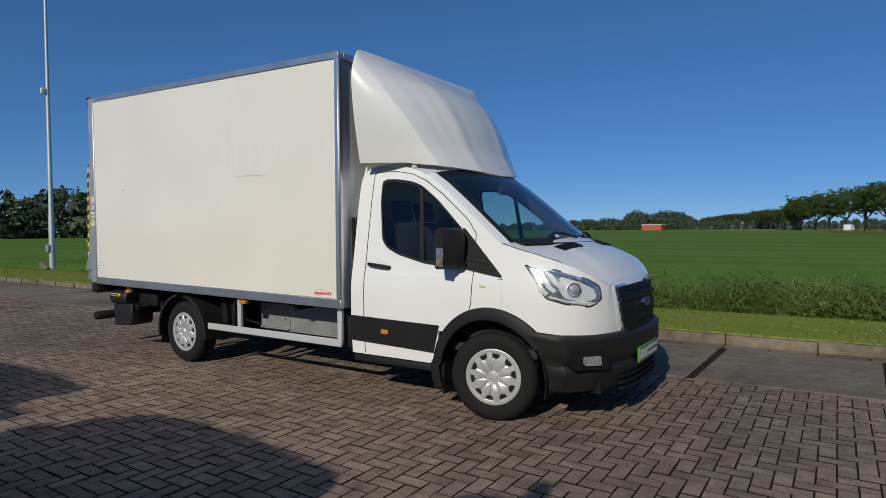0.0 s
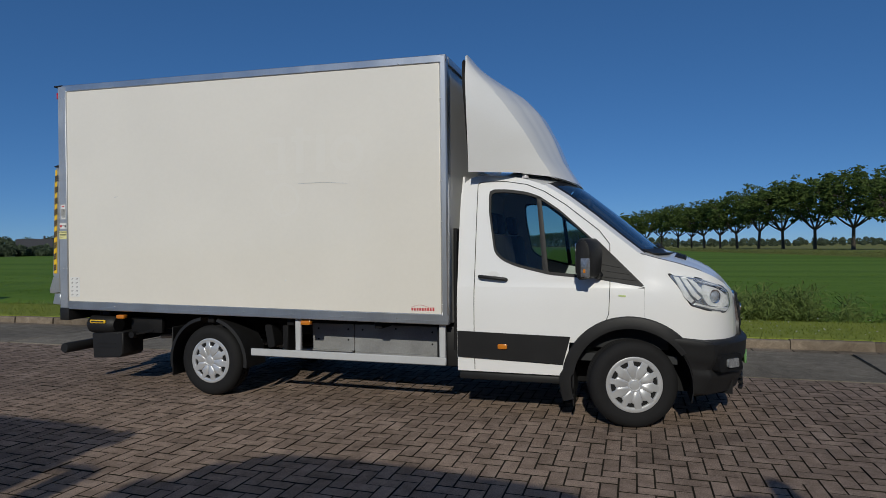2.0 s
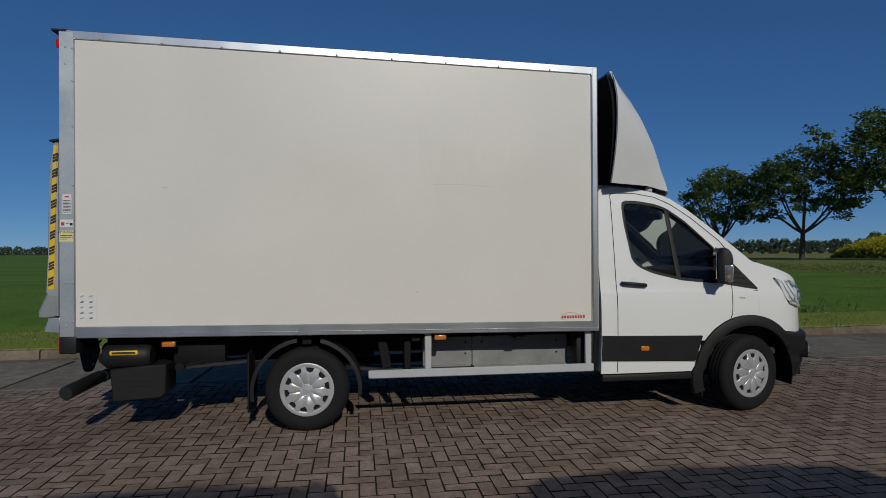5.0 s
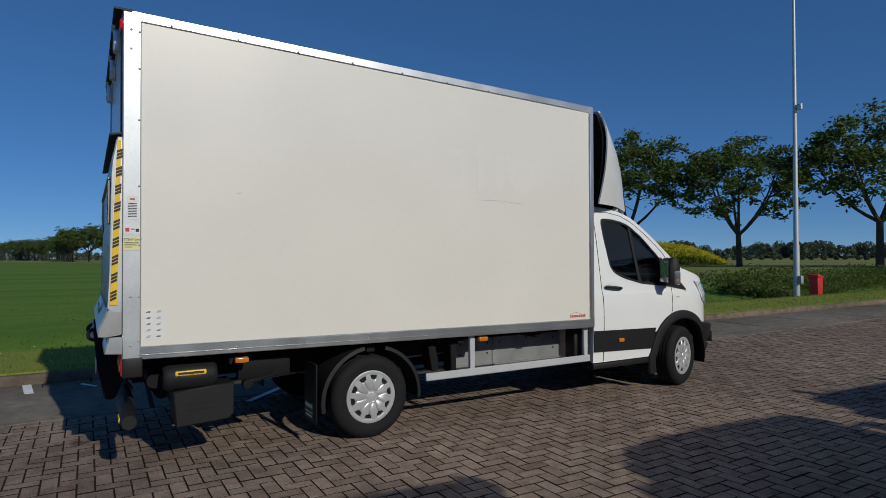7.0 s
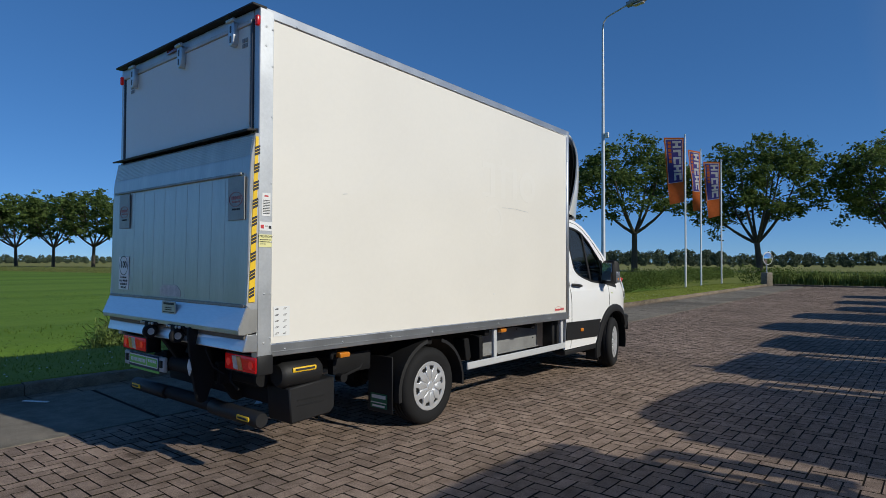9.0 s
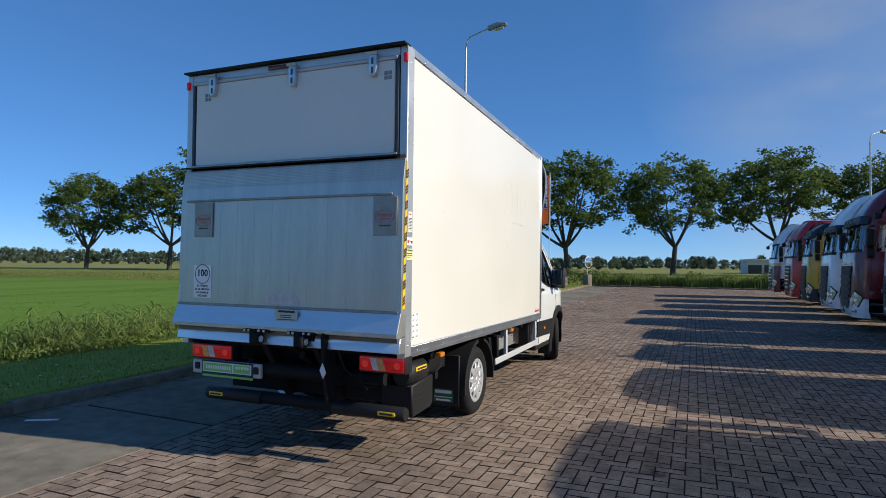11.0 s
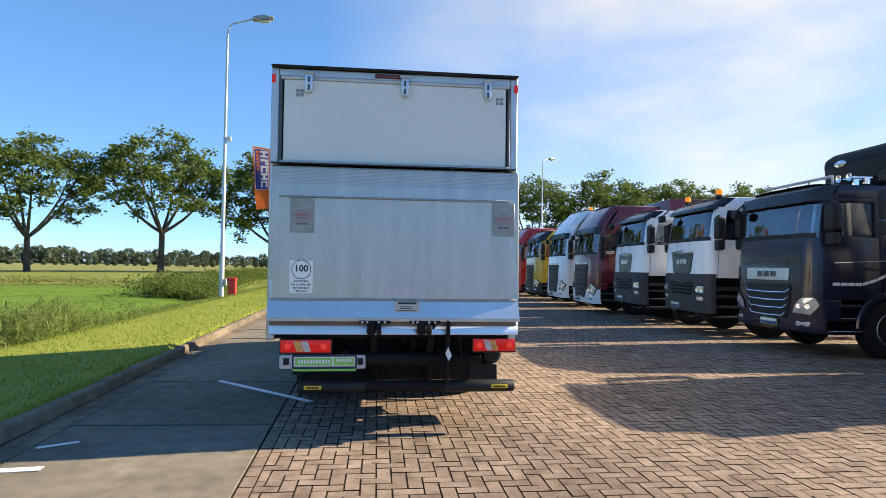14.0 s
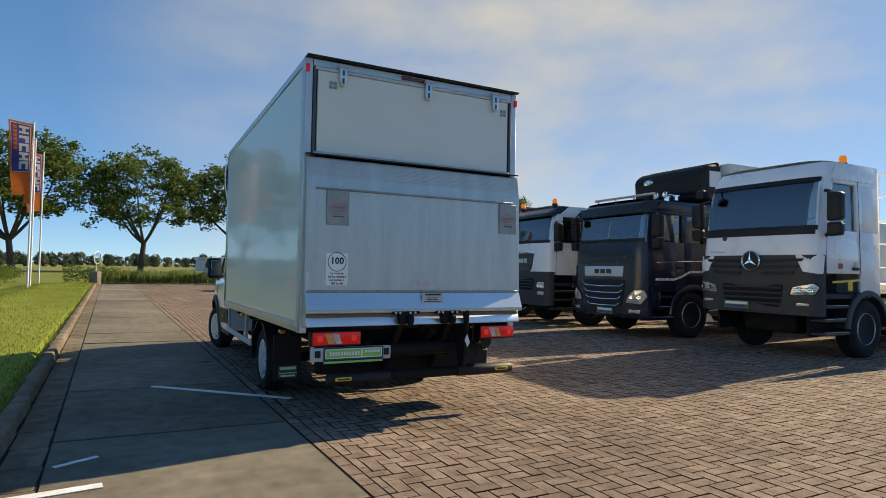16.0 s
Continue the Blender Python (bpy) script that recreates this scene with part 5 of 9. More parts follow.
    for y0, y1 in ((-1.09, -0.46), (0.24, 0.82)):
        bm = B()
        tube(bm, [(-1.80, y0, 0.405), (-1.80, y0 + 0.012, 0.405), (-1.80, y1 - 0.012, 0.405), (-1.80, y1, 0.405)], [0.046, 0.054, 0.054, 0.046], 20)
        part("bar", bm, M_BLACK, beam)
        c = y0 + 0.14 if y0 < 0 else y1 - 0.13
        bm = B()
        box(bm, -1.862, -1.85, c - 0.075, c + 0.075, 0.392, 0.425, 0.008)
        q = part("bar_badge", bm, M_YELLOW, beam)
        bm = B()
        box(bm, -1.864, -1.861, c - 0.055, c + 0.055, 0.402, 0.415)
        part("badge_bar", bm, M_INK, q)
    bm = B()
    tube(bm, [(-1.78, -0.47, 0.405), (-1.78, 0.25, 0.405)], 0.05, 16)
    part("middle_bar", bm, M_CHASSIS, beam)
    # rear lamp units
    for y0, y1, z0 in ((0.53, 0.98, 0.695), (-1.10, -0.70, 0.705)):
        rl = new("rear_lamp")
        rl.parent = van
        tagged(rl, "red rear lamp cluster with amber and clear fields")
        bm = B()
        box(bm, -1.845, -1.72, y0, y1, z0, z0 + 0.135, 0.012)
        part("housing", bm, M_BLACK, rl)
        def field(a, b, m, name, s=0.02):
            ya, yb = y0 + (y1 - y0) * a, y0 + (y1 - y0) * b
            q = B()
            prism(q, [(ya, z0 + 0.022), (yb, z0 + 0.022), (yb + s, z0 + 0.115), (ya + s, z0 + 0.115)], "x", -1.858, -1.84, 0.004, 1)
            part(name, q, m, rl)
        # the cover glass is red all over, with a slanted amber and clear window
        q = B()
        box(q, -1.852, -1.838, y0 + 0.010, y1 - 0.010, z0 + 0.014, z0 + 0.122, 0.006)
        part("red_cover", q, M_RED_LENS, rl)
        out_ = 1 if y0 > 0 else -1
        for a, m, name in ((0.54 if out_ > 0 else 0.40, M_TURN, "turn_lens"), (0.40 if out_ > 0 else 0.54, M_CLEAR, "reverse_lens")):
            field(a, a + 0.135, m, name, 0.03)
        for k in range(4):
            q = B()
            zz = z0 + 0.030 + 0.024 * k
            box(q, -1.8545, -1.850, y0 + 0.018, y1 - 0.018, zz, zz + 0.003, 0.001, 1)
            part("lens_ridge", q, M_RED_LENS, rl)
        for a in (0.16, 0.84):
            q = B()
            lathe(q, [(0.022, -1.852), (0.027, -1.858), (0.012, -1.855), (0.0, -1.860)], "x", 18, (0, y0 + (y1 - y0) * a, z0 + 0.068))
            part("bulb_lens", q, M_BULB_RED, rl)
    # plate holder
    ph = new("plate_holder")
    ph.parent = van
    tagged(ph, "rear plate with green dealer print")
    bm = B()
    box(bm, -1.835, -1.80, 0.24, 0.98, 0.565, 0.685, 0.008, 1)
    part("holder", bm, M_GREY_PAINT, ph)
    bm = B()
    box(bm, -1.842, -1.833, 0.315, 0.87, 0.568, 0.684, 0.006, 1)
    part("frame", bm, M_NAVY_FRAME, ph, "dark blue plate frame")
    bm = B()
    box(bm, -1.8445, -1.840, 0.330, 0.855, 0.588, 0.672, 0.004, 1)
    plate = part("plate", bm, M_PAPER, ph)
    for a, b in ((0.530, 0.845), (0.340, 0.515)):
        bm = B()
        box(bm, -1.8465, -1.8440, a, b, 0.597, 0.663)
        part("green_field", bm, M_GREEN, plate)
    bm = B()
    for k in range(11):
        box(bm, -1.8480, -1.8460, 0.545 + 0.0255 * k, 0.562 + 0.0255 * k, 0.615, 0.645)
    for k in range(5):
        box(bm, -1.8480, -1.8460, 0.355 + 0.029 * k, 0.377 + 0.029 * k, 0.630, 0.652)
    tagged(part("plate_print", bm, M_PAPER, plate), kind="stuff")
    bm = B()
    box(bm, -1.838, -1.830, 0.32, 0.865, 0.545, 0.566, 0.003, 1)
    part("green_strip", bm, M_GREEN, ph)
    for y in (0.285, 0.92):
        bm = B()
        box(bm, -1.845, -1.82, y - 0.025, y + 0.025, 0.60, 0.66, 0.006)
        part("reflector", bm, M_BLACK, ph)


build_lift()


def build_wheel(parent, x, side, steer=0.0, brim=0.0):
    """A tyre with grooves, a dark rim and a silver cover of ten fingers."""
    w = new("wheel")
    w.parent = parent
    w.matrix_local = Matrix.Translation((x, side * 0.91, 0.345)) @ Matrix.Rotation(radians(steer), 4, "Z")
    R, hw = 0.345, 0.108
    prof = [(0.215, -hw + 0.02), (0.225, -hw + 0.004), (0.27, -hw - 0.004), (0.305, -hw), (0.330, -hw + 0.016), (R - 0.004, -hw + 0.034), (R, -hw + 0.05)]
    for g in (-0.04, 0.0, 0.04):
        prof += [(R, g - 0.008), (R - 0.009, g - 0.006), (R - 0.009, g + 0.006), (R, g + 0.008)]
    prof += [(r, -h) for r, h in prof[6::-1]]
    bm = B()
    lathe(bm, prof, "y", 64)
    part("tyre", bm, M_RUBBER, w)
    s = side
    bm = B()
    lathe(bm, [(0.205, s * 0.075), (0.20, s * 0.05), (0.10, s * 0.045), (0.0, s * 0.045)], "y", 40)
    part("rim", bm, M_CHASSIS, w)
    cover = new("wheel_cover")
    cover.parent = w
    bm = B()
    lathe(bm, [(0.178, s * 0.086), (0.184, s * 0.098), (0.204, s * 0.104), (0.218, s * 0.100), (0.224, s * 0.090), (0.214, s * 0.080), (0.178, s * 0.078)], "y", 60, closed=True)
    part("cover_ring", bm, M_SILVER, cover)
    bm = B()
    lathe(bm, [(0.144, s * 0.086), (0.142, s * 0.099), (0.085, s * 0.106), (0.046, s * 0.112), (0.042, s * 0.108), (0.036, s * 0.113), (0.0, s * 0.116)], "y", 40)
    part("cover_hub", bm, M_SILVER, cover, smooth=14)
    for k in range(10):
        bm = B()
        wide = k % 2 == 0
        wi, wo = (0.0405, 0.024) if wide else (0.0395, 0.019)
        f = [(0.052, -wi * 0.38, 0.115), (0.052, wi * 0.38, 0.115), (0.122, wi * 0.93, 0.111), (0.143, wi, 0.107), (0.150, wo * 1.15, 0.105), (0.196, wo * 1.15, 0.100), (0.196, -wo * 1.15, 0.100), (0.150, -wo * 1.15, 0.105), (0.143, -wi, 0.107), (0.122, -wi * 0.93, 0.111)]
        top = [bm.verts.new((r, s * h, t)) for r, t, h in f]
        low = [bm.verts.new((r, s * (h - 0.018), t)) for r, t, h in f]
        bm.faces.new(top)
        bm.faces.new(low[::-1])
        for i in range(len(f)):
            j = (i + 1) % len(f)
            bm.faces.new((top[i], low[i], low[j], top[j]))
        bmesh.ops.recalc_face_normals(bm, faces=bm.faces[:])
        bmesh.ops.bevel(bm, geom=bm.edges[:], offset=0.004, segments=1, affect="EDGES")
        bm.transform(Matrix.Rotation(2 * math.pi * (k + 0.25) / 10, 4, "Y"))
        part("finger", bm, M_SILVER, cover)
    return w


for wx, st in ((0.0, 0.0), (3.954, 14.0)):
    for side in (-1, 1):
        build_wheel(van, wx, side, st)


def build_chassis():
    ch = new("chassis")
    ch.parent = van
    for y in (-0.42, 0.42):
        bm = B()
        box(bm, -1.75, 3.4, y - 0.035, y + 0.035, 0.55, 0.72, 0.01, 1)
        part("frame_rail", bm, M_CHASSIS, ch)
    for x in (-1.1, 0.0, 0.9, 1.8):
        bm = B()
        box(bm, x - 0.04, x + 0.04, -1.0, 1.0, 0.715, 0.785, 0.008, 1)
        part("cross_member", bm, M_CHASSIS, ch)
    bm = B()
    tube(bm, [(0, -0.85, 0.345), (0, 0.85, 0.345)], 0.05, 12)
    lathe(bm, [(0.0, -0.16), (0.12, -0.1), (0.15, 0.0), (0.12, 0.1), (0.0, 0.16)], "y", 16, (0, 0, 0.345))
    part("rear_axle", bm, M_CHASSIS, ch)
    bm = B()
    tube(bm, [(3.954, -0.8, 0.345), (3.954, 0.8, 0.345)], 0.05, 12)
    box(bm, 3.1, 4.5, -0.55, 0.55, 0.24, 0.5, 0.03)
    part("engine_tray", bm, M_CHASSIS, ch)
    bm = B()
    tube(bm, [(0.15, 0, 0.38), (3.2, 0, 0.48)], 0.045, 12)
    part("drive_shaft", bm, M_CHASSIS, ch)
    bm = B()
    tube(bm, [(3.0, -0.3, 0.36), (2.0, -0.3, 0.34), (0.6, -0.28, 0.36), (-0.4, -0.3, 0.5), (-1.2, -0.35, 0.45)], 0.03, 10)
    part("exhaust", bm, M_ALU_DULL, ch)
    for side in (-1, 1):
        y = side * 0.98
        bm = B()
        tube(bm, [(-0.55, side * 0.42, 0.53), (0.55, side * 0.42, 0.53)], 0.03, 8)
        part("leaf_spring", bm, M_CHASSIS, ch)
        # rear mudguard in two arcs with a flap
        for a0, a1 in ((100, 190), (-6, 75)):
            bm = B()
            prev = None
            for k in range(11):
                a = math.radians(a0 + (a1 - a0) * k / 10)
                r = 0.435
                colm = [bm.verts.new((r * math.cos(a) * 1.03 + o, side * yy, 0.345 + r * math.sin(a))) for yy, o in ((0.74, 0), (1.03, 0), (1.05, 0.0))] + [bm.verts.new(((r - 0.03) * math.cos(a) * 1.03, side * 1.055, 0.345 + (r - 0.03) * math.sin(a)))]
                if prev:
                    for i in range(3):
                        bm.faces.new((prev[i], colm[i], colm[i + 1], prev[i + 1]))
                prev = colm
            thicken(bm, 0.008)
            part("mudguard", bm, M_BLACK, ch)
        bm = B()
        box(bm, -0.475, -0.46, *sorted((side * 0.70, side * 1.0)), 0.17, 0.66, 0.006, 1)
        flap = part("mud_flap", bm, M_BLACK, ch)
        bm = B()
        box(bm, -0.480, -0.4745, *sorted((side * 0.74, side * 0.94)), 0.205, 0.33)
        q = part("flap_print", bm, M_DARK_GREEN, flap)
        bm = B()
        for a, b, z0, z1 in ((0.755, 0.925, 0.288, 0.318), (0.745, 0.935, 0.248, 0.256), (0.765, 0.915, 0.215, 0.232)):
            box(bm, -0.482, -0.4795, *sorted((side * a, side * b)), z0, z1)
        tagged(part("print_bars", bm, M_PAPER, q), kind="stuff")
        # side guard
        guard = new("side_guard")
        guard.parent = van
        tagged(guard, "grey painted steel side guard rail")
        bm = B()
        box(bm, 0.50, 2.45, *sorted((side * 1.035, side * 1.06)), 0.425, 0.495, 0.008, 1)
        part("rail", bm, M_GREY_PAINT, guard)
        for x in (1.0, 2.41):
            bm = B()
            box(bm, x - 0.028, x + 0.028, *sorted((side * 1.0, side * 1.036)), 0.44, 0.79, 0.006, 1)
            part("post", bm, M_GREY_PAINT, guard)
        for x0, x1, z0 in ((0.98, 1.43, 0.450), (1.435, 2.32, 0.440)):
            bm = B()
            prism(bm, rounded([(x0, z0), (x1, z0), (x1, 0.712), (x0, 0.712)], 0.012, 2), "y", *sorted((side * 0.72, side * 0.735)), 0.004, 1)
            box(bm, x0 + 0.01, x1 - 0.01, *sorted((side * 0.72, side * 0.76)), z0 - 0.004, z0 + 0.012, 0.003, 1)
            part("inner_panel", bm, M_UNDER_SHEET, guard, "grey folded sheet panel under the box")
        for x, z in ((1.05, 0.66), (1.05, 0.56), (1.37, 0.66), (1.37, 0.56), (1.52, 0.66), (1.86, 0.68), (2.22, 0.66), (2.22, 0.55)):
            bm = B()
            lathe(bm, [(0.0, 0.0), (0.009, 0.0), (0.009, -side * 0.004)], "y", 8, (x, side * 0.740, z))
            part("bolt", bm, M_CHASSIS, guard)
        bm = B()
        prism(bm, rounded([(0.58, 0.71), (0.66, 0.71), (0.70, 0.50), (0.62, 0.48)], 0.02, 2), "y", *sorted((side * 0.80, side * 0.95)), 0.006, 1)
        box(bm, 0.80, 0.86, *sorted((side * 0.84, side * 0.98)), 0.46, 0.712, 0.008, 1)
        part("bracket", bm, M_CHASSIS, guard)
        for x in (-1.06, 1.10):
            bm = B()
            box(bm, x - 0.05, x + 0.05, *sorted((side * 1.02, side * 1.075)), 0.735, 0.775, 0.01)
            part("side_marker", bm, M_AMBER, van, "amber side marker under the box")
    # gap between cab and box: bellows of hoses
    bm = B()
    for k, y in enumerate((-0.94, -0.88)):
        tube(bm, [(2.50, y, 0.55), (2.515, y - 0.02, 0.8), (2.50, y + 0.02, 1.1), (2.51, y, 1.6)], 0.018, 8)
    part("hose", bm, M_RUBBER, ch)
    # hydraulic unit and battery box in front of the beam
    for side in (-1,):
        unit = new("hydraulic_unit")
        unit.parent = van
        tagged(unit, "black hydraulic power pack with yellow badge")
        bm = B()
        tube(bm, [(-1.58, side * 0.93, 0.655), (-1.55, side * 0.93, 0.655), (-1.25, side * 0.93, 0.655), (-1.22, side * 0.93, 0.655)], [0.075, 0.098, 0.098, 0.075], 20)
        part("tank", bm, M_BLACK, unit)
        bm = B()
        box(bm, -1.51, -1.30, side * 1.02, side * 1.034, 0.675, 0.71, 0.01)
        q = part("badge", bm, M_YELLOW, unit)
        bm = B()
        box(bm, -1.49, -1.32, side * 1.0335, side * 1.036, 0.685, 0.70)
        part("badge_bar", bm, M_INK, q)
        bm = B()
        prism(bm, [(-1.52, 0.56), (-1.10, 0.59), (-1.10, 0.36), (-1.14, 0.32), (-1.50, 0.30)], "y", side * 1.0, side * 0.72, 0.01, 1)
        part("battery_box", bm, M_BLACK, unit)
        bm = B()
        box(bm, -1.45, -1.2, side * 0.998, side * 1.004, 0.42, 0.425)
        box(bm, -1.45, -1.2, side * 0.998, side * 1.004, 0.46, 0.465)
        part("box_ribs", bm, M_BLACK, unit)
    bm = B()
    tube(bm, [(-1.0, -0.92, 0.56), (-1.0, -0.99, 0.56)], 0.035, 12)
    tube(bm, [(-1.0, -0.95, 0.56), (-0.78, -0.93, 0.60), (-0.7, -0.9, 0.70)], 0.012, 6)
    box(bm, -1.06, -0.66, -0.93, -0.86, 0.58, 0.74, 0.01)
    part("valve_block", bm, M_CHASSIS, ch)
    bm = B()
    box(bm, 2.33, 2.52, -0.95, -0.80, 0.40, 0.75, 0.02)
    part("filler_box", bm, M_BLACK, ch)


build_chassis()


def build_stickers():
    """Printed labels on the near flank of the box."""
    y = -BW - 0.0085
    def sheet(name, x0, x1, z0, z1, m, label, yy=y, t=0.002):
        bm = B()
        box(bm, x0, x1, yy - t, yy + 0.001, z0, z1)
        return part(name, bm, m, van, label)
    def rows(parent, m, spec, yy):
        bm = B()
        for x0, x1, z0, z1 in spec:
            box(bm, x0, x1, yy - 0.0035, yy - 0.0015, z0, z1)
        tagged(part("print_bars", bm, m, parent), kind="stuff")
    x0 = BOX_X0
    s = sheet("white_label", x0 + 0.028, x0 + 0.092, 1.775, 1.93, M_PAPER, "white printed notice on the rear post")
    rows(s, M_INK, [(x0 + 0.034, x0 + 0.086, 1.79 + 0.011 * k, 1.794 + 0.011 * k) for k in range(9)], y)
    rows(s, M_RED_INK, [(x0 + 0.045, x0 + 0.075, 1.905, 1.915)], y)
    s = sheet("dealer_label", x0 + 0.01, x0 + 0.105, 1.675, 1.735, M_PAPER, "small white label with a red mark")
    rows(s, M_RED_INK, [(x0 + 0.018, x0 + 0.042, 1.69, 1.715)], y)
    rows(s, M_INK, [(x0 + 0.08, x0 + 0.10, 1.69, 1.71), (x0 + 0.05, x0 + 0.075, 1.705, 1.71)], y)
    s = sheet("warning_label", x0 + 0.005, x0 + 0.105, 1.565, 1.65, M_PALE_YELLOW, "pale yellow warning label reading attention")
    letters("warning_word", "ATTENTION !", 0.0195, M_INK, s, Matrix(((1, 0, 0, x0 + 0.055), (0, 0, -1, y - 0.003), (0, 1, 0, 1.636), (0, 0, 0, 1))))
    rows(s, M_INK, [(x0 + 0.012, x0 + 0.098, 1.612, 1.617), (x0 + 0.012, x0 + 0.09, 1.598, 1.603), (x0 + 0.012, x0 + 0.06, 1.584, 1.588)], y)
    yp = -BW + 0.004
    s = sheet("load_chart", x0 + 0.135, x0 + 0.265, 0.955, 1.16, M_PAPER, "white load chart with small drawings", yp)
    rows(s, M_INK, [(x0 + 0.145 + 0.065 * i, x0 + 0.17 + 0.065 * i, 0.97 + 0.042 * k, 0.974 + 0.042 * k) for i in range(2) for k in range(5)] + [(x0 + 0.155 + 0.065 * i, x0 + 0.175 + 0.065 * i, 0.978 + 0.042 * k, 0.981 + 0.042 * k) for i in range(2) for k in range(5)], yp)
    s = sheet("maker_mark", 2.14, 2.37, 0.885, 0.95, M_PANEL, "cream field with the box maker's red mark", yp, 0.001)
    rows(s, M_RED_INK, [(2.15 + 0.024 * k, 2.166 + 0.024 * k, 0.895, 0.918) for k in range(9)], yp)
    bm = B()
    tube(bm, [(2.15 + 0.21 * k / 12, yp - 0.002, 0.922 + 0.022 * math.sin(math.pi * min(1, k / 9))) for k in range(13)], 0.0015, 4)
    part("mark_arc", bm, M_RED_INK, s)
    # faint glossy ghost of a removed sign
    ghost = sheet("ghost_mark", 1.03, 1.11, 2.13, 2.42, M_GHOST, "faint trace of removed lettering on the panel", yp, 0.0006)
    for xa, xb, za, zb in ((1.03, 1.11, 2.475, 2.55), (0.98, 1.18, 2.42, 2.475), (1.24, 1.33, 2.13, 2.47), (0.84, 0.92, 2.13, 2.42), (0.70, 0.92, 2.42, 2.475), (0.70, 0.84, 2.13, 2.17)):
        bm = B()
        box(bm, xa, xb, yp - 0.0006, yp + 0.0004, za, zb)
        part("ghost_stroke", bm, M_GHOST, ghost)
    for x, z, r0, r1 in ((0.90, 1.89, 0.130, 0.158), (1.545, 2.29, 0.095, 0.165)):
        bm = B()
        lathe(bm, [(r0, 0.0), (r1, 0.0), (r1, -0.0006), (r0, -0.0006)], "y", 32, (x, yp, z), closed=True)
        part("ghost_ring", bm, M_GHOST, ghost)
    bm = B()
    lathe(bm, [(0.010, 0.0), (0.008, -0.002), (0.0, -0.003)], "y", 12, (0.905, yp, 1.145))
    part("paint_chip", bm, M_PAPER, ghost)
    # old scuff lines on the panel
    bm = B()
    tube(bm, [(1.05, yp - 0.0005, 2.035), (1.3, yp - 0.0005, 2.037), (1.55, yp - 0.0005, 2.018)], 0.0018, 4)
    tube(bm, [(-1.10, yp - 0.0005, 1.985), (-1.06, yp - 0.0005, 1.99)], 0.003, 4)
    part("scuff", bm, M_ALU_DULL, van)


build_stickers()


# ---- the row of parked lorries, noses towards the van ----
def paint(name, c):
    return mat(name, c, 0.28, var=0.05, scale=2, coat=0.5, rvar=0.05)


T_WHITE = paint("lorry_white", (0.86, 0.86, 0.855))
T_NAVY = mat("lorry_navy", (0.016, 0.018, 0.034), 0.20, var=0.05, scale=2, spec=0.5, rvar=0.04)
T_MAROON = paint("lorry_maroon", (0.16, 0.016, 0.022))
T_RED = paint("lorry_red", (0.52, 0.024, 0.022))
T_YELLOW = paint("lorry_yellow", (0.62, 0.36, 0.02))
T_GREY = mat("grey_bumper_plastic", (0.030, 0.031, 0.034), 0.55, var=0.15, fine=120, bump=0.1)
T_VISOR = mat("smoked_visor", (0.020, 0.021, 0.023), 0.25, var=0.1, spec=0.45)
T_GLASS = pane_mat("lorry_glass", (0.88, 0.94, 0.94), 2.35)
T_LINING = mat("grey_cab_lining", (0.66, 0.66, 0.64), 0.9, var=0.15)
M_TRUCK_LENS = mat("truck_lamp_lens", (0.55, 0.57, 0.60), 0.10, metal=0.5, var=0.25, scale=25, coat=1.0)
T_BODY = mat("light_grey_body", (0.55, 0.56, 0.56), 0.5, var=0.08)
T_ORANGE = glow_mat("orange_beacon", (1.0, 0.30, 0.02), 0.25, (0.9, 0.22, 0.01))


def truck_wheel(parent, x, y, side, m_rim):
    w = new("wheel")
    w.parent = parent
    w.matrix_local = Matrix.Translation((x, y, 0.50))
    bm = B()
    R, h = 0.50, 0.15
    lathe(bm, [(0.28, -h + 0.02), (0.33, -h - 0.006), (0.44, -h), (0.485, -h + 0.03), (R, -h + 0.05), (R, -0.05), (R - 0.012, -0.045), (R - 0.012, -0.03), (R, -0.025), (R, 0.025), (R - 0.012, 0.03), (R - 0.012, 0.045), (R, 0.05), (R, h - 0.05), (0.485, h - 0.03), (0.44, h), (0.33, h + 0.006), (0.28, h - 0.02)], "x", 48)
    part("tyre", bm, M_RUBBER, w)
    bm = B()
    s = side
    lathe(bm, [(0.285, s * 0.12), (0.27, s * 0.145), (0.26, s * 0.12), (0.24, s * 0.06), (0.15, s * 0.05), (0.14, s * 0.11), (0.06, s * 0.125), (0.0, s * 0.125)], "x", 36)
    part("rim", bm, m_rim, w)
    for k in range(10):
        a = 2 * math.pi * k / 10
        bm = B()
        lathe(bm, [(0.018, s * 0.05), (0.018, s * 0.085), (0.0, s * 0.09)], "x", 6, (0, 0.195 * math.cos(a), 0.195 * math.sin(a)))
        part("wheel_nut", bm, M_ALU_DULL, w)
    return w


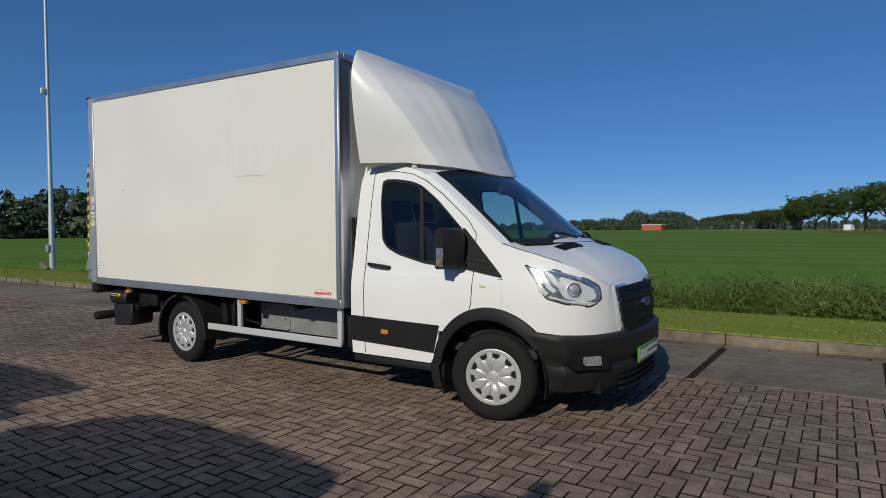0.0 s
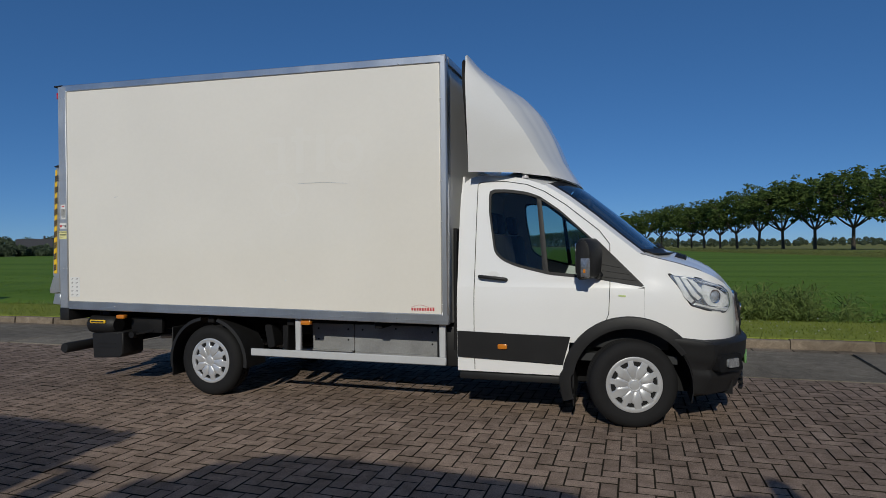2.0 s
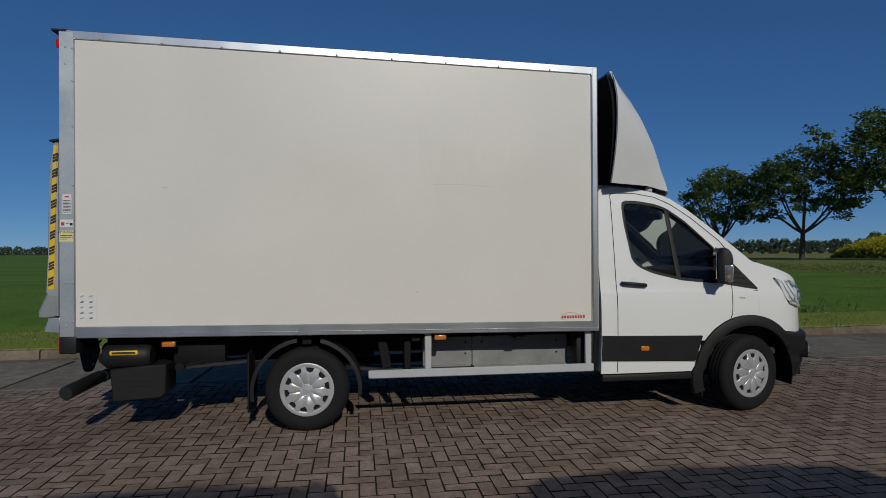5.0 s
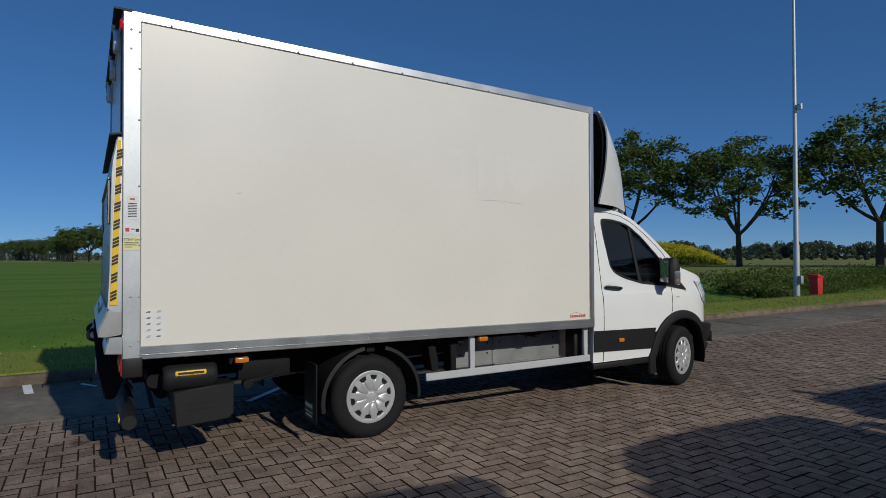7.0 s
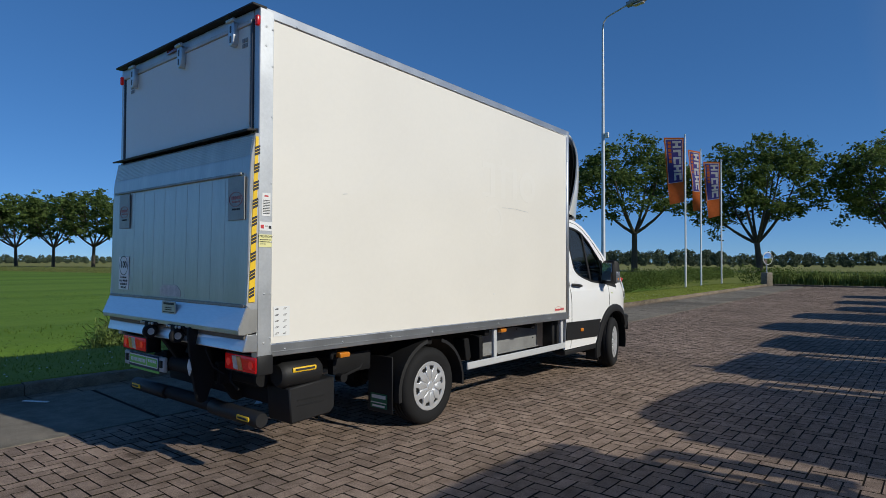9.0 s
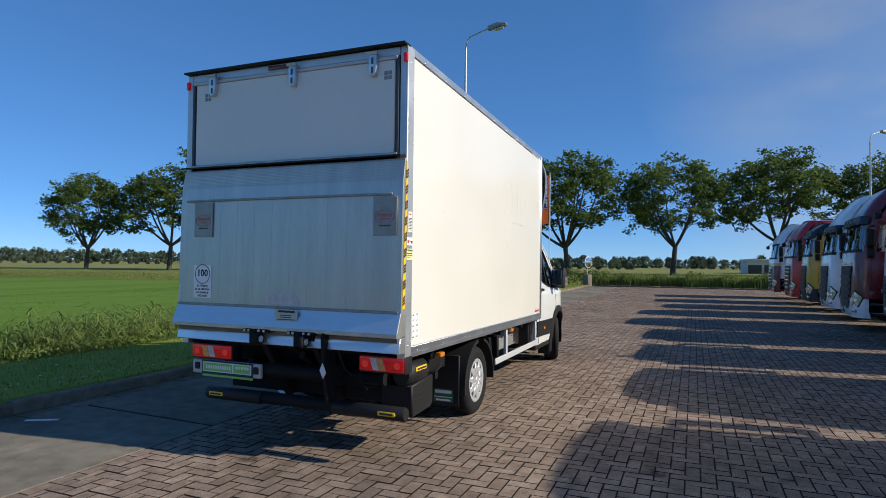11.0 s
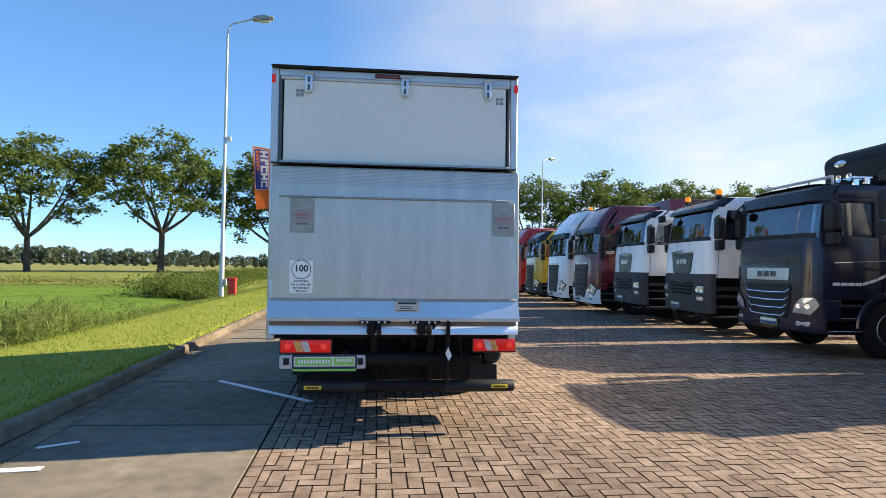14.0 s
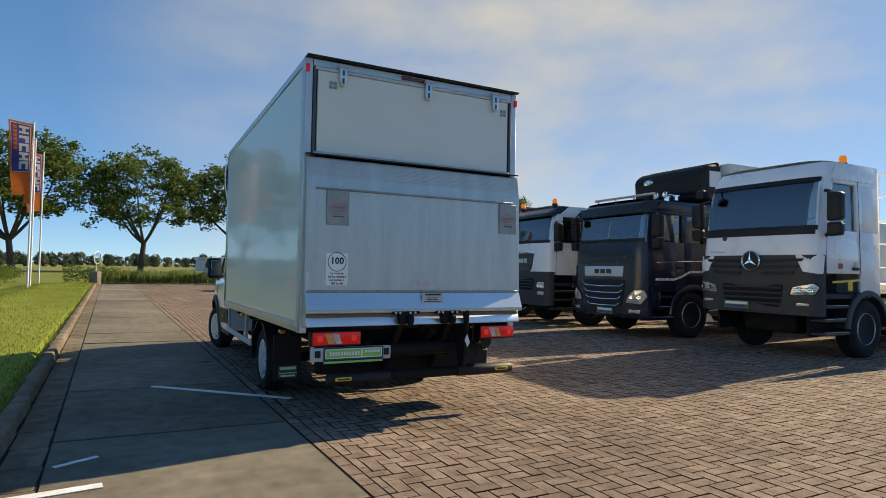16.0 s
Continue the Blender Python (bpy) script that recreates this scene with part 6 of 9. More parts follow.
LEAN = [(0.3, 0.06), (0.5, 0.01), (1.15, 0.0), (1.85, 0.02), (2.65, 0.13), (2.88, 0.20), (3.0, 0.38), (3.12, 0.52)]
LEAN_TALL = [(0.3, 0.06), (0.5, 0.01), (1.15, 0.0), (1.85, 0.02), (2.65, 0.13), (2.95, 0.19), (3.15, 0.28), (3.31, 0.46)]
LEAN_HIGH = [(0.3, 0.05), (0.5, 0.0), (1.15, 0.0), (1.85, 0.03), (2.65, 0.15), (2.85, 0.20), (3.2, 0.42), (3.75, 0.95)]
MAKES = {
    "panel": dict(belt=2.13, sill=1.37, top=2.86, low=0.52, corner=0.22, up=0.24),
    "slats": dict(belt=2.06, sill=0.64, top=2.72, low=0.43, corner=0.26, up=0.0),
    "star": dict(belt=2.16, sill=1.74, top=3.02, low=0.74, corner=0.20, up=0.24),
    "bars": dict(belt=1.94, sill=0.80, top=2.66, low=0.34, corner=0.26, up=0.0),
    "chrome": dict(belt=1.94, sill=0.62, top=2.66, low=0.34, corner=0.26, up=0.0),
}


def lorry(cx, label, m_cab, m_low, roof=2.95, length=2.1, high=False, grille="panel", body=None, beacons=(), fine=True, cy=-7.1, reefer=False, m_visor=None, m_upper=None, two_windows=False, yaw=0.0, W=1.245, split=None):
    """A cab-over lorry: its front is at y = 0 of its own frame and looks along +y."""
    t = thing("lorry", label, "lorry", pose(cx, cy, 0, 0, 0, yaw), "row of parked lorries")
    k = MAKES[grille]
    kx = W / 1.225
    stripe = split
    belt, sill, top, low, R, up = k["belt"], split or k["sill"], k["top"], k["low"], k["corner"], k["up"]
    lean = LEAN_HIGH if high else LEAN_TALL if grille == "star" else LEAN
    cab = new("cab")
    cab.parent = t
    mu = m_upper or m_cab

    def wide(z):
        return W - 0.03 * max(0.0, z - 1.5) - (0.10 * max(0.0, z - 2.7) if high else 0.0)

    def front(x, z, out=0.0):
        """The bowed front with its rounded corners."""
        w = wide(z)
        a = w - R
        c = R - math.sqrt(max(0.0, R * R - max(0.0, min(abs(x), w) - a) ** 2))
        return Vector((x, out - lerp(lean, z) - 0.05 * (x / w) ** 2 - c, z)) + Vector((math.copysign(out * (1 if abs(x) > a else 0), x), 0, 0))

    def edge_y(z):
        return -lerp(lean, z) - 0.05 - R

    def face(name, z0, z1, m, out=0.0, span=1.0, lab="", nv=6, depth=0.03):
        bm = B()
        def at(u, v):
            z = z0 + (z1 - z0) * v
            s = 2 * u - 1
            return front(math.copysign(1 - (1 - abs(s)) ** 1.7, s) * wide(z) * span, z, out)
        surf(bm, at, 30, nv)
        bmesh.ops.recalc_face_normals(bm, faces=bm.faces[:])
        bm.normal_update()
        if sum(f.normal.y * f.calc_area() for f in bm.faces) < 0:
            bmesh.ops.reverse_faces(bm, faces=bm.faces[:])
        shell(bm, depth)
        return part(name, bm, m, cab, lab)

    def on_front(name, pts, m, parent, out=0.01, depth=0.02, lab="", n=4):
        return slab_patch(name, [(x * kx, z) for x, z in pts], lambda x, z: front(x, z, out), depth, m, parent, lab, n=n, ref=Vector((0, 1, 0)))

    def fitted(name, pts, m, parent, out=0.01, depth=0.02, lab="", n=4):
        return on_front(name, [(x, z + up) for x, z in pts], m, parent, out, depth, lab, n)

    def mirrored(pts, s):
        return [(s * x, z) for x, z in pts]

    # front skin from the bumper to the roof
    face("bumper", low, sill, m_low, 0.015, nv=8)
    face("front_panel", sill, belt, m_cab)
    if stripe:
        face("yellow_stripe", sill - 0.02, sill + 0.12, T_YELLOW, 0.018, nv=2)
    face("header", top, roof - 0.05, mu if high else m_visor or mu, 0.0, nv=6)
    g = face("windscreen", belt, top, T_GLASS, -0.012, 0.955, "large windscreen reflecting the sky", depth=0.006)
    g.visible_shadow = False
    for s in (-1, 1):
        bm = B()
        def at(u, v):
            z = belt + (top - belt) * v
            x = wide(z) * (0.93 + 0.07 * u) if u < 0.999 else wide(z)
            return front(s * x, z)
        surf(bm, at, 8, 8)
        thicken(bm, 0.05)
        part("front_pillar", bm, m_cab, cab)
    # border of the glass
    for z0, z1 in ((belt - 0.01, belt + 0.07), (top - 0.06, top + 0.02)):
        face("screen_border", z0, z1, M_BLACK, 0.004, 0.95, nv=2, depth=0.01)
    # sides: door with its window, quarter panel behind
    door_end = -1.28
    for s in (-1, 1):
        xs = sorted((s * (W - 0.045), s * W))
        def side(name, pts, m, bev=0.008, dx=0.0):
            bm = B()
            prism(bm, pts, "x", xs[0] + dx, xs[1] + dx, bev, 2)
            for v in bm.verts:
                v.co.x -= s * (W - wide(v.co.z))
            return part(name, bm, m, cab)
        lo = {"star": 1.44, "panel": 1.30}.get(grille, 1.0)
        if sill < 0.98:
            side("corner_panel", [(edge_y(sill) + 0.01, sill), (edge_y(sill) - 0.25, sill), (edge_y(lo) - 0.25, lo), (edge_y(lo) + 0.01, lo)], m_cab)
        side("door", [(edge_y(lo) + 0.01, lo), (door_end, lo), (door_end, belt), (edge_y(belt) + 0.01, belt)], m_cab)
        side("door_pillar", [(edge_y(belt) + 0.01, belt), (edge_y(belt) - 0.10, belt), (edge_y(top) - 0.09, top), (edge_y(top) + 0.01, top)], m_cab)
        side("door_header", [(edge_y(top) + 0.01, top), (edge_y(top - 0.07) - 0.08, top - 0.07), (-length, top - 0.07), (-length, top)], m_cab)
        rear0 = -1.85 if two_windows else door_end + 0.06
        side("door_post", [(door_end + 0.07, belt), (door_end - 0.10, belt), (door_end - 0.10, top - 0.06), (door_end + 0.07, top - 0.06)], m_cab)
        side("quarter_panel", [(rear0, belt), (-length, belt), (-length, top), (rear0, top)], m_cab, dx=-s * 0.002)
        side("quarter_low", [(door_end - 0.012, 1.06), (-length, 1.06), (-length, belt), (door_end - 0.012, belt)], m_cab)
        side("roof_side", [(edge_y(top) + 0.01, top), (-length, top), (-length, roof - 0.05), (edge_y(roof - 0.05) + 0.01, roof - 0.05)], mu)
        bm = B()
        prism(bm, [(edge_y(belt) - 0.08, belt - 0.02), (-1.9 if two_windows else door_end, belt - 0.02), (-1.9 if two_windows else door_end, top - 0.05), (edge_y(top) - 0.06, top - 0.05)], "x", *sorted((s * (W - 0.045), s * (W - 0.051))))
        for v in bm.verts:
            v.co.x -= s * (W - wide(v.co.z))
        g = part("side_window", bm, T_GLASS, cab)
        g.visible_shadow = False
        for pts in ([(edge_y(lo) - 0.02, lo), (edge_y(belt) - 0.02, belt)], [(door_end, lo), (door_end, belt), (door_end, top)]):
            bm = B()
            tube(bm, [(s * (wide(z) + 0.001), y, z) for y, z in pts], 0.005, 4)
            part("door_gap", bm, M_SEAM, cab)
        bm = B()
        box(bm, *sorted((s * W, s * (W + 0.028))), door_end + 0.07, door_end + 0.27, 1.50, 1.55, 0.012)
        part("door_handle", bm, M_BLACK, cab)
        # steps in a dark recess, mudguard
        bm = B()
        box(bm, *sorted((s * (W - 0.30), s * (W - 0.26))), -1.02, edge_y(0.6) + 0.02, 0.38, lo)
        part("step_back", bm, M_CHASSIS, cab)
        for q in range(3):
            bm = B()
            z = 0.42 + 0.22 * q
            box(bm, *sorted((s * (W - 0.26), s * (W - 0.012 * q))), -0.98, edge_y(0.6) + 0.0, z, z + 0.05, 0.012, 1)
            part("step", bm, T_GREY if grille != "slats" else m_cab, cab)
            bm = B()
            box(bm, *sorted((s * (W - 0.05), s * (W - 0.010 * q + 0.004))), -0.95, edge_y(0.6) - 0.05, z + 0.048, z + 0.056, 0.002, 1)
            part("step_tread", bm, M_ALU_DULL, cab)
        bm = B()
        prev = None
        for q in range(15):
            a = math.radians(2 + 176 * q / 14)
            out_r = 0.66
            colm = [bm.verts.new((s * xx, -1.52 + r * math.cos(a), 0.50 + r * math.sin(a))) for xx, r in ((W - 0.42, 0.60), (W - 0.01, 0.60), (W + 0.015, 0.57), (W + 0.020, 0.60), (W + 0.008, out_r), (W - 0.02, out_r + 0.02))]
            if prev:
                for i in range(5):
                    bm.faces.new((prev[i], colm[i], colm[i + 1], prev[i + 1]))
            prev = colm
        thicken(bm, 0.01)
        part("mudguard", bm, T_GREY if grille != "slats" else m_cab, cab)
        # mirrors: tall pair on the door, wide one over the kerb
        mi = new("mirror")
        mi.parent = cab
        my = edge_y(2.2) + 0.10
        uz = 0.30 if grille == "star" else 0.16 if grille in ("panel", "slats") else 0.06
        bm = B()
        prism(bm, rounded([(s * (W + 0.065), 1.98 + uz), (s * (W + 0.285), 2.00 + uz), (s * (W + 0.295), 2.44 + uz), (s * (W + 0.075), 2.47 + uz)], 0.05, 3), "y", my - 0.09, my + 0.07, 0.03, 2)
        part("upper_housing", bm, M_BLACK, mi)
        bm = B()
        prism(bm, rounded([(s * (W + 0.075), 1.74 + uz), (s * (W + 0.275), 1.75 + uz), (s * (W + 0.285), 1.96 + uz), (s * (W + 0.065), 1.96 + uz)], 0.04, 3), "y", my - 0.09, my + 0.06, 0.03, 2)
        part("lower_housing", bm, M_BLACK, mi)
        for za, zb in ((2.46 + uz, 2.50 + uz), (1.80 + uz, 1.76 + uz)):
            bm = B()
            tube(bm, [(s * (W - 0.03), my - 0.10, zb), (s * (W + 0.105), my, za)], 0.030, 8)
            part("arm", bm, M_BLACK, mi)
    bm = B()
    prism(bm, rounded([(0.90, top - 0.20), (1.08, top - 0.20), (1.08, top - 0.04), (0.90, top - 0.04)], 0.04, 3), "y", edge_y(2.5) + 0.36, edge_y(2.5) + 0.50, 0.03, 2)
    tube(bm, [(0.99, edge_y(2.5) + 0.42, top - 0.05), (0.99, edge_y(2.7) + 0.28, top + 0.12)], 0.018, 6)
    part("kerb_mirror", bm, M_BLACK, cab)
    # roof, floor and back
    bm = B()
    zt = roof - 0.05
    ring = [tuple(front(wide(zt) * math.copysign(1 - (1 - abs(s)) ** 1.7, s), zt)[:2]) for s in [(-1 + 2 * q / 24) for q in range(25)]]
    ring += [(wide(zt), -length), (-wide(zt), -length)]
    cyy = sum(v[1] for v in ring) / len(ring)
    bulge = 0.05
    def dome(x, y):
        q = max(abs(x) / wide(zt), abs(y - cyy) / (abs(-length - cyy) + 0.02))
        return Vector((x, y, zt + bulge * (1 - min(1, q) ** 5)))
    patch(bm, ring, dome, 8)
    bmesh.ops.recalc_face_normals(bm, faces=bm.faces[:])
    part("cab_roof", bm, mu, cab)
    bm = B()
    wz0, wz1 = belt + 0.10, belt + 0.50
    box(bm, -W + 0.05, W - 0.05, -length, -length + 0.05, 1.06, wz0)
    box(bm, -W + 0.05, W - 0.05, -length, -length + 0.05, wz1, roof - 0.06)
    for xa, xb in ((-W + 0.05, -0.78), (-0.30, 0.30), (0.78, W - 0.05)):
        box(bm, xa, xb, -length, -length + 0.05, wz0, wz1)
    part("cab_back", bm, m_cab, cab)
    for xa, xb in ((-0.80, -0.28), (0.28, 0.80)):
        bm = B()
        box(bm, xa, xb, -length + 0.052, -length + 0.057, wz0 - 0.02, wz1 + 0.02)
        part("rear_window", bm, T_GLASS, cab).visible_shadow = False
    bm = B()
    box(bm, -W + 0.06, W - 0.06, -length + 0.05, edge_y(1.5) - 0.02, 1.02, 1.10)
    part("cab_floor", bm, M_DARK, cab)
    # inside
    bm = B()
    prism(bm, [(-0.75, 1.4), (edge_y(1.4) + R - 0.09, 1.4), (edge_y(belt) + R - 0.09, belt - 0.03), (-0.78, belt + 0.03)], "x", -W + R, W - R, 0.02)
    part("dashboard", bm, M_DARK, cab)
    bm = B()
    box(bm, -W + 0.08, W - 0.08, -length + 0.06, -length + 0.09, 1.1, wz0)
    box(bm, -W + 0.08, W - 0.08, -length + 0.06, -length + 0.09, wz1, top + 0.2)
    for xa, xb in ((-W + 0.08, -0.78), (-0.30, 0.30), (0.78, W - 0.08)):
        box(bm, xa, xb, -length + 0.06, -length + 0.09, wz0, wz1)
    part("back_lining", bm, T_LINING, cab)
    for x in (-0.62, 0.62):
        bm = B()
        prism(bm, [(-1.42, 1.5), (-1.20, 1.5), (-1.28, 2.28), (-1.44, 2.28)], "x", x - 0.24, x + 0.24, 0.04)
        prism(bm, [(-1.43, 2.30), (-1.33, 2.30), (-1.36, 2.48), (-1.45, 2.48)], "x", x - 0.14, x + 0.14, 0.03)
        part("seat", bm, M_SEAT, cab)
    if fine:
        bm = B()
        lathe(bm, [(0.21 + 0.016 * math.cos(a), 0.016 * math.sin(a)) for a in (2 * math.pi * q / 6 for q in range(6))], "z", 20, closed=True)
        bm.transform(Matrix.Translation((-0.62, -0.75, belt + 0.14)) @ Matrix.Rotation(radians(-35), 4, "X"))
        part("steering_wheel", bm, M_DARK, cab)
        on_front("paper_card", [(-0.92, belt + 0.12), (-0.70, belt + 0.12), (-0.70, belt + 0.23), (-0.92, belt + 0.23)], M_PAPER, cab, -0.03, 0.002)
    for x in (-0.50, 0.30):
        bm = B()
        tube(bm, [front(x, belt + 0.02, 0.02), front(x + 0.28, belt + 0.07, 0.015), front(x + 0.62, belt + 0.05, 0.015)], 0.013, 5)
        part("wiper", bm, M_BLACK, cab)
    if m_visor:
        face("sun_visor", top - 0.05, top + 0.15, m_visor, 0.075, 0.985, "dark sun visor over the windscreen", depth=0.02)
    # lamps, grille, plate
    LAMPS = {
        "panel": ([(0.80, 0.72), (1.08, 0.72), (1.08, 0.87), (0.80, 0.87)], [(0.82, 0.55), (1.06, 0.55), (1.06, 0.64), (0.82, 0.64)]),
        "slats": ([(0.78, 0.76), (1.12, 0.74), (1.205, 0.90), (1.17, 1.03), (0.98, 1.02), (0.84, 0.90)], [(0.84, 0.54), (1.10, 0.54), (1.12, 0.62), (0.86, 0.62)]),
        "star": ([(0.76, 0.83), (1.13, 0.85), (1.19, 0.97), (1.12, 1.03), (0.80, 0.96)], [(0.86, 0.66), (1.06, 0.66), (1.06, 0.70), (0.86, 0.70)]),
        "bars": ([(0.86, 0.62), (1.14, 0.62), (1.20, 0.84), (1.05, 0.98), (0.90, 0.84)], [(0.90, 0.46), (1.10, 0.46), (1.10, 0.54), (0.90, 0.54)]),
    }
    main, fog = LAMPS.get(grille, LAMPS["bars"])
    for s in (-1, 1):
        hl = new("headlamp")
        hl.parent = cab
        c = (sum(x for x, z in main) / len(main), sum(z for x, z in main) / len(main))
        grown = [(c[0] + (x - c[0]) * 1.10, c[1] + (z - c[1]) * 1.16) for x, z in main]
        fitted("lamp_frame", rounded(mirrored([(min(x, 1.215), z) for x, z in grown], s), 0.02, 2), M_BLACK, hl, 0.020, 0.02)
        fitted("lens", rounded(mirrored(main, s), 0.02, 2), M_TRUCK_LENS, hl, 0.026, 0.012)
        fitted("fog_lamp", rounded(mirrored(fog, s), 0.02, 2), M_TRUCK_LENS, hl, 0.022, 0.012)
        for dx in (-0.07, 0.07):
            bm = B()
            q = front(s * (c[0] + dx) * kx, c[1] + up, 0.026)
            lathe(bm, [(0.045, 0.0), (0.050, 0.008), (0.030, 0.004), (0.0, 0.008)], "y", 16)
            bm.transform(Matrix.Translation(q) @ Matrix.Rotation(-s * radians(25 if c[0] > 0.9 else 8), 4, "Z"))
            part("reflector", bm, M_CHROME, hl)
    gr = new("grille")
    gr.parent = cab
    if grille == "panel":
        fitted("grille_panel", rounded([(-0.60, 1.62), (0.60, 1.62), (0.50, 1.20), (0.42, 1.14), (-0.42, 1.14), (-0.50, 1.20)], 0.05, 3), T_VISOR, gr, 0.016, 0.03)
        fitted("chrome_strip", rounded([(-0.62, 1.61), (-0.60, 1.655), (0, 1.70), (0.60, 1.655), (0.62, 1.61), (0, 1.64)], 0.01, 2), M_CHROME, gr, 0.026, 0.02)
        for q in range(3):
            fitted("emblem", rounded([(-0.27 + 0.19 * q, 1.37), (-0.12 + 0.19 * q, 1.37), (-0.12 + 0.19 * q, 1.48), (-0.27 + 0.19 * q, 1.48)], 0.01, 2), M_ALU, gr, 0.024, 0.008, n=2)
        fitted("intake", rounded([(-0.66, 0.96), (0.66, 0.96), (0.55, 0.66), (-0.55, 0.66)], 0.05, 3), M_CHASSIS, gr, 0.022, 0.02)
        for q in range(3):
            z = 0.72 + 0.08 * q
            fitted("intake_bar", [(-0.56 - 0.03 * q, z), (0.56 + 0.03 * q, z), (0.56 + 0.03 * q, z + 0.03), (-0.56 - 0.03 * q, z + 0.03)], T_GREY, gr, 0.034, 0.01, n=3)
        face("panel_gap", sill - 0.012, sill + 0.012, M_SEAM, 0.010, nv=1, depth=0.02)
    elif grille == "slats":
        fitted("upper_shade", rounded([(-0.98, 1.78), (0.98, 1.78), (0.92, 1.58), (-0.92, 1.58)], 0.04, 3), T_VISOR, gr, 0.006, 0.02)
        fitted("grille_panel", rounded([(-0.72, 1.24), (0.72, 1.24), (0.66, 0.80), (0.52, 0.56), (-0.52, 0.56), (-0.66, 0.80)], 0.06, 3), M_BLACK, gr, 0.014, 0.02)
        for q in range(4):
            z = 0.68 + 0.14 * q
            w = 0.52 + 0.045 * q
            bm = B()
            tube(bm, [front(-w, z + 0.06, 0.02), front(-w * 0.85, z, 0.03), front(0, z - 0.01, 0.035), front(w * 0.85, z, 0.03), front(w, z + 0.06, 0.02)], 0.012, 6)
            part("chrome_slat", bm, M_CHROME, gr)
        fitted("name_panel", rounded([(-0.66, 1.31), (0.66, 1.31), (0.68, 1.53), (-0.68, 1.53)], 0.02, 2), M_ALU, gr, 0.020, 0.03)
        for q in range(3):
            fitted("emblem", rounded([(-0.30 + 0.21 * q, 1.37), (-0.13 + 0.21 * q, 1.37), (-0.13 + 0.21 * q, 1.47), (-0.30 + 0.21 * q, 1.47)], 0.012, 2), T_NAVY, gr, 0.024, 0.006, n=2)
        face("panel_gap", sill - 0.010, sill + 0.010, M_SEAM, 0.010, nv=1, depth=0.02)
        for s in (-1, 1):
            # white reflective tape along the flank, over the arch
            bm = B()
            for (ya, za), (yb, zb) in zip([(-0.42, 1.24), (-0.95, 1.24), (-1.16, 1.30), (-1.42, 1.41), (-2.22, 1.42)], [(-0.95, 1.24), (-1.16, 1.30), (-1.42, 1.41), (-2.22, 1.42)]):
                prism(bm, [(ya, za), (yb, zb), (yb, zb + 0.05), (ya, za + 0.05)], "x", *sorted((s * (W + 0.001), s * (W + 0.005))))
            part("reflective_tape", bm, M_PAPER, cab)
            bm = B()
            for q in range(13):
                ya = -0.55 - 0.13 * q
                za = lerp([(-2.22, 1.42), (-1.42, 1.41), (-1.16, 1.30), (-0.95, 1.24), (-0.42, 1.24)], ya)
                box(bm, *sorted((s * (W + 0.004), s * (W + 0.0065))), ya - 0.012, ya, za, za + 0.052)
            part("tape_gaps", bm, M_INK, cab)
            bm = B()
            tube(bm, [(s * (W + 0.004), y, z) for y, z in ((-0.45, 1.62), (-1.2, 1.66), (-2.2, 1.68))], 0.008, 4)
            part("crease_strip", bm, M_CHROME, cab)
            fitted("corner_vent", rounded(mirrored([(1.00, 1.56), (1.10, 1.56), (1.10, 1.28), (1.02, 1.28)], s), 0.02, 2), T_VISOR, cab, 0.012, 0.02)
    elif grille == "star":
        face("screen_shade", belt - 0.08, belt + 0.01, M_BLACK, 0.006, 0.93, nv=2, depth=0.02)
        fitted("grille_panel", rounded([(-1.10, 1.49), (1.10, 1.49), (1.04, 1.28), (0.70, 1.08), (-0.70, 1.08), (-1.04, 1.28)], 0.04, 3), T_GREY, gr, 0.022, 0.04)
        for q in range(3):
            for s in (-1, 1):
                z = 1.16 + 0.105 * q
                fitted("grille_bar", rounded(mirrored([(0.22, z), (0.80 + 0.08 * q, z + 0.02), (0.84 + 0.08 * q, z + 0.07), (0.22, z + 0.055)], s), 0.012, 2), M_BLACK, gr, 0.046, 0.02, n=2)
        q = front(0, 1.40 + up, 0.05)
        bm = B()
        lathe(bm, [(0.150, 0.0), (0.166, 0.018), (0.182, 0.0), (0.166, -0.016)], "y", 36, q, closed=True)
        part("emblem_ring", bm, M_CHROME, gr)
        bm = B()
        lathe(bm, [(0.15, 0.0), (0.0, 0.003)], "y", 36, q)
        part("emblem_disc", bm, M_BLACK, gr)
        for n_ in range(3):
            a = math.pi / 2 + 2 * math.pi * n_ / 3
            bm = B()
            prism(bm, [(0.024 * math.cos(a + 1.57), 0.024 * math.sin(a + 1.57)), (0.024 * math.cos(a - 1.57), 0.024 * math.sin(a - 1.57)), (0.155 * math.cos(a), 0.155 * math.sin(a))], "y", 0.008, 0.024)
            bm.transform(Matrix.Translation(q))
            part("emblem_arm", bm, M_CHROME, gr)
        fitted("bumper_cut", rounded([(-0.64, 1.00), (0.64, 1.00), (0.56, 0.62), (-0.56, 0.62)], 0.05, 3), M_CHASSIS, gr, 0.020, 0.02)
        fitted("skid_plate", rounded([(-0.66, 0.60), (0.66, 0.60), (0.58, 0.52), (-0.58, 0.52)], 0.03, 3), T_GREY, gr, 0.030, 0.03)
        for q in range(4):
            fitted("step_bar", [(-0.60, 0.66 + 0.09 * q), (0.60, 0.66 + 0.09 * q), (0.60, 0.69 + 0.09 * q), (-0.60, 0.69 + 0.09 * q)], T_GREY, gr, 0.030, 0.01, n=3)
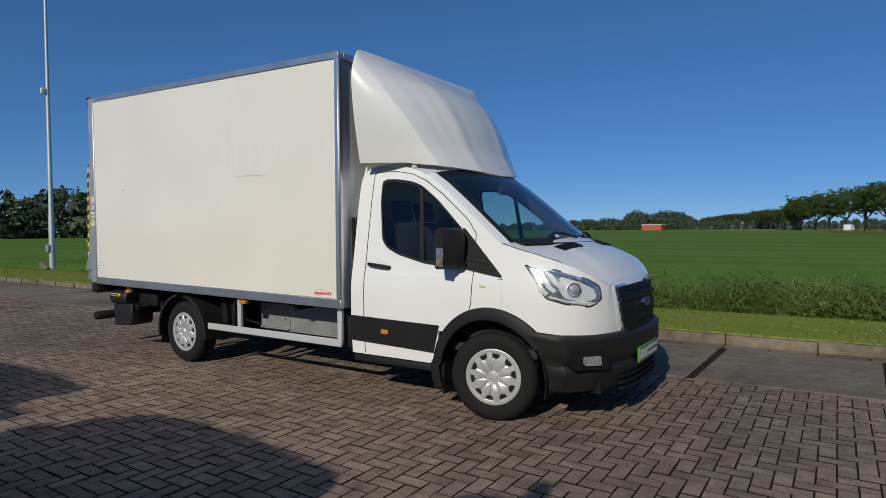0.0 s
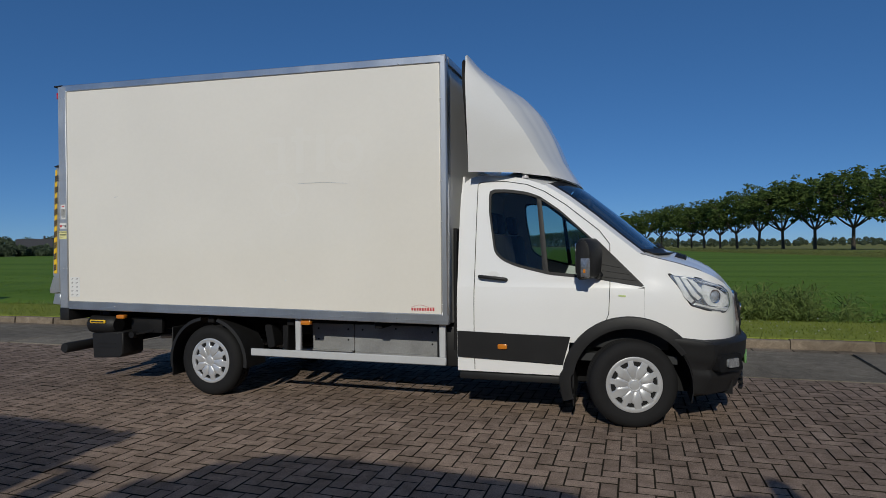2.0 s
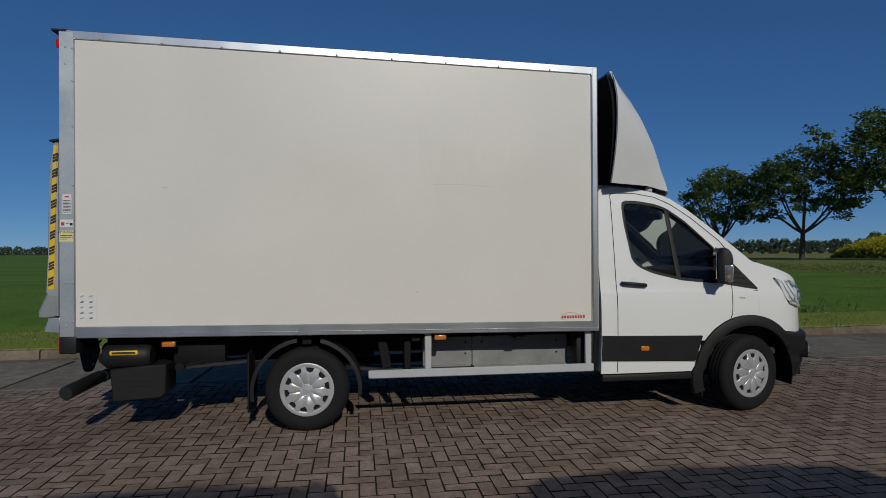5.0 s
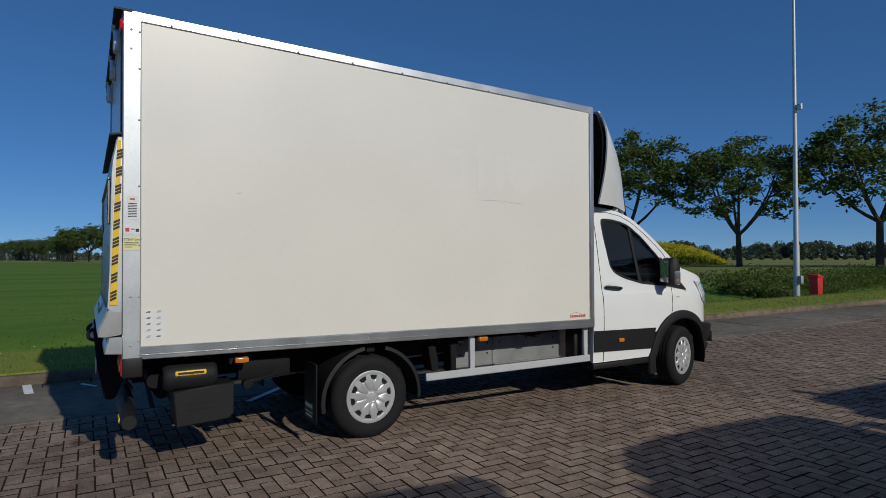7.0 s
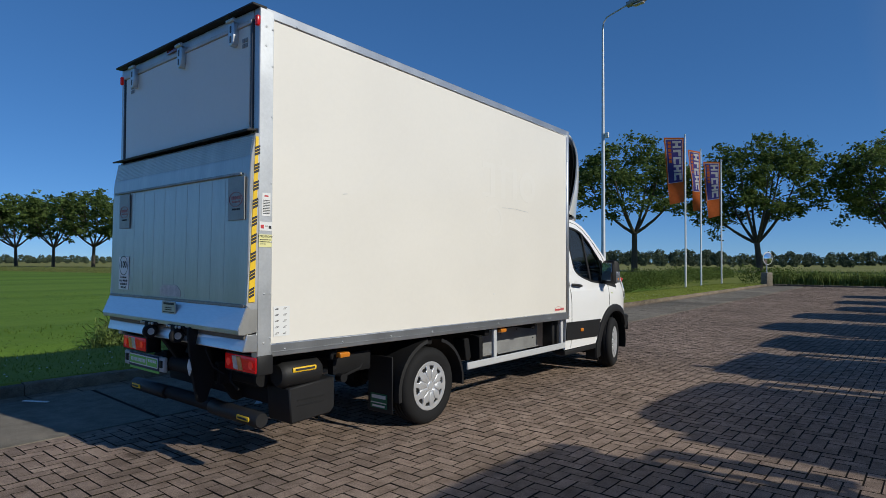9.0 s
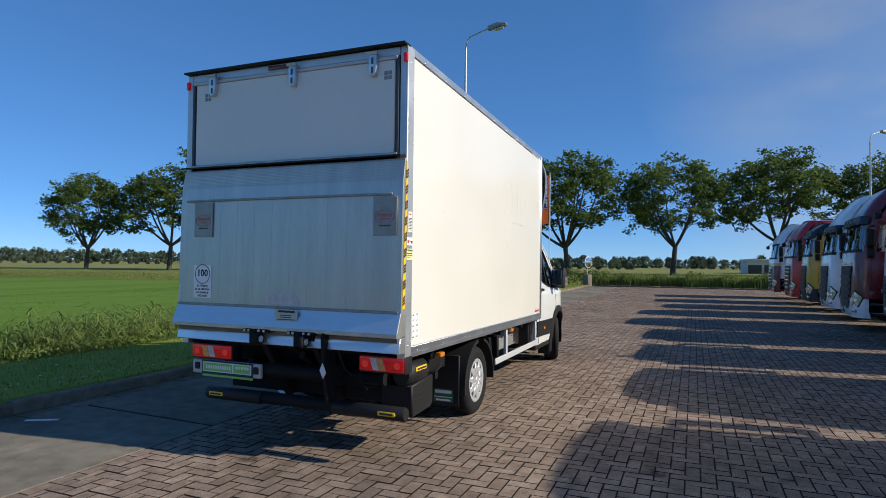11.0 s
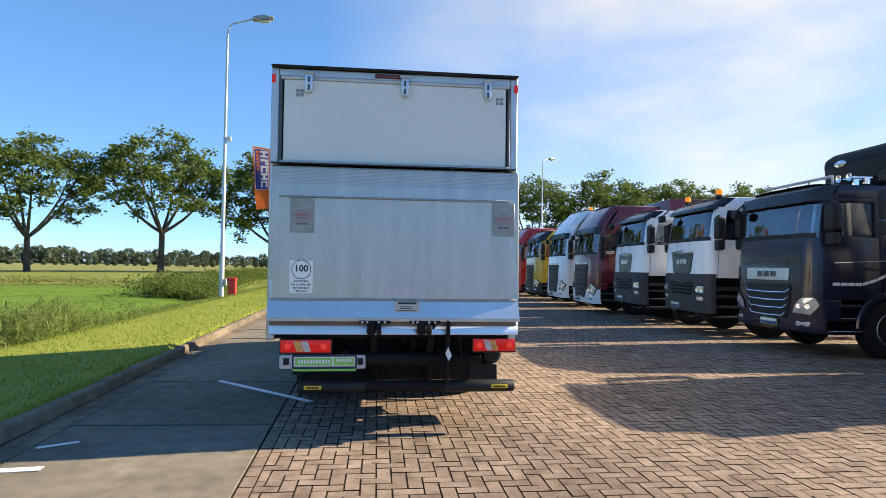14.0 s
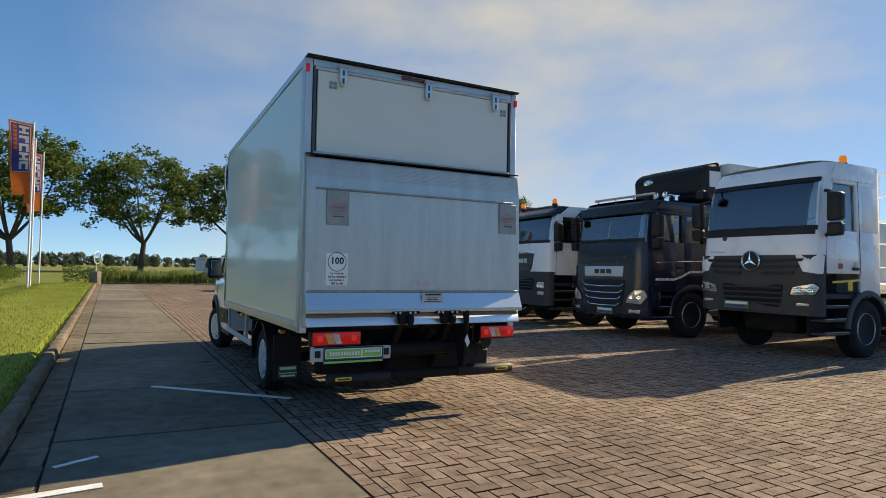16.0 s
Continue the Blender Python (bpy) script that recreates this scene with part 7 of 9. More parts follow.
        for s in (-1, 1):
            fitted("corner_piece", rounded(mirrored([(0.84, 1.50), (1.215, 1.50), (1.215, 1.18), (0.98, 1.22)], s), 0.03, 3), m_cab, cab, 0.030, 0.04)
            for q in range(3):
                fitted("lamp_bar", mirrored([(0.80, 0.865 + 0.035 * q), (1.15, 0.885 + 0.035 * q), (1.15, 0.892 + 0.035 * q), (0.80, 0.872 + 0.035 * q)], s), M_BLACK, cab, 0.042, 0.006, n=2)
        tube_at = front(0.62 * kx, belt - 0.10, 0.012)
        bm = B()
        lathe(bm, [(0.045, 0.0), (0.05, 0.008), (0.0, 0.012)], "y", 16, tube_at)
        part("washer_cap", bm, T_GREY, cab)
        fitted("type_mark", rounded([(0.58, 1.545), (0.98, 1.555), (0.96, 1.585), (0.60, 1.575)], 0.008, 2), M_ALU, cab, 0.006, 0.006, n=2)
        for s in (-1, 1):
            bm = B()
            prism(bm, [(-0.45, 1.28), (-1.26, 1.32), (-1.26, 1.355), (-0.45, 1.315)], "x", *sorted((s * (W + 0.001), s * (W + 0.004))))
            part("orange_line", bm, M_YELLOW, cab)
            for y0, z0, w, h, m in ((-0.62, 1.52, 0.13, 0.09, M_RED_INK), (-1.10, 1.50, 0.09, 0.15, M_PINK), (-0.90, 1.16, 0.13, 0.15, M_YELLOW)):
                bm = B()
                box(bm, *sorted((s * (W + 0.001), s * (W + 0.004))), y0 - w, y0, z0, z0 + h)
                part("sticker", bm, m, cab)
    else:
        fitted("grille_panel", rounded([(-0.74, 1.60), (0.74, 1.60), (0.62, 0.62), (0.50, 0.52), (-0.50, 0.52), (-0.62, 0.62)], 0.06, 3), M_BLACK, gr, 0.020, 0.03)
        for q in range(6):
            z = 0.66 + 0.16 * q
            w = 0.56 + 0.025 * q
            fitted("grille_bar", rounded([(-w, z), (w, z), (w, z + 0.06), (-w, z + 0.06)], 0.02, 2), M_CHROME if grille == "chrome" else T_GREY, gr, 0.036, 0.02, n=3)
        fitted("top_bar", rounded([(-0.66, 1.62), (0.66, 1.62), (0.66, 1.68), (-0.66, 1.68)], 0.02, 2), M_ALU, gr, 0.012, 0.01, n=2)
    px = -0.10 if grille == "slats" else 0.30
    pl = on_front("front_plate", [(px - 0.26, low + 0.06), (px + 0.26, low + 0.06), (px + 0.26, low + 0.19), (px - 0.26, low + 0.19)], M_GREEN_SHADED, cab, 0.045, 0.02, n=2)
    on_front("plate_bar", [(px - 0.24, low + 0.075), (px + 0.24, low + 0.075), (px + 0.24, low + 0.12), (px - 0.24, low + 0.12)], M_BLUE, pl, 0.048, 0.003, n=2)
    on_front("plate_bar", [(px - 0.24, low + 0.13), (px + 0.24, low + 0.13), (px + 0.24, low + 0.175), (px - 0.24, low + 0.175)], M_PAPER, pl, 0.048, 0.003, n=2)
    # chassis, wheels, body behind
    bm = B()
    for x in (-0.42, 0.42):
        box(bm, x - 0.04, x + 0.04, -7.2, -0.4, 0.72, 0.95)
    box(bm, -0.5, 0.5, -2.2, -0.5, 0.40, 0.95, 0.05)
    part("chassis_frame", bm, M_CHASSIS, t)
    for y in (-1.50, -5.2, -6.5):
        for s in (-1, 1):
            truck_wheel(t, s * (W - 0.16), y, s, M_ALU_DULL if fine else T_GREY) if (fine or y > -2) else None
    bm = B()
    tube(bm, [(-1.0, -1.5, 0.5), (1.0, -1.5, 0.5)], 0.06, 8)
    tube(bm, [(-1.0, -5.2, 0.5), (1.0, -5.2, 0.5)], 0.06, 8)
    part("axle", bm, M_CHASSIS, t)
    if not fine:
        for y in (-5.2, -6.5):
            for s in (-1, 1):
                bm = B()
                lathe(bm, [(0.0, -0.15), (0.46, -0.15), (0.5, -0.12), (0.5, 0.12), (0.46, 0.15), (0.0, 0.15)], "x", 28, (s * (W - 0.16), y, 0.5))
                part("rear_wheel", bm, M_RUBBER, t)
    bm = B()
    box(bm, W - 0.62, W - 0.04, -4.2, -2.7, 0.42, 1.0, 0.06)
    box(bm, -W + 0.04, -W + 0.62, -4.2, -2.7, 0.42, 1.0, 0.06)
    part("fuel_tank", bm, M_ALU_DULL, t)
    if body:
        kind, z0, z1, m = body
        if kind == "box":
            bm = B()
            box(bm, -1.27, 1.27, -8.2, -length - 0.25, z0, z1, 0.02)
            part("cargo_box", bm, m, t)
        else:
            bm = B()
            box(bm, -1.25, 1.25, -7.6, -length - 0.3, z0, z0 + 0.12, 0.02)
            part("flat_bed", bm, m, t)
            grid = new("headboard_grid")
            grid.parent = t
            for k in range(12):
                x = -1.15 + 2.3 * k / 11
                bm = B()
                tube(bm, [(x, -length - 0.32, z0), (x, -length - 0.32, z1)], 0.014, 5)
                part("grid_bar", bm, T_WHITE, grid)
            for k in range(6):
                z = z0 + (z1 - z0) * k / 5
                bm = B()
                tube(bm, [(-1.2, -length - 0.32, z), (1.2, -length - 0.32, z)], 0.014, 5)
                part("grid_bar", bm, T_WHITE, grid)
            for xa, xb in ((-1.25, -1.21), (1.21, 1.25)):
                bm = B()
                box(bm, xa, xb, -7.6, -length - 0.3, z0 + 0.1, z1 - 0.5, 0.01, 1)
                part("side_board", bm, m, t)
    if reefer:
        bm = B()
        prism(bm, rounded([(-length - 0.25, 3.03), (-length + 0.08, 3.04), (-length + 0.33, 3.16), (-length + 0.37, 3.70), (-length + 0.18, 3.86), (-length - 0.25, 3.93)], 0.10, 4), "x", -1.08, 1.06, 0.10, 4)
        part("cooling_unit", bm, M_BLACK, t, "black cooling unit over the cab")
        bm = B()
        lathe(bm, [(0.0, 0.012), (0.85, 0.01), (1.0, 0.0)], "y", 24)
        bm.transform(Matrix.Translation((0.55, -length + 0.365, 3.62)) @ Matrix.Diagonal((0.17, 1, 0.065, 1)))
        part("unit_badge", bm, M_CHROME, t)
        bm = B()
        box(bm, -1.10, -1.078, -length - 0.20, -length + 0.16, 3.36, 3.72, 0.005, 1)
        part("unit_label", bm, M_PAPER, t)
    for x, y in beacons:
        b = new("beacon")
        b.parent = t
        z = roof
        bm = B()
        lathe(bm, [(0.075, z - 0.03), (0.075, z + 0.05), (0.0, z + 0.05)], "z", 16, (x, y, 0))
        part("beacon_base", bm, M_BLACK, b)
        bm = B()
        lathe(bm, [(0.065, z + 0.05), (0.068, z + 0.14), (0.045, z + 0.18), (0.0, z + 0.185)], "z", 16, (x, y, 0))
        part("beacon_dome", bm, T_ORANGE, b)
    return t


lorry(-0.10, "white construction lorry with grey plastic bumper and star emblem", T_WHITE, T_GREY, 3.36, 1.9, grille="star", body=("grid", 1.15, 3.25, T_BODY), beacons=((-0.75, -1.45),), cy=-7.40, W=1.12)
daf = lorry(3.30, "dark navy lorry with silver name panel and cooling unit", T_NAVY, T_NAVY, 3.00, 2.25, grille="slats", body=("box", 1.25, 3.90, T_BODY), reefer=True, m_visor=T_VISOR, two_windows=True, cy=-7.10, W=1.15, yaw=-2.0)
man = lorry(6.30, "white lorry with black grille panel and orange beacons", T_WHITE, T_GREY, 3.12, 2.0, grille="panel", beacons=((-0.70, -0.55), (0.84, -0.55)), m_visor=T_VISOR, cy=-7.02, W=1.12, yaw=-3.5)
lorry(9.35, "white lorry with dark sun visor beside a maroon one", T_WHITE, T_GREY, 3.10, 2.0, grille="panel", m_visor=T_VISOR, cy=-6.92, W=1.12, yaw=-3.5)
lorry(12.55, "maroon lorry with black grille and white bumper", T_MAROON, T_WHITE, 3.55, 2.3, high=True, grille="bars", body=("box", 1.3, 3.75, T_MAROON), m_visor=T_VISOR, cy=-6.74, W=1.21, yaw=-3.0)
lorry(16.2, "white high-roof lorry with a small blue mark", T_WHITE, T_WHITE, 3.72, 2.3, high=True, grille="bars", beacons=((-0.4, -1.4),), fine=False, m_visor=T_VISOR, m_upper=T_WHITE, cy=-6.88, yaw=-2.5)
lorry(19.8, "yellow lorry with a black grille", T_YELLOW, T_GREY, 3.15, 2.2, grille="bars", fine=False, m_visor=T_VISOR, cy=-6.85, yaw=-2.5)
lorry(23.6, "bright red lorry with chrome grille bars", T_RED, T_RED, 3.50, 2.2, high=True, grille="chrome", fine=False, m_upper=T_RED, cy=-6.80)
lorry(28.2, "white and maroon lorry with yellow stripe, last of the row", T_WHITE, T_MAROON, 3.65, 2.2, high=True, grille="chrome", fine=False, split=1.62, cy=-6.65)
# roof bar and horns on the navy lorry
bm = B()
tube(bm, [(1.0, -0.62, 3.12), (-0.9, -0.62, 3.12)], 0.028, 8)
for x in (0.9, 0.3, -0.3, -0.9):
    tube(bm, [(x, -0.62, 3.13), (x, -0.62, 2.98)], 0.02, 6)
part("light_bar", bm, M_GREY_PAINT, daf)
for x in (-0.95, -0.70):
    bm = B()
    lathe(bm, [(0.02, -1.3), (0.02, -1.0), (0.07, -0.88), (0.0, -0.9)], "y", 14, (x, 0, 3.11))
    box(bm, x - 0.02, x + 0.02, -1.25, -1.15, 3.0, 3.10)
    part("horn", bm, M_CHROME, daf)


# ---- lamp posts, flags, small street things ----
M_GALV = mat("galvanised_steel", (0.50, 0.53, 0.56), 0.5, metal=0.4, var=0.10, scale=2)
M_LAMP_HEAD = mat("lamp_head_grey", (0.34, 0.36, 0.37), 0.5, var=0.08)
def leaf_mat(name, c, tint, trans=0.35, amt=0.35):
    m = mat(name, c, 0.7, var=0.25, scale=0.6, fine=6, spec=0.25, tint=tint, island=amt)
    n, l = m.node_tree.nodes, m.node_tree.links
    b, out = n["Principled BSDF"], n["Material Output"]
    tl, mx = n.new("ShaderNodeBsdfTranslucent"), n.new("ShaderNodeMixShader")
    col = b.inputs["Base Color"].links[0].from_socket
    l.new(col, tl.inputs["Color"])
    mx.inputs[0].default_value = trans
    l.new(b.outputs[0], mx.inputs[1])
    l.new(tl.outputs[0], mx.inputs[2])
    l.new(mx.outputs[0], out.inputs["Surface"])
    return m


M_FLAG_O = leaf_mat("flag_orange", (0.90, 0.25, 0.06), (0.93, 0.30, 0.08), 0.6, 0.04)
M_FLAG_N = leaf_mat("flag_navy", (0.14, 0.12, 0.46), (0.16, 0.14, 0.50), 0.6, 0.05)
M_FLAG_W = leaf_mat("flag_white", (0.86, 0.85, 0.86), (0.90, 0.89, 0.90), 0.55, 0.04)
M_BIN = mat("red_bin_plastic", (0.52, 0.03, 0.03), 0.5, var=0.12)
M_CABINET = mat("weathered_cabinet", (0.55, 0.55, 0.50), 0.7, var=0.30, scale=4, tint=(0.62, 0.63, 0.60))
M_POLE_WHITE = mat("white_pole", (0.72, 0.73, 0.74), 0.4, var=0.05)


def lamp_post(x, y, label, z0=-0.3, h=13.05, arm=1.3, turn=0.0):
    t = thing("street_lamp", label, "street lamp", pose(x, y, z0, 0, 0, turn), "tall yard lamps")
    bm = B()
    tube(bm, [(0, 0, 0), (0, 0, 2.2), (0, 0, 2.3), (0, 0, h - 0.6)], [0.115, 0.11, 0.095, 0.05], 14)
    part("pole", bm, M_GALV, t)
    bm = B()
    tube(bm, [(0, 0, h - 0.65), (0, -0.03, h - 0.3), (0, -0.2, h - 0.08), (0, -0.5, h + 0.02), (0, -arm, h + 0.26)], 0.035, 10)
    part("arm", bm, M_GALV, t)
    bm = B()
    prism(bm, rounded([(-arm + 0.15, h + 0.12), (-arm - 0.75, h + 0.24), (-arm - 0.8, h + 0.33), (-arm - 0.35, h + 0.42), (-arm + 0.15, h + 0.30)], 0.05, 3), "x", -0.16, 0.16, 0.04, 2)
    part("lamp_head", bm, M_LAMP_HEAD, t)
    bm = B()
    prism(bm, rounded([(-arm - 0.1, h + 0.13), (-arm - 0.65, h + 0.20), (-arm - 0.6, h + 0.12), (-arm - 0.2, h + 0.07)], 0.03, 3), "x", -0.12, 0.12, 0.02, 2)
    part("lamp_glass", bm, M_CLEAR, t)
    bm = B()
    box(bm, -0.06, 0.06, -0.27, -0.10, h * 0.57, h * 0.57 + 0.24, 0.02)
    part("sensor_box", bm, M_POLE_WHITE, t)
    bm = B()
    box(bm, -0.09, 0.09, -0.22, -0.08, 0.75, 1.05, 0.02)
    tube(bm, [(0, 0, 0.8), (0, 0, 0.85)], 0.13, 14)
    part("switch_box", bm, M_LAMP_HEAD, t)
    return t


lamp_post(21.5, 7.25, "tall grey lamp post with curved arm beside a red bin")
lp = lamp_post(-21.9, 7.1, "tall grey lamp post standing in the verge", z0=-0.1)
lamp_post(49.4, -15.7, "grey lamp post behind the parked lorries", z0=-0.1, h=12.1, turn=40)
bm = B()
prism(bm, [(-0.5, 0.0), (0.1, 0.0), (0.1, 0.08), (-0.4, 0.35), (-0.5, 0.3)], "y", -0.3, -0.15, 0.02)
part("loose_slab", bm, M_KERB, lp)


def flag_pole(x, y, z0, h, phase, twist, fw=1.12, furl=0.35):
    t = thing("flag_pole", "white flagpole with orange and navy banner", "flagpole", pose(x, y, z0, 0, 0, twist), "three advertising flags")
    bm = B()
    tube(bm, [(0, 0, 0), (0, 0, h * 0.5), (0, 0, h)], [0.055, 0.045, 0.032], 12)
    part("pole", bm, M_POLE_WHITE, t)
    bm = B()
    lathe(bm, [(0.0, h + 0.10), (0.05, h + 0.05), (0.04, h), (0.0, h)], "z", 12)
    part("pole_cap", bm, M_GALV, t)
    fh = 3.8
    def cloth(u, v, o=0.0):
        # u from the pole outwards (+y), v downwards
        y = 0.06 + fw * u
        swing = 0.10 * u * math.sin(3.0 * v + phase) + 0.05 * u * math.sin(9 * v + 2 * u + phase)
        sag = 0.28 * v * u * (0.5 + 0.5 * math.sin(phase))
        return Vector((swing + 0.25 * u * v + o, y - furl * v * u, h - 0.12 - fh * v + 0.06 * u - sag))
    banner = new("banner")
    banner.parent = t
    def field(name, u0, u1, v0, v1, m, o, nu=10, nv=24):
        b = B()
        surf(b, lambda u, v: cloth(u, v, o), nu, nv, u0, u1, v0, v1)
        thicken(b, 0.004)
        part(name, b, m, banner)
    field("cloth", 0, 1, 0, 1, M_FLAG_O, 0.0)
    for o in (-0.008, 0.008):
        field("white_frame", 0.075, 0.93, 0.025, 0.685, M_FLAG_W, o * 0.7)
        field("navy_field", 0.10, 0.905, 0.033, 0.677, M_FLAG_N, o)
        # block marks in white along the pole side, small orange ones beside them
        for k in range(5):
            v = 0.052 + 0.122 * k
            for a, b, c, d in (((0.15, 0.58, 0.0, 0.034), (0.30, 0.44, 0.034, 0.076), (0.15, 0.58, 0.076, 0.108)), ((0.15, 0.58, 0.0, 0.034), (0.15, 0.27, 0.034, 0.108), (0.46, 0.58, 0.034, 0.108)), ((0.15, 0.58, 0.012, 0.05), (0.15, 0.30, 0.05, 0.108)))[(0, 2, 1, 0, 1)[k]]:
                field("white_mark", a, b, v + c, v + d, M_FLAG_W, o * 1.8, 4, 2)
        for k in range(6):
            v = 0.06 + 0.056 * k
            field("orange_mark", 0.66, 0.82, v, v + 0.042, M_FLAG_O, o * 1.8, 3, 3)
    bm = B()
    tube(bm, [(0, -0.05, h - 0.1), (0, -0.06, 1.2)], 0.006, 4)
    part("halyard", bm, M_POLE_WHITE, t)
    return t


flag_pole(32.0, 6.98, -0.15, 9.1, 0.4, 28)
flag_pole(36.2, 7.35, -0.15, 8.9, 3.9, 58, 1.0, 0.75)
flag_pole(41.2, 7.45, -0.15, 8.9, 1.2, 33)

# red litter bin beside the lamp
bin_ = thing("litter_bin", "red plastic litter bin beside a lamp post", "bin", pose(22.3, 6.95, -0.18))
bm = B()
prism(bm, [(-0.16, 0.05), (0.16, 0.05), (0.20, 0.85), (-0.20, 0.85)], "y", -0.17, 0.17, 0.03)
part("body", bm, M_BIN, bin_)
bm = B()
prism(bm, rounded([(-0.23, 0.84), (0.22, 0.84), (0.22, 0.90), (-0.18, 0.99), (-0.23, 0.95)], 0.03, 3), "y", -0.20, 0.20, 0.02)
part("lid", bm, M_BIN, bin_)
for y in (-0.14, 0.14):
    bm = B()
    lathe(bm, [(0.09, -0.02), (0.09, 0.02), (0.0, 0.02)], "y", 14, (0.15, y, 0.09))
    part("wheel", bm, M_RUBBER, bin_)

# utility cabinet
cabi = thing("utility_cabinet", "weathered pale utility cabinet in long grass", "cabinet", pose(-16.9, 6.75, -0.02, 0, 0, 12))
bm = B()
box(bm, -0.5, 0.5, -0.28, 0.28, 0.0, 1.12, 0.01, 1)
part("body", bm, M_CABINET, cabi)
bm = B()
prism(bm, [(-0.33, 1.12), (0.33, 1.12), (0.30, 1.19), (-0.30, 1.19)], "x", -0.56, 0.56, 0.01, 1)
part("roof", bm, M_CABINET, cabi)
for x0 in (-0.48, 0.02):
    bm = B()
    box(bm, x0, x0 + 0.46, -0.30, -0.275, 0.06, 1.08, 0.006, 1)
    d = part("door", bm, M_CABINET, cabi)
    bm = B()
    hx = x0 + (0.40 if x0 < 0 else 0.06)
    box(bm, hx - 0.02, hx + 0.02, -0.325, -0.298, 0.50, 0.68, 0.008)
    part("handle", bm, M_BLACK, d)

# traffic mirror
tm = thing("traffic_mirror", "round convex traffic mirror on a concrete post", "traffic mirror", pose(38.6, 4.05, -0.1, 0, 0, 60))
bm = B()
box(bm, -0.24, 0.24, -0.24, 0.24, 0.0, 0.95, 0.03)
part("block", bm, M_CONCRETE, tm)
bm = B()
tube(bm, [(0, 0, 0.9), (0, 0, 1.9)], 0.035, 10)
part("post", bm, M_GALV, tm)
bm = B()
lathe(bm, [(0.40, 0.0), (0.42, 0.03), (0.38, 0.06), (0.0, 0.06)], "x", 32, (-0.10, 0, 1.85))
part("frame", bm, M_POLE_WHITE, tm)
bm = B()
lathe(bm, [(0.37, -0.005), (0.25, -0.045), (0.0, -0.07)], "x", 32, (-0.10, 0, 1.85))
part("glass", bm, M_CHROME, tm)

# ---- far buildings ----
M_ROOF_RED = mat("red_roof_tiles", (0.30, 0.09, 0.06), 0.9, var=0.2)
M_ROOF_DARK = mat("dark_roof_tiles", (0.055, 0.055, 0.06), 0.85, var=0.2)
M_WALL_PALE = mat("pale_wall", (0.66, 0.64, 0.60), 0.9, var=0.1)
M_WALL_BRICK = mat("far_brick_wall", (0.20, 0.13, 0.10), 0.9, var=0.2)
M_WALL_GREY = mat("grey_cladding", (0.40, 0.42, 0.46), 0.7, var=0.1)
M_WIN_DARK = mat("dark_window", (0.03, 0.035, 0.045), 0.15, var=0.1)
M_RED_STORE = mat("red_cladding", (0.50, 0.10, 0.07), 0.8, var=0.1)


def house(x, y, w, d, h, turn, roof_m=M_ROOF_RED, wall_m=M_WALL_PALE, label="far pale house with a red tiled roof"):
    t = thing("house", label, "house", pose(x, y, -0.1, 0, 0, turn), "far houses")
    bm = B()
    box(bm, -w / 2, w / 2, -d / 2, d / 2, 0, h)
    part("wall", bm, wall_m, t)
    bm = B()
    prism(bm, [(-d / 2 - 0.4, h - 0.1), (d / 2 + 0.4, h - 0.1), (0, h + d * 0.42)], "x", -w / 2 - 0.3, w / 2 + 0.3)
    part("roof", bm, roof_m, t)
    for k in (-1, 0, 1):
        bm = B()
        box(bm, k * w * 0.3 - 0.5, k * w * 0.3 + 0.5, -d / 2 - 0.05, -d / 2 + 0.05, h * 0.4, h * 0.75)
        part("window", bm, M_WIN_DARK, t)
    bm = B()
    box(bm, w * 0.25, w * 0.25 + 0.6, -0.3, 0.3, h + d * 0.2, h + d * 0.55)
    part("chimney", bm, roof_m, t)
    return t


house(-168, 97, 8, 6, 2.3, 60, wall_m=M_WALL_BRICK, label="far brick house with a red tiled roof")
house(-214, 118, 11, 8, 2.6, 40, wall_m=M_WALL_BRICK, label="far house with a dark tiled roof", roof_m=M_ROOF_DARK)
house(-203, 134, 8, 6, 4.2, 65, label="far white house with a dark roof among trees", roof_m=M_ROOF_DARK)
house(-196, 150, 10, 8, 2.4, 50, wall_m=M_WALL_BRICK, label="far house with a dark tiled roof", roof_m=M_ROOF_DARK)


def hall(x0, x1, y0, y1, h, m, label, windows=True):
    t = thing("hall", label, "building", pose((x0 + x1) / 2, (y0 + y1) / 2, -0.1), "far halls")
    w, d = (x1 - x0) / 2, (y1 - y0) / 2
    bm = B()
    box(bm, -w, w, -d, d, 0, h, 0.05, 1)
    part("wall", bm, m, t)
    bm = B()
    box(bm, -w - 0.3, w + 0.3, -d - 0.3, d + 0.3, h, h + 0.5, 0.05, 1)
    part("roof_edge", bm, M_WALL_PALE, t)
    if windows:
        n = max(2, int(d / 1.9))
        for k in range(n):
            yy = -d + (k + 0.5) * 2 * d / n
            bm = B()
            box(bm, -w - 0.06, -w + 0.05, yy - 1.35, yy + 1.35, h * 0.04, h * 0.72)
            part("window", bm, M_WIN_DARK, t)
    return t


hall(145, 165, -20.6, -14.2, 2.9, M_WALL_PALE, "low pale hall with dark gates behind the hedge")
hall(152, 175, -33.0, -21.0, 3.3, M_WALL_GREY, "long grey-blue hall behind the hedge")
hall(-98, -86, 382, 392, 3.4, M_RED_STORE, "low red shed far across the field", False)
fv = thing("van", "small white van far off along the tree row", "van", pose(9.0, 214, -0.05, 0, 0, 76))
bm = B()
prism(bm, rounded([(-2.4, 0.4), (2.3, 0.4), (2.4, 1.1), (1.6, 1.3), (1.0, 2.1), (-2.4, 2.2)], 0.15, 2), "y", -0.95, 0.95, 0.06, 2)
part("body", bm, T_WHITE, fv)
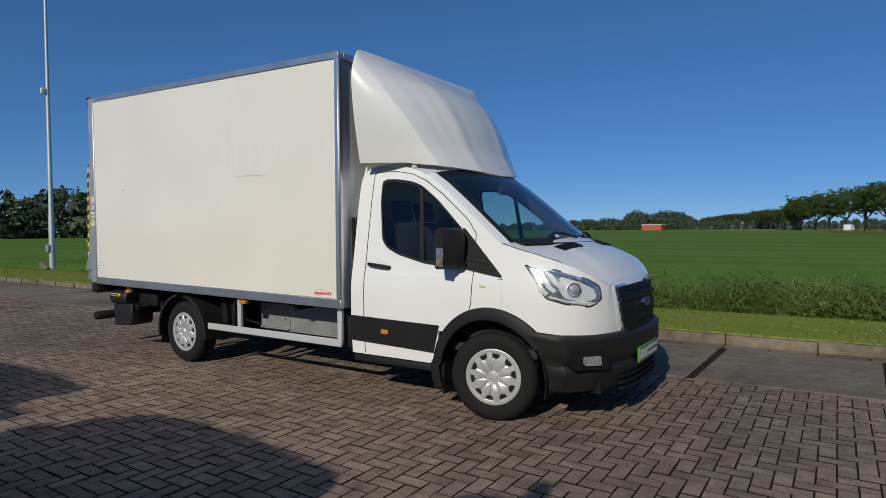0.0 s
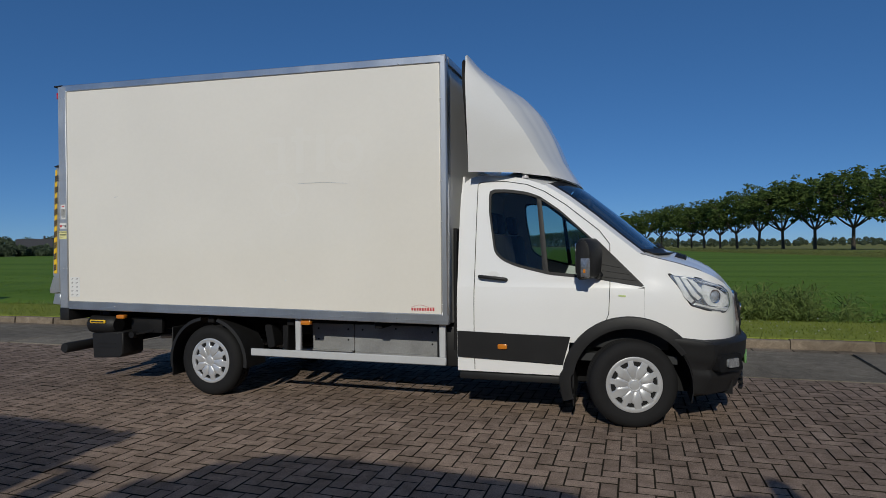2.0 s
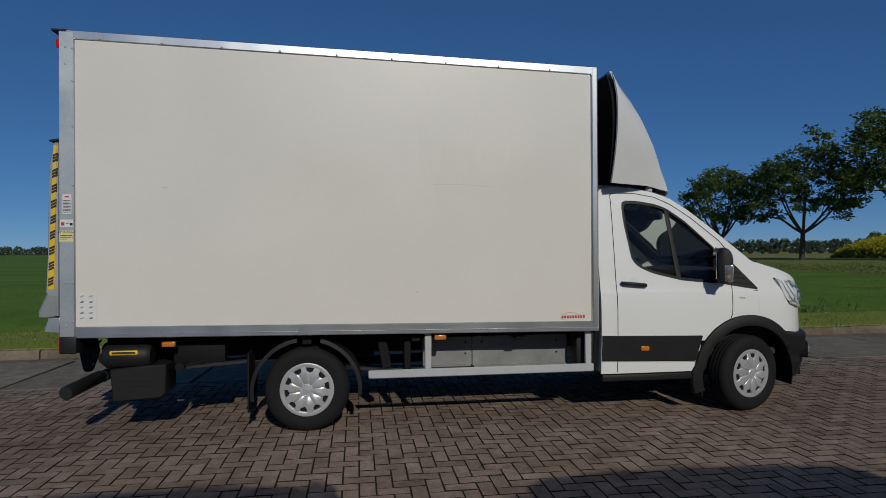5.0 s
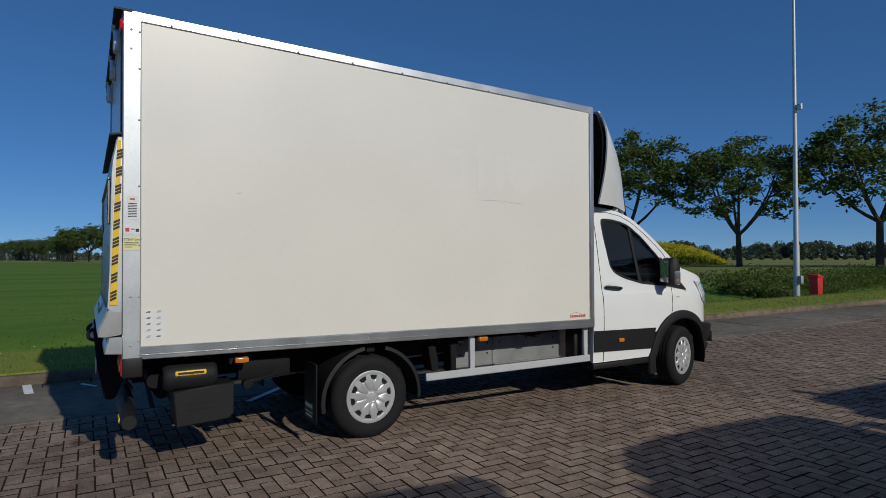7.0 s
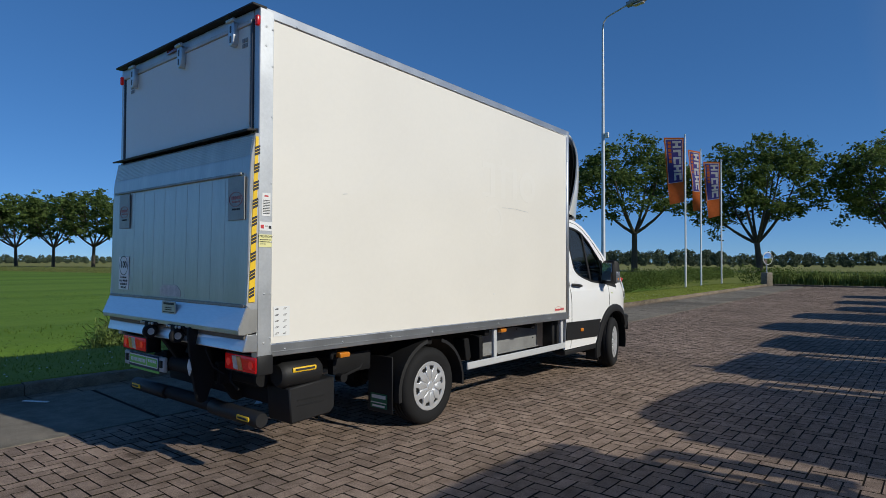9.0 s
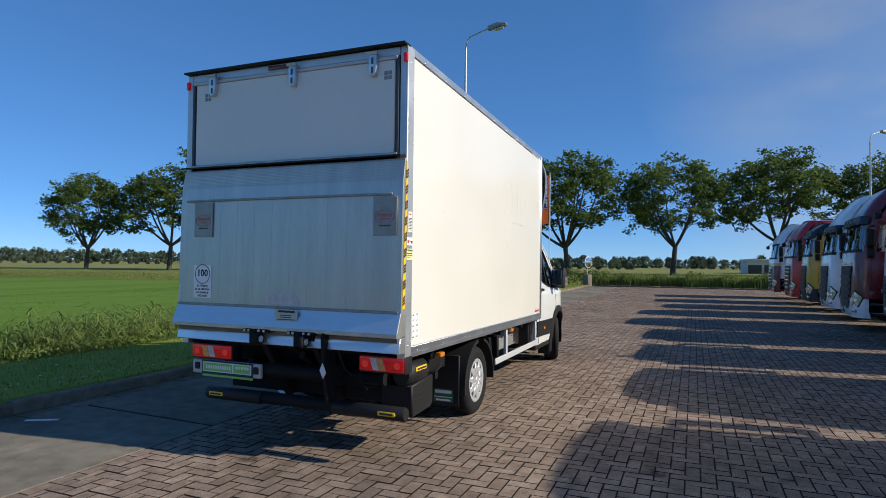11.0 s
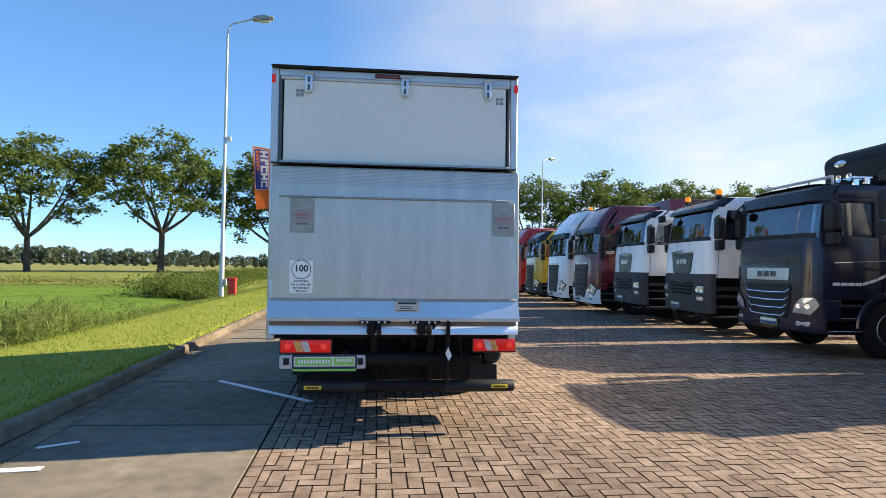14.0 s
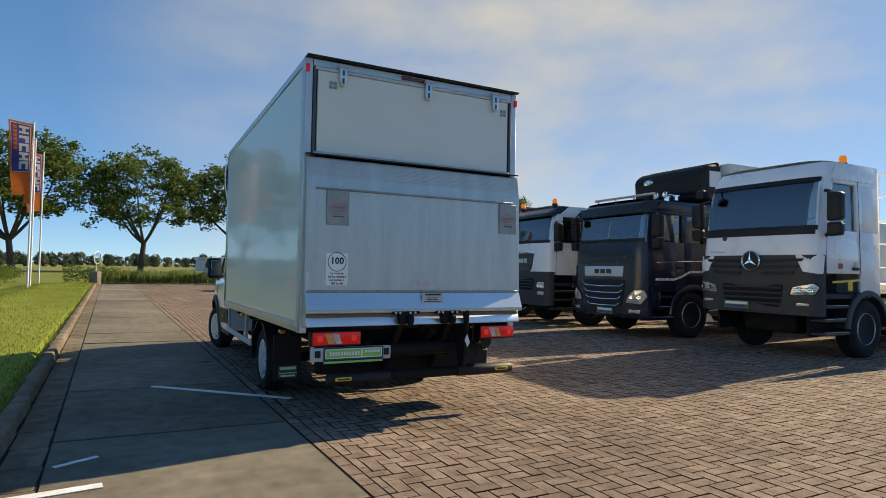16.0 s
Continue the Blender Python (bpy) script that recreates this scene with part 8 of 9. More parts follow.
bm = B()
prism(bm, [(1.1, 1.35), (1.68, 1.35), (1.2, 1.95), (1.0, 1.95)], "y", -0.96, 0.96)
part("cab_window", bm, M_WIN_DARK, fv)
for x in (-1.5, 1.5):
    for y in (-0.85, 0.85):
        bm = B()
        lathe(bm, [(0.0, -0.1), (0.33, -0.1), (0.33, 0.1), (0.0, 0.1)], "y", 18, (x, y, 0.33))
        part("wheel", bm, M_RUBBER, fv)

# ---- plants ----
M_LEAF = leaf_mat("ash_leaves", (0.062, 0.106, 0.026), (0.155, 0.215, 0.058), 0.45)
M_BARK = mat("dark_bark", (0.075, 0.062, 0.048), 0.95, var=0.35, scale=3, fine=20, bump=0.5, stretch=(1, 1, 0.3))
# far leaves made paler and bluer: air haze is put into their colour
M_WOOD_HAZED = leaf_mat("hazed_wood_leaves", (0.088, 0.122, 0.078), (0.140, 0.178, 0.108), 0.3)
M_RAPE = leaf_mat("rape_blossom", (0.46, 0.44, 0.025), (0.66, 0.60, 0.04), 0.2, 0.25)
M_RAPE_G = leaf_mat("rape_stalks", (0.12, 0.18, 0.03), (0.22, 0.26, 0.04), 0.2)
M_REED = leaf_mat("reed_leaves", (0.135, 0.205, 0.050), (0.275, 0.34, 0.10), 0.5)
M_GRASS = leaf_mat("verge_grass", (0.15, 0.200, 0.022), (0.29, 0.33, 0.055), 0.4)


def cards(centres, sizes, rng, flat=0.5):
    """Small bent leaf cards at the given places, as vertices and faces."""
    n = len(centres)
    a = rng.normal(size=(n, 3))
    a[:, 2] *= flat
    a /= np.linalg.norm(a, axis=1)[:, None]
    b = rng.normal(size=(n, 3))
    b -= a * (a * b).sum(1)[:, None]
    b /= np.linalg.norm(b, axis=1)[:, None]
    s = np.asarray(sizes)[:, None]
    c = np.asarray(centres)
    nrm = np.cross(a, b)
    v = np.stack([c - a * s, c - b * s * 0.55 + nrm * s * 0.15, c + a * s, c + b * s * 0.55 + nrm * s * 0.15], 1).reshape(-1, 3)
    f = np.arange(4 * n).reshape(n, 4)
    return v, f


def mesh_of(name, v, f, m):
    me = bpy.data.meshes.new(name)
    me.from_pydata([tuple(p) for p in v], [], [tuple(int(i) for i in q) for q in f])
    me.materials.append(m)
    return me


def make_tree(seed, H=20.0, spread=1.0, leaves=64, fill=84, size=0.96):
    """A vase-shaped roadside tree: bare forked trunk, rising limbs, an airy dome of leaf clumps."""
    rng = np.random.default_rng(seed)
    t = thing("tree", "tall roadside tree with forked trunk and airy dark-green dome", "tree", group="row of roadside trees")
    fork = H * rng.uniform(0.20, 0.27)
    lean = rng.normal(0, 0.25, 2)
    bm = B()
    base = Vector((0, 0, -0.3))
    top = Vector((lean[0], lean[1], fork))
    tube(bm, [base, base.lerp(top, 0.12), base.lerp(top, 0.6), top], [0.62, 0.44, 0.38, 0.36], 12)
    R = H * 0.385 * spread
    clumps = []
    n_limb = int(rng.integers(6, 9))
    for i in range(n_limb):
        az = 2 * math.pi * (i + rng.uniform(-0.3, 0.3)) / n_limb
        reach = R * rng.uniform(0.35, 0.95)
        high = H * (0.93 - 0.30 * (reach / R) ** 2 * rng.uniform(0.7, 1.2))
        end = Vector((top.x + reach * math.cos(az), top.y + reach * math.sin(az), high - H * 0.06))
        mid = top.lerp(end, 0.45) + Vector((0.30 * reach * math.cos(az), 0.30 * reach * math.sin(az), -0.03 * H))
        pts = [top * (1 - s) ** 2 + mid * 2 * s * (1 - s) + end * s * s for s in (0, 0.15, 0.3, 0.45, 0.6, 0.75, 0.9, 1)]
        tube(bm, pts, [0.24, 0.21, 0.18, 0.15, 0.12, 0.09, 0.06, 0.03], 8)
        clumps.append((end, 1.0))
        for j in range(7):
            s = rng.uniform(0.3, 0.98)
            p = top * (1 - s) ** 2 + mid * 2 * s * (1 - s) + end * s * s
            a2 = az + rng.uniform(-1.5, 1.5)
            ln = H * rng.uniform(0.10, 0.20)
            q = p + Vector((ln * math.cos(a2), ln * math.sin(a2), ln * rng.uniform(0.05, 0.8)))
            m2 = p.lerp(q, 0.5) + Vector((0, 0, rng.uniform(-0.3, 0.5)))
            tube(bm, [p, m2, q], [0.07, 0.05, 0.02], 5, False)
            clumps.append((q, 0.9))
            for _ in range(2):
                clumps.append((q + Vector(rng.normal(0, 1, 3)) * H * 0.045, 0.7))
    # a few hanging low sprays
    for i in range(6):
        az = rng.uniform(0, 2 * math.pi)
        p = Vector((R * 1.02 * math.cos(az), R * 1.02 * math.sin(az), H * rng.uniform(0.40, 0.52)))
        q0 = Vector((R * 0.45 * math.cos(az), R * 0.45 * math.sin(az), H * 0.52))
        tube(bm, [q0, q0.lerp(p, 0.6) + Vector((0, 0, 0.5)), p], [0.08, 0.05, 0.02], 5, False)
        clumps.append((p, 0.7))
        clumps.append((q0.lerp(p, 0.75), 0.6))
    part("trunk", bm, M_BARK, t)
    # crown fill: dome of extra clumps, denser at the top
    for _ in range(fill):
        az, r = rng.uniform(0, 2 * math.pi), R * math.sqrt(rng.uniform(0, 1))
        z = H * (0.56 + 0.40 * (1 - (r / R) ** 2) ** 0.5 * rng.uniform(0.50, 1.0))
        clumps.append((Vector((r * math.cos(az), r * math.sin(az), z)), 0.9))
    cs, ss = [], []
    for c, k in clumps:
        m = int(leaves * k)
        off = rng.normal(0, 1, (m, 3)) * np.array([0.034, 0.034, 0.020]) * H * k
        cs.append(np.array(c)[None] + off)
        ss.append(rng.uniform(0.15, 0.38, m) * size)
    v, f = cards(np.concatenate(cs), np.concatenate(ss), rng)
    ob = new("crown", mesh_of("crown", v, f, M_LEAF))
    ob.parent = t
    return t


rt = np.random.default_rng(21)
kinds = [make_tree(s, H, w) for s, H, w in ((3, 20, 1.0), (8, 20, 1.05), (15, 20, 0.95), (33, 20, 1.1), (41, 20, 1.0))]
far_kinds = [make_tree(s, 20, w, 26, 60, 1.6) for s, w in ((5, 1.0), (27, 1.05))]
# along the road: nearer part, then bending away
NEAR = [88.7, 101.5, 115.5, 132.0, 148.5, 166.5, 184.5, 203.0, 221.0, 240.0, 258.0, 277.0]
d_row = (ROW_B - ROW_A).normalized()
spots = []
for i, s in enumerate(NEAR):
    p = ROW_A + d_row * s
    if s > 210:
        p = p + Vector((-0.35, 0.0)) * (s - 210)
    spots.append((p.x, p.y, {88.7: 0.76, 101.5: 0.85, 132.0: 1.0, 148.5: 1.05}.get(s, 1.12 if s < 170 or s > 200 else 1.0)))
FAR_END = Vector((23.0, 205.0))
bend = ROW_A + d_row * 88.7
for k, s in enumerate((37, 49, 61.5, 74, 85.5, 97, 107.5, 118.5, 128.5, 140.5, 157, 173, 190, 208, 228)):
    p = bend + (FAR_END - bend).normalized() * s
    spots.append((p.x, p.y, 0.84 if s < 100 else 0.78))
# the row runs on towards the horizon
TAIL = [(303, -7.6), (360, -12), (418, -17.5), (475, -33), (535, -51), (610, -75), (700, -100), (790, -125), (880, -152)]
yy = 318.0
while yy < 880:
    spots.append((lerp(TAIL, yy), yy, 0.75))
    yy += 15 + (yy - 300) * 0.025
for i, (x, y, k) in enumerate(spots):
    sc = k * rt.uniform(0.92, 1.06)
    first = i < len(kinds) or 0 <= i - len(NEAR) < len(far_kinds)
    if first:
        ob = kinds[i] if i < len(kinds) else far_kinds[i - len(NEAR)]
        ob.matrix_world = Matrix.LocRotScale((x, y, 0), Euler((0, 0, rt.uniform(0, 6.28))), (sc, sc, sc))
    else:
        src = kinds[i % len(kinds)] if i < len(NEAR) else far_kinds[i % len(far_kinds)]
        ob = copy_thing(src, Matrix.LocRotScale((x, y, 0), Euler((0, 0, rt.uniform(0, 6.28))), None))
        ob.scale = (sc, sc, sc)


def wood(name, label, spans, seed, m=M_WOOD_HAZED, size=1.6):
    """A far belt of trees: spans of (bearing from, to, distance, height from, to)."""
    rng = np.random.default_rng(seed)
    cs, ss = [], []
    for b0, b1, dist, h0, h1 in spans:
        arc = abs(radians(b1 - b0)) * dist
        n_tree = max(3, int(arc / 3.2))
        for k in range(n_tree):
            f = (k + rng.uniform(0, 1)) / n_tree
            b = radians(b0 + (b1 - b0) * f)
            d = dist + rng.uniform(-0.03, 0.03) * dist
            hh = (h0 + (h1 - h0) * f) * rng.uniform(0.62, 0.98)
            for n, core, grow, top in ((80, 0.62, 1.55, 0.86), (210, 1.0, 0.48, 1.0)):
                z = rng.uniform(0.0, 1.0, n) ** 0.8 * hh * top
                wide = hh * 0.34 * core * (0.40 + np.sin(np.pi * np.clip(z / hh, 0, 1) ** 0.8))
                a = rng.uniform(0, 2 * np.pi, n)
                cs.append(np.stack([d * math.cos(b) + np.cos(a) * wide, d * math.sin(b) + np.sin(a) * wide, z], 1))
                ss.append(rng.uniform(0.6, 1.2, n) * size * max(0.5, hh / 11) * 0.8 * grow)
    v, f = cards(np.concatenate(cs), np.concatenate(ss), rng, 1.0)
    ob = new(name, mesh_of(name, v, f, m))
    return tagged(ob, label, "trees", kind="stuff")


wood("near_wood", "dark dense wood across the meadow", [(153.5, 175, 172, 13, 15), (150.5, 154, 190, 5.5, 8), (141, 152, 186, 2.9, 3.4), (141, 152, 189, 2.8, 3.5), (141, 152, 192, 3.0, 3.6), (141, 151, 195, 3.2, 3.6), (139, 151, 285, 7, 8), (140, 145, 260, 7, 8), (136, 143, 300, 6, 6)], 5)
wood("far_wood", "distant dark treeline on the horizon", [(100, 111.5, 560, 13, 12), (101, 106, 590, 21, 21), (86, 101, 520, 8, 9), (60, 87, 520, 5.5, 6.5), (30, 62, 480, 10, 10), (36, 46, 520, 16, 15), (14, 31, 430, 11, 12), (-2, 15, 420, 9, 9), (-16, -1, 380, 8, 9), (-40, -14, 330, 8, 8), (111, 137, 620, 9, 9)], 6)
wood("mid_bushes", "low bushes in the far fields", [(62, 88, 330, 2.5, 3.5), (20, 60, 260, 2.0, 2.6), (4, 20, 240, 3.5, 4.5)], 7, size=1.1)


def rape_mound():
    rng = np.random.default_rng(9)
    n = 30000
    a, r = rng.uniform(0, 2 * np.pi, n), np.sqrt(rng.uniform(0, 1, n))
    u, w = r * np.cos(a), r * np.sin(a)
    z = 4.1 * np.clip(1 - np.abs(u) ** 2.6, 0, 1) * np.clip(1 - w ** 4, 0, 1)
    across, along = Vector((0.893, 0.45)), Vector((-0.45, 0.893))
    x = 90.5 + along.x * u * 15.65 + across.x * w * 6
    y = 75.0 + along.y * u * 15.65 + across.y * w * 6
    v, f = cards(np.stack([x, y, z * rng.uniform(0.75, 1.05, n) + rng.normal(0, 0.20, n)], 1), rng.uniform(0.06, 0.17, n), rng, 1.0)
    tagged(new("rape_mound", mesh_of("rape_mound", v, f, M_RAPE)), "mound of yellow flowering rape behind the trees", "plants", kind="stuff")
    m = 7000
    pick = rng.integers(0, n, m)
    v, f = cards(np.stack([x[pick], y[pick], z[pick] * rng.uniform(0.0, 0.9, m)], 1), rng.uniform(0.15, 0.36, m), rng, 1.0)
    tagged(new("rape_stalks", mesh_of("rape_stalks", v, f, M_RAPE_G)), "green stalks inside the yellow rape mound", "plants", kind="stuff")


rape_mound()


def blades(name, label, xs, ys, hs, ws, m, seed, bend=0.35, category="grass"):
    """Bent upright blades standing on the ground: three faces each."""
    rng = np.random.default_rng(seed)
    v, f = [], []
    for x, y, h, w in zip(xs, ys, hs, ws):
        z = ground_z(x, y) - 0.02
        a = rng.uniform(0, 2 * math.pi)
        dx, dy = math.cos(a), math.sin(a)
        o = rng.uniform(0.2, 1.0) * bend * h
        b = rng.uniform(0, 2 * math.pi)
        ox, oy = o * math.cos(b), o * math.sin(b)
        i = len(v)
        v += [(x - dx * w, y - dy * w, z), (x + dx * w, y + dy * w, z), (x + dx * w * 0.8 + ox * 0.3, y + dy * w * 0.8 + oy * 0.3, z + h * 0.55), (x - dx * w * 0.8 + ox * 0.3, y - dy * w * 0.8 + oy * 0.3, z + h * 0.55), (x + ox, y + oy, z + h * 0.96)]
        f += [(i, i + 1, i + 2, i + 3), (i + 3, i + 2, i + 4)]
    me = bpy.data.meshes.new(name)
    me.from_pydata(v, [], f)
    me.materials.append(m)
    return tagged(new(name, me), label, category, kind="stuff")


rg = np.random.default_rng(77)
n = 62000
gx = rg.uniform(-24, 39, n)
gy = np.array([kerb_y(x) for x in gx]) + 0.14 + rg.uniform(0, 1, n) ** 1.1 * 3.9
blades("verge_grass", "short mown grass of the verge", gx, gy, rg.uniform(0.03, 0.075, n), rg.uniform(0.003, 0.007, n), M_GRASS, 1, 0.8)
n = 26000
gx = rg.uniform(-26, 40, n)
gy = np.array([kerb_y(x) for x in gx]) + 4.1 + rg.normal(0, 0.55, n)
lump = 0.6 + 0.5 * np.sin(gx * 0.7) * np.sin(gx * 0.23 + 1) + 0.25 * np.sin(gx * 2.1)
blades("ditch_grass", "long rough grass along the ditch", gx, gy, rg.uniform(0.07, 0.19, n) * np.clip(lump, 0.4, 1.2), rg.uniform(0.005, 0.010, n), M_REED, 2, 0.6)


def reed_bed(name, label, xs, ys, seed):
    """Reed stems leaning with the wind, each with long drooping leaves on both sides."""
    rng = np.random.default_rng(seed)
    v, f = [], []
    for x, y in zip(xs, ys):
        h = rng.uniform(0.20, 0.44) + (rng.uniform(0.15, 0.38) if rng.random() < 0.25 else 0)
        foot = Vector((x, y, ground_z(x, y) - 0.03))
        tip = foot + Vector((rng.normal(0.10, 0.10), rng.normal(0, 0.10), h))
        i = len(v)
        v += [foot + Vector((-0.004, 0, 0)), foot + Vector((0.004, 0, 0)), tip]
        f.append((i, i + 1, i + 2))
        az = rng.uniform(0, 6.28)
        for k in range(9):
            p = foot.lerp(tip, 0.22 + 0.78 * k / 8)
            a = az + math.pi * k + rng.normal(0, 0.6)
            d = Vector((math.cos(a) + 0.35, math.sin(a), 0)).normalized()
            side = Vector((-d.y, d.x, 0.5)) * rng.uniform(0.007, 0.013)
            ln = rng.uniform(0.15, 0.34)
            m1 = p + d * ln * 0.45 + Vector((0, 0, ln * rng.uniform(0.25, 0.6)))
            m2 = p + d * ln * 0.80 + Vector((0, 0, ln * rng.uniform(0.2, 0.65)))
            e = p + d * ln * 1.05 + Vector((0, 0, ln * rng.uniform(-0.35, 0.40)))
            i = len(v)
            v += [p - side * 0.5, p + side * 0.5, m1 + side, m1 - side, m2 + side * 0.7, m2 - side * 0.7, e]
            f += [(i, i + 1, i + 2, i + 3), (i + 3, i + 2, i + 4, i + 5), (i + 5, i + 4, i + 6)]
    me = bpy.data.meshes.new(name)
    me.from_pydata([tuple(p) for p in v], [], f)
    me.materials.append(M_REED)
    return tagged(new(name, me), label, "reeds", kind="stuff")


n = 1254
gx = np.concatenate([rg.uniform(4.5, 7.1, 620), rg.uniform(0.3, 3.3, 500), rg.uniform(3.3, 4.6, 90), rg.uniform(7.1, 8.2, 28), rg.uniform(8.2, 13.0, 16)])
gy = np.array([kerb_y(x) for x in gx]) + 4.1 + rg.normal(0, 0.42, n)
reed_bed("reeds", "tall green reeds with drooping leaves in the ditch", gx, gy, 3)


def hedge(name, label, xs, ys, seed, high, lo=0.035, hi=0.085, m=None):
    """A rank leafy hedge: leaf cards that fill lumps of uneven height."""
    rng = np.random.default_rng(seed)
    lump = 0.62 + 0.22 * np.sin(xs * 0.9 + ys * 0.7) * np.sin(xs * 0.31 + 1.0 + ys * 0.2) + 0.16 * np.sin(xs * 2.3 + ys * 2.9) + 0.08 * np.sin(xs * 6.1 + ys * 5.3)
    z = rng.uniform(0, 1, len(xs)) ** 0.6 * high * np.clip(lump, 0.2, 1.05)
    base = np.array([ground_z(x, y) for x, y in zip(xs, ys)])
    v, f = cards(np.stack([xs, ys, base + z], 1), rng.uniform(lo, hi, len(xs)), rng, 0.8)
    return tagged(new(name, mesh_of(name, v, f, m or M_HEDGE)), label, "hedge", kind="stuff")


M_RANK = leaf_mat("rank_ditch_grass", (0.13, 0.17, 0.040), (0.28, 0.29, 0.105), 0.4)
M_HEDGE = leaf_mat("hedge_leaves", (0.080, 0.130, 0.026), (0.185, 0.245, 0.058), 0.45)
n = 46000
run = rg.uniform(-14, 150, n)
off = rg.normal(0, 1.0, n)
hedge("far_ditch", "band of reeds and rank green growth along a far ditch", 32.0 - 0.182 * run + 0.983 * off, 30.0 + 0.983 * run + 0.182 * off, 24, 0.80, 0.03, 0.075, M_RANK)
n = 34000
gx = 21.5 + 38.5 * rg.uniform(0, 1, n) ** 1.15
hedge("ditch_hedge", "rank leafy green growth behind the flagpoles", gx, 9.1 + 0.05 * gx + rg.normal(0, 0.75, n), 4, 1.25)
n = 16000
gx = np.concatenate([rg.uniform(4.4, 7.3, 7500), rg.uniform(0.2, 3.6, 6500), rg.uniform(3.6, 4.4, 600), rg.uniform(7.3, 12.0, 1400)])
hedge("ditch_growth", "low rank leafy growth at the foot of the reeds", gx, np.array([kerb_y(x) for x in gx]) + 3.9 + rg.normal(0, 0.42, n), 34, 0.30, 0.018, 0.045, M_REED)
n = 9000
gx = rg.uniform(22, 28, n)
hedge("ditch_scrub", "dense leafy scrub in the ditch", gx, 8.6 + 0.03 * gx + rg.normal(0, 0.45, n), 14, 0.62)
n = 26000
gy = rg.uniform(-36, 6.0, n)
hedge("yard_hedge", "dense leafy hedge closing the end of the yard", YARD_END + 0.7 + np.abs(rg.normal(0, 0.8, n)), gy, 15, 1.3)
n = 5000
gx = YARD_END + 0.6 + np.abs(rg.normal(0, 1.1, n))
gy = rg.uniform(-36, 4.5, n)
blades("reed_hedge", "dense reeds closing the end of the yard", gx, gy, rg.uniform(0.7, 1.25, n), rg.uniform(0.015, 0.035, n), M_REED, 5, 0.5)
n = 9000
gx = rg.uniform(-6, 30, n)
gy = -6.75 + rg.normal(0, 0.20, n) + 0.22 * np.sin(gx * 0.9) - np.where(rg.uniform(0, 1, n) < 0.4, rg.uniform(0.3, 2.5, n), 0)
gx = gx + 0.5 * np.sin(gx * 2.9)
blades("weeds", "weeds and grass between the paving under the lorries", gx, gy, rg.uniform(0.05, 0.20, n), rg.uniform(0.008, 0.016, n), M_GRASS, 6, 0.9, "weeds")
n = 900
a = rg.uniform(0, 2 * np.pi, n)
blades("cabinet_weeds", "long weeds round the foot of the cabinet", -16.9 + np.cos(a) * rg.uniform(0.35, 0.85, n), 6.72 + np.sin(a) * rg.uniform(0.25, 0.6, n), rg.uniform(0.12, 0.45, n), rg.uniform(0.008, 0.018, n), M_REED, 16, 0.7, "weeds")
M_FIELD_GRASS = leaf_mat("meadow_grass", (0.055, 0.130, 0.014), (0.170, 0.260, 0.042), 0.35)
n = 46000
gx = rg.uniform(-34, 44, n)
gy = np.array([kerb_y(x) for x in gx]) + 4.9 + rg.uniform(0, 1, n) ** 1.5 * 19
clump = 0.55 + 0.45 * np.sin(gx * 0.9 + 1.3 * np.sin(gy * 0.7)) * np.sin(gy * 1.3 + gx * 0.2)
blades("meadow_grass", "green meadow grass in uneven tufts", gx, gy, rg.uniform(0.04, 0.11, n) * np.clip(clump, 0.3, 1.0), rg.uniform(0.007, 0.014, n), M_FIELD_GRASS, 8, 0.9)
# daisies in the verge
cs = []
for _ in range(420):
    x = rg.uniform(-8, 20)
    y = kerb_y(x) + 0.25 + rg.uniform(0, 1) ** 1.3 * 2.4
    cs.append((x, y, ground_z(x, y) + 0.075))
v, f = cards(np.array(cs), np.full(len(cs), 0.013), rg, 0.15)
tagged(new("daisies", mesh_of("daisies", v, f, M_FLAG_W)), "small white daisies in the mown verge", "flowers", kind="stuff")


# ---- the brick paving: herringbone of concrete bricks ----
M_BRICK = stone_mat("paving_brick", (0.182, 0.131, 0.100), (0.350, 0.264, 0.208), 0.16, spots=0.35, bump=0.9)
M_BRICK_REST = stone_mat("paving_brick_rest", (0.182, 0.131, 0.100), (0.350, 0.264, 0.208), 0.16, True, spots=0.35, bump=0.9)
BL = 0.105
brick_paving = thing("brick_paving", "red-brown herringbone brick paving of the truck yard", "pavement", kind="structure")


def brick_shape(lx, ly):
    """A brick with worn upper edges, about its own centre; its flanks carry the joint's dirt."""
    g, c = 0.0038, 0.0020
    a, b = lx / 2 - g, ly / 2 - g
    v = [(-a, -b, -0.035), (a, -b, -0.035), (a, b, -0.035), (-a, b, -0.035), (-a, -b, -0.003), (a, -b, -0.003), (a, b, -0.003), (-a, b, -0.003),
         (-a + c, -b + c, 0), (a - c, -b + c, 0), (a - c, b - c, 0), (-a + c, b - c, 0)]
    f = [(0, 1, 5, 4), (1, 2, 6, 5), (2, 3, 7, 6), (3, 0, 4, 7), (4, 5, 9, 8), (5, 6, 10, 9), (6, 7, 11, 10), (7, 4, 8, 11), (8, 9, 10, 11)]
    return v, f


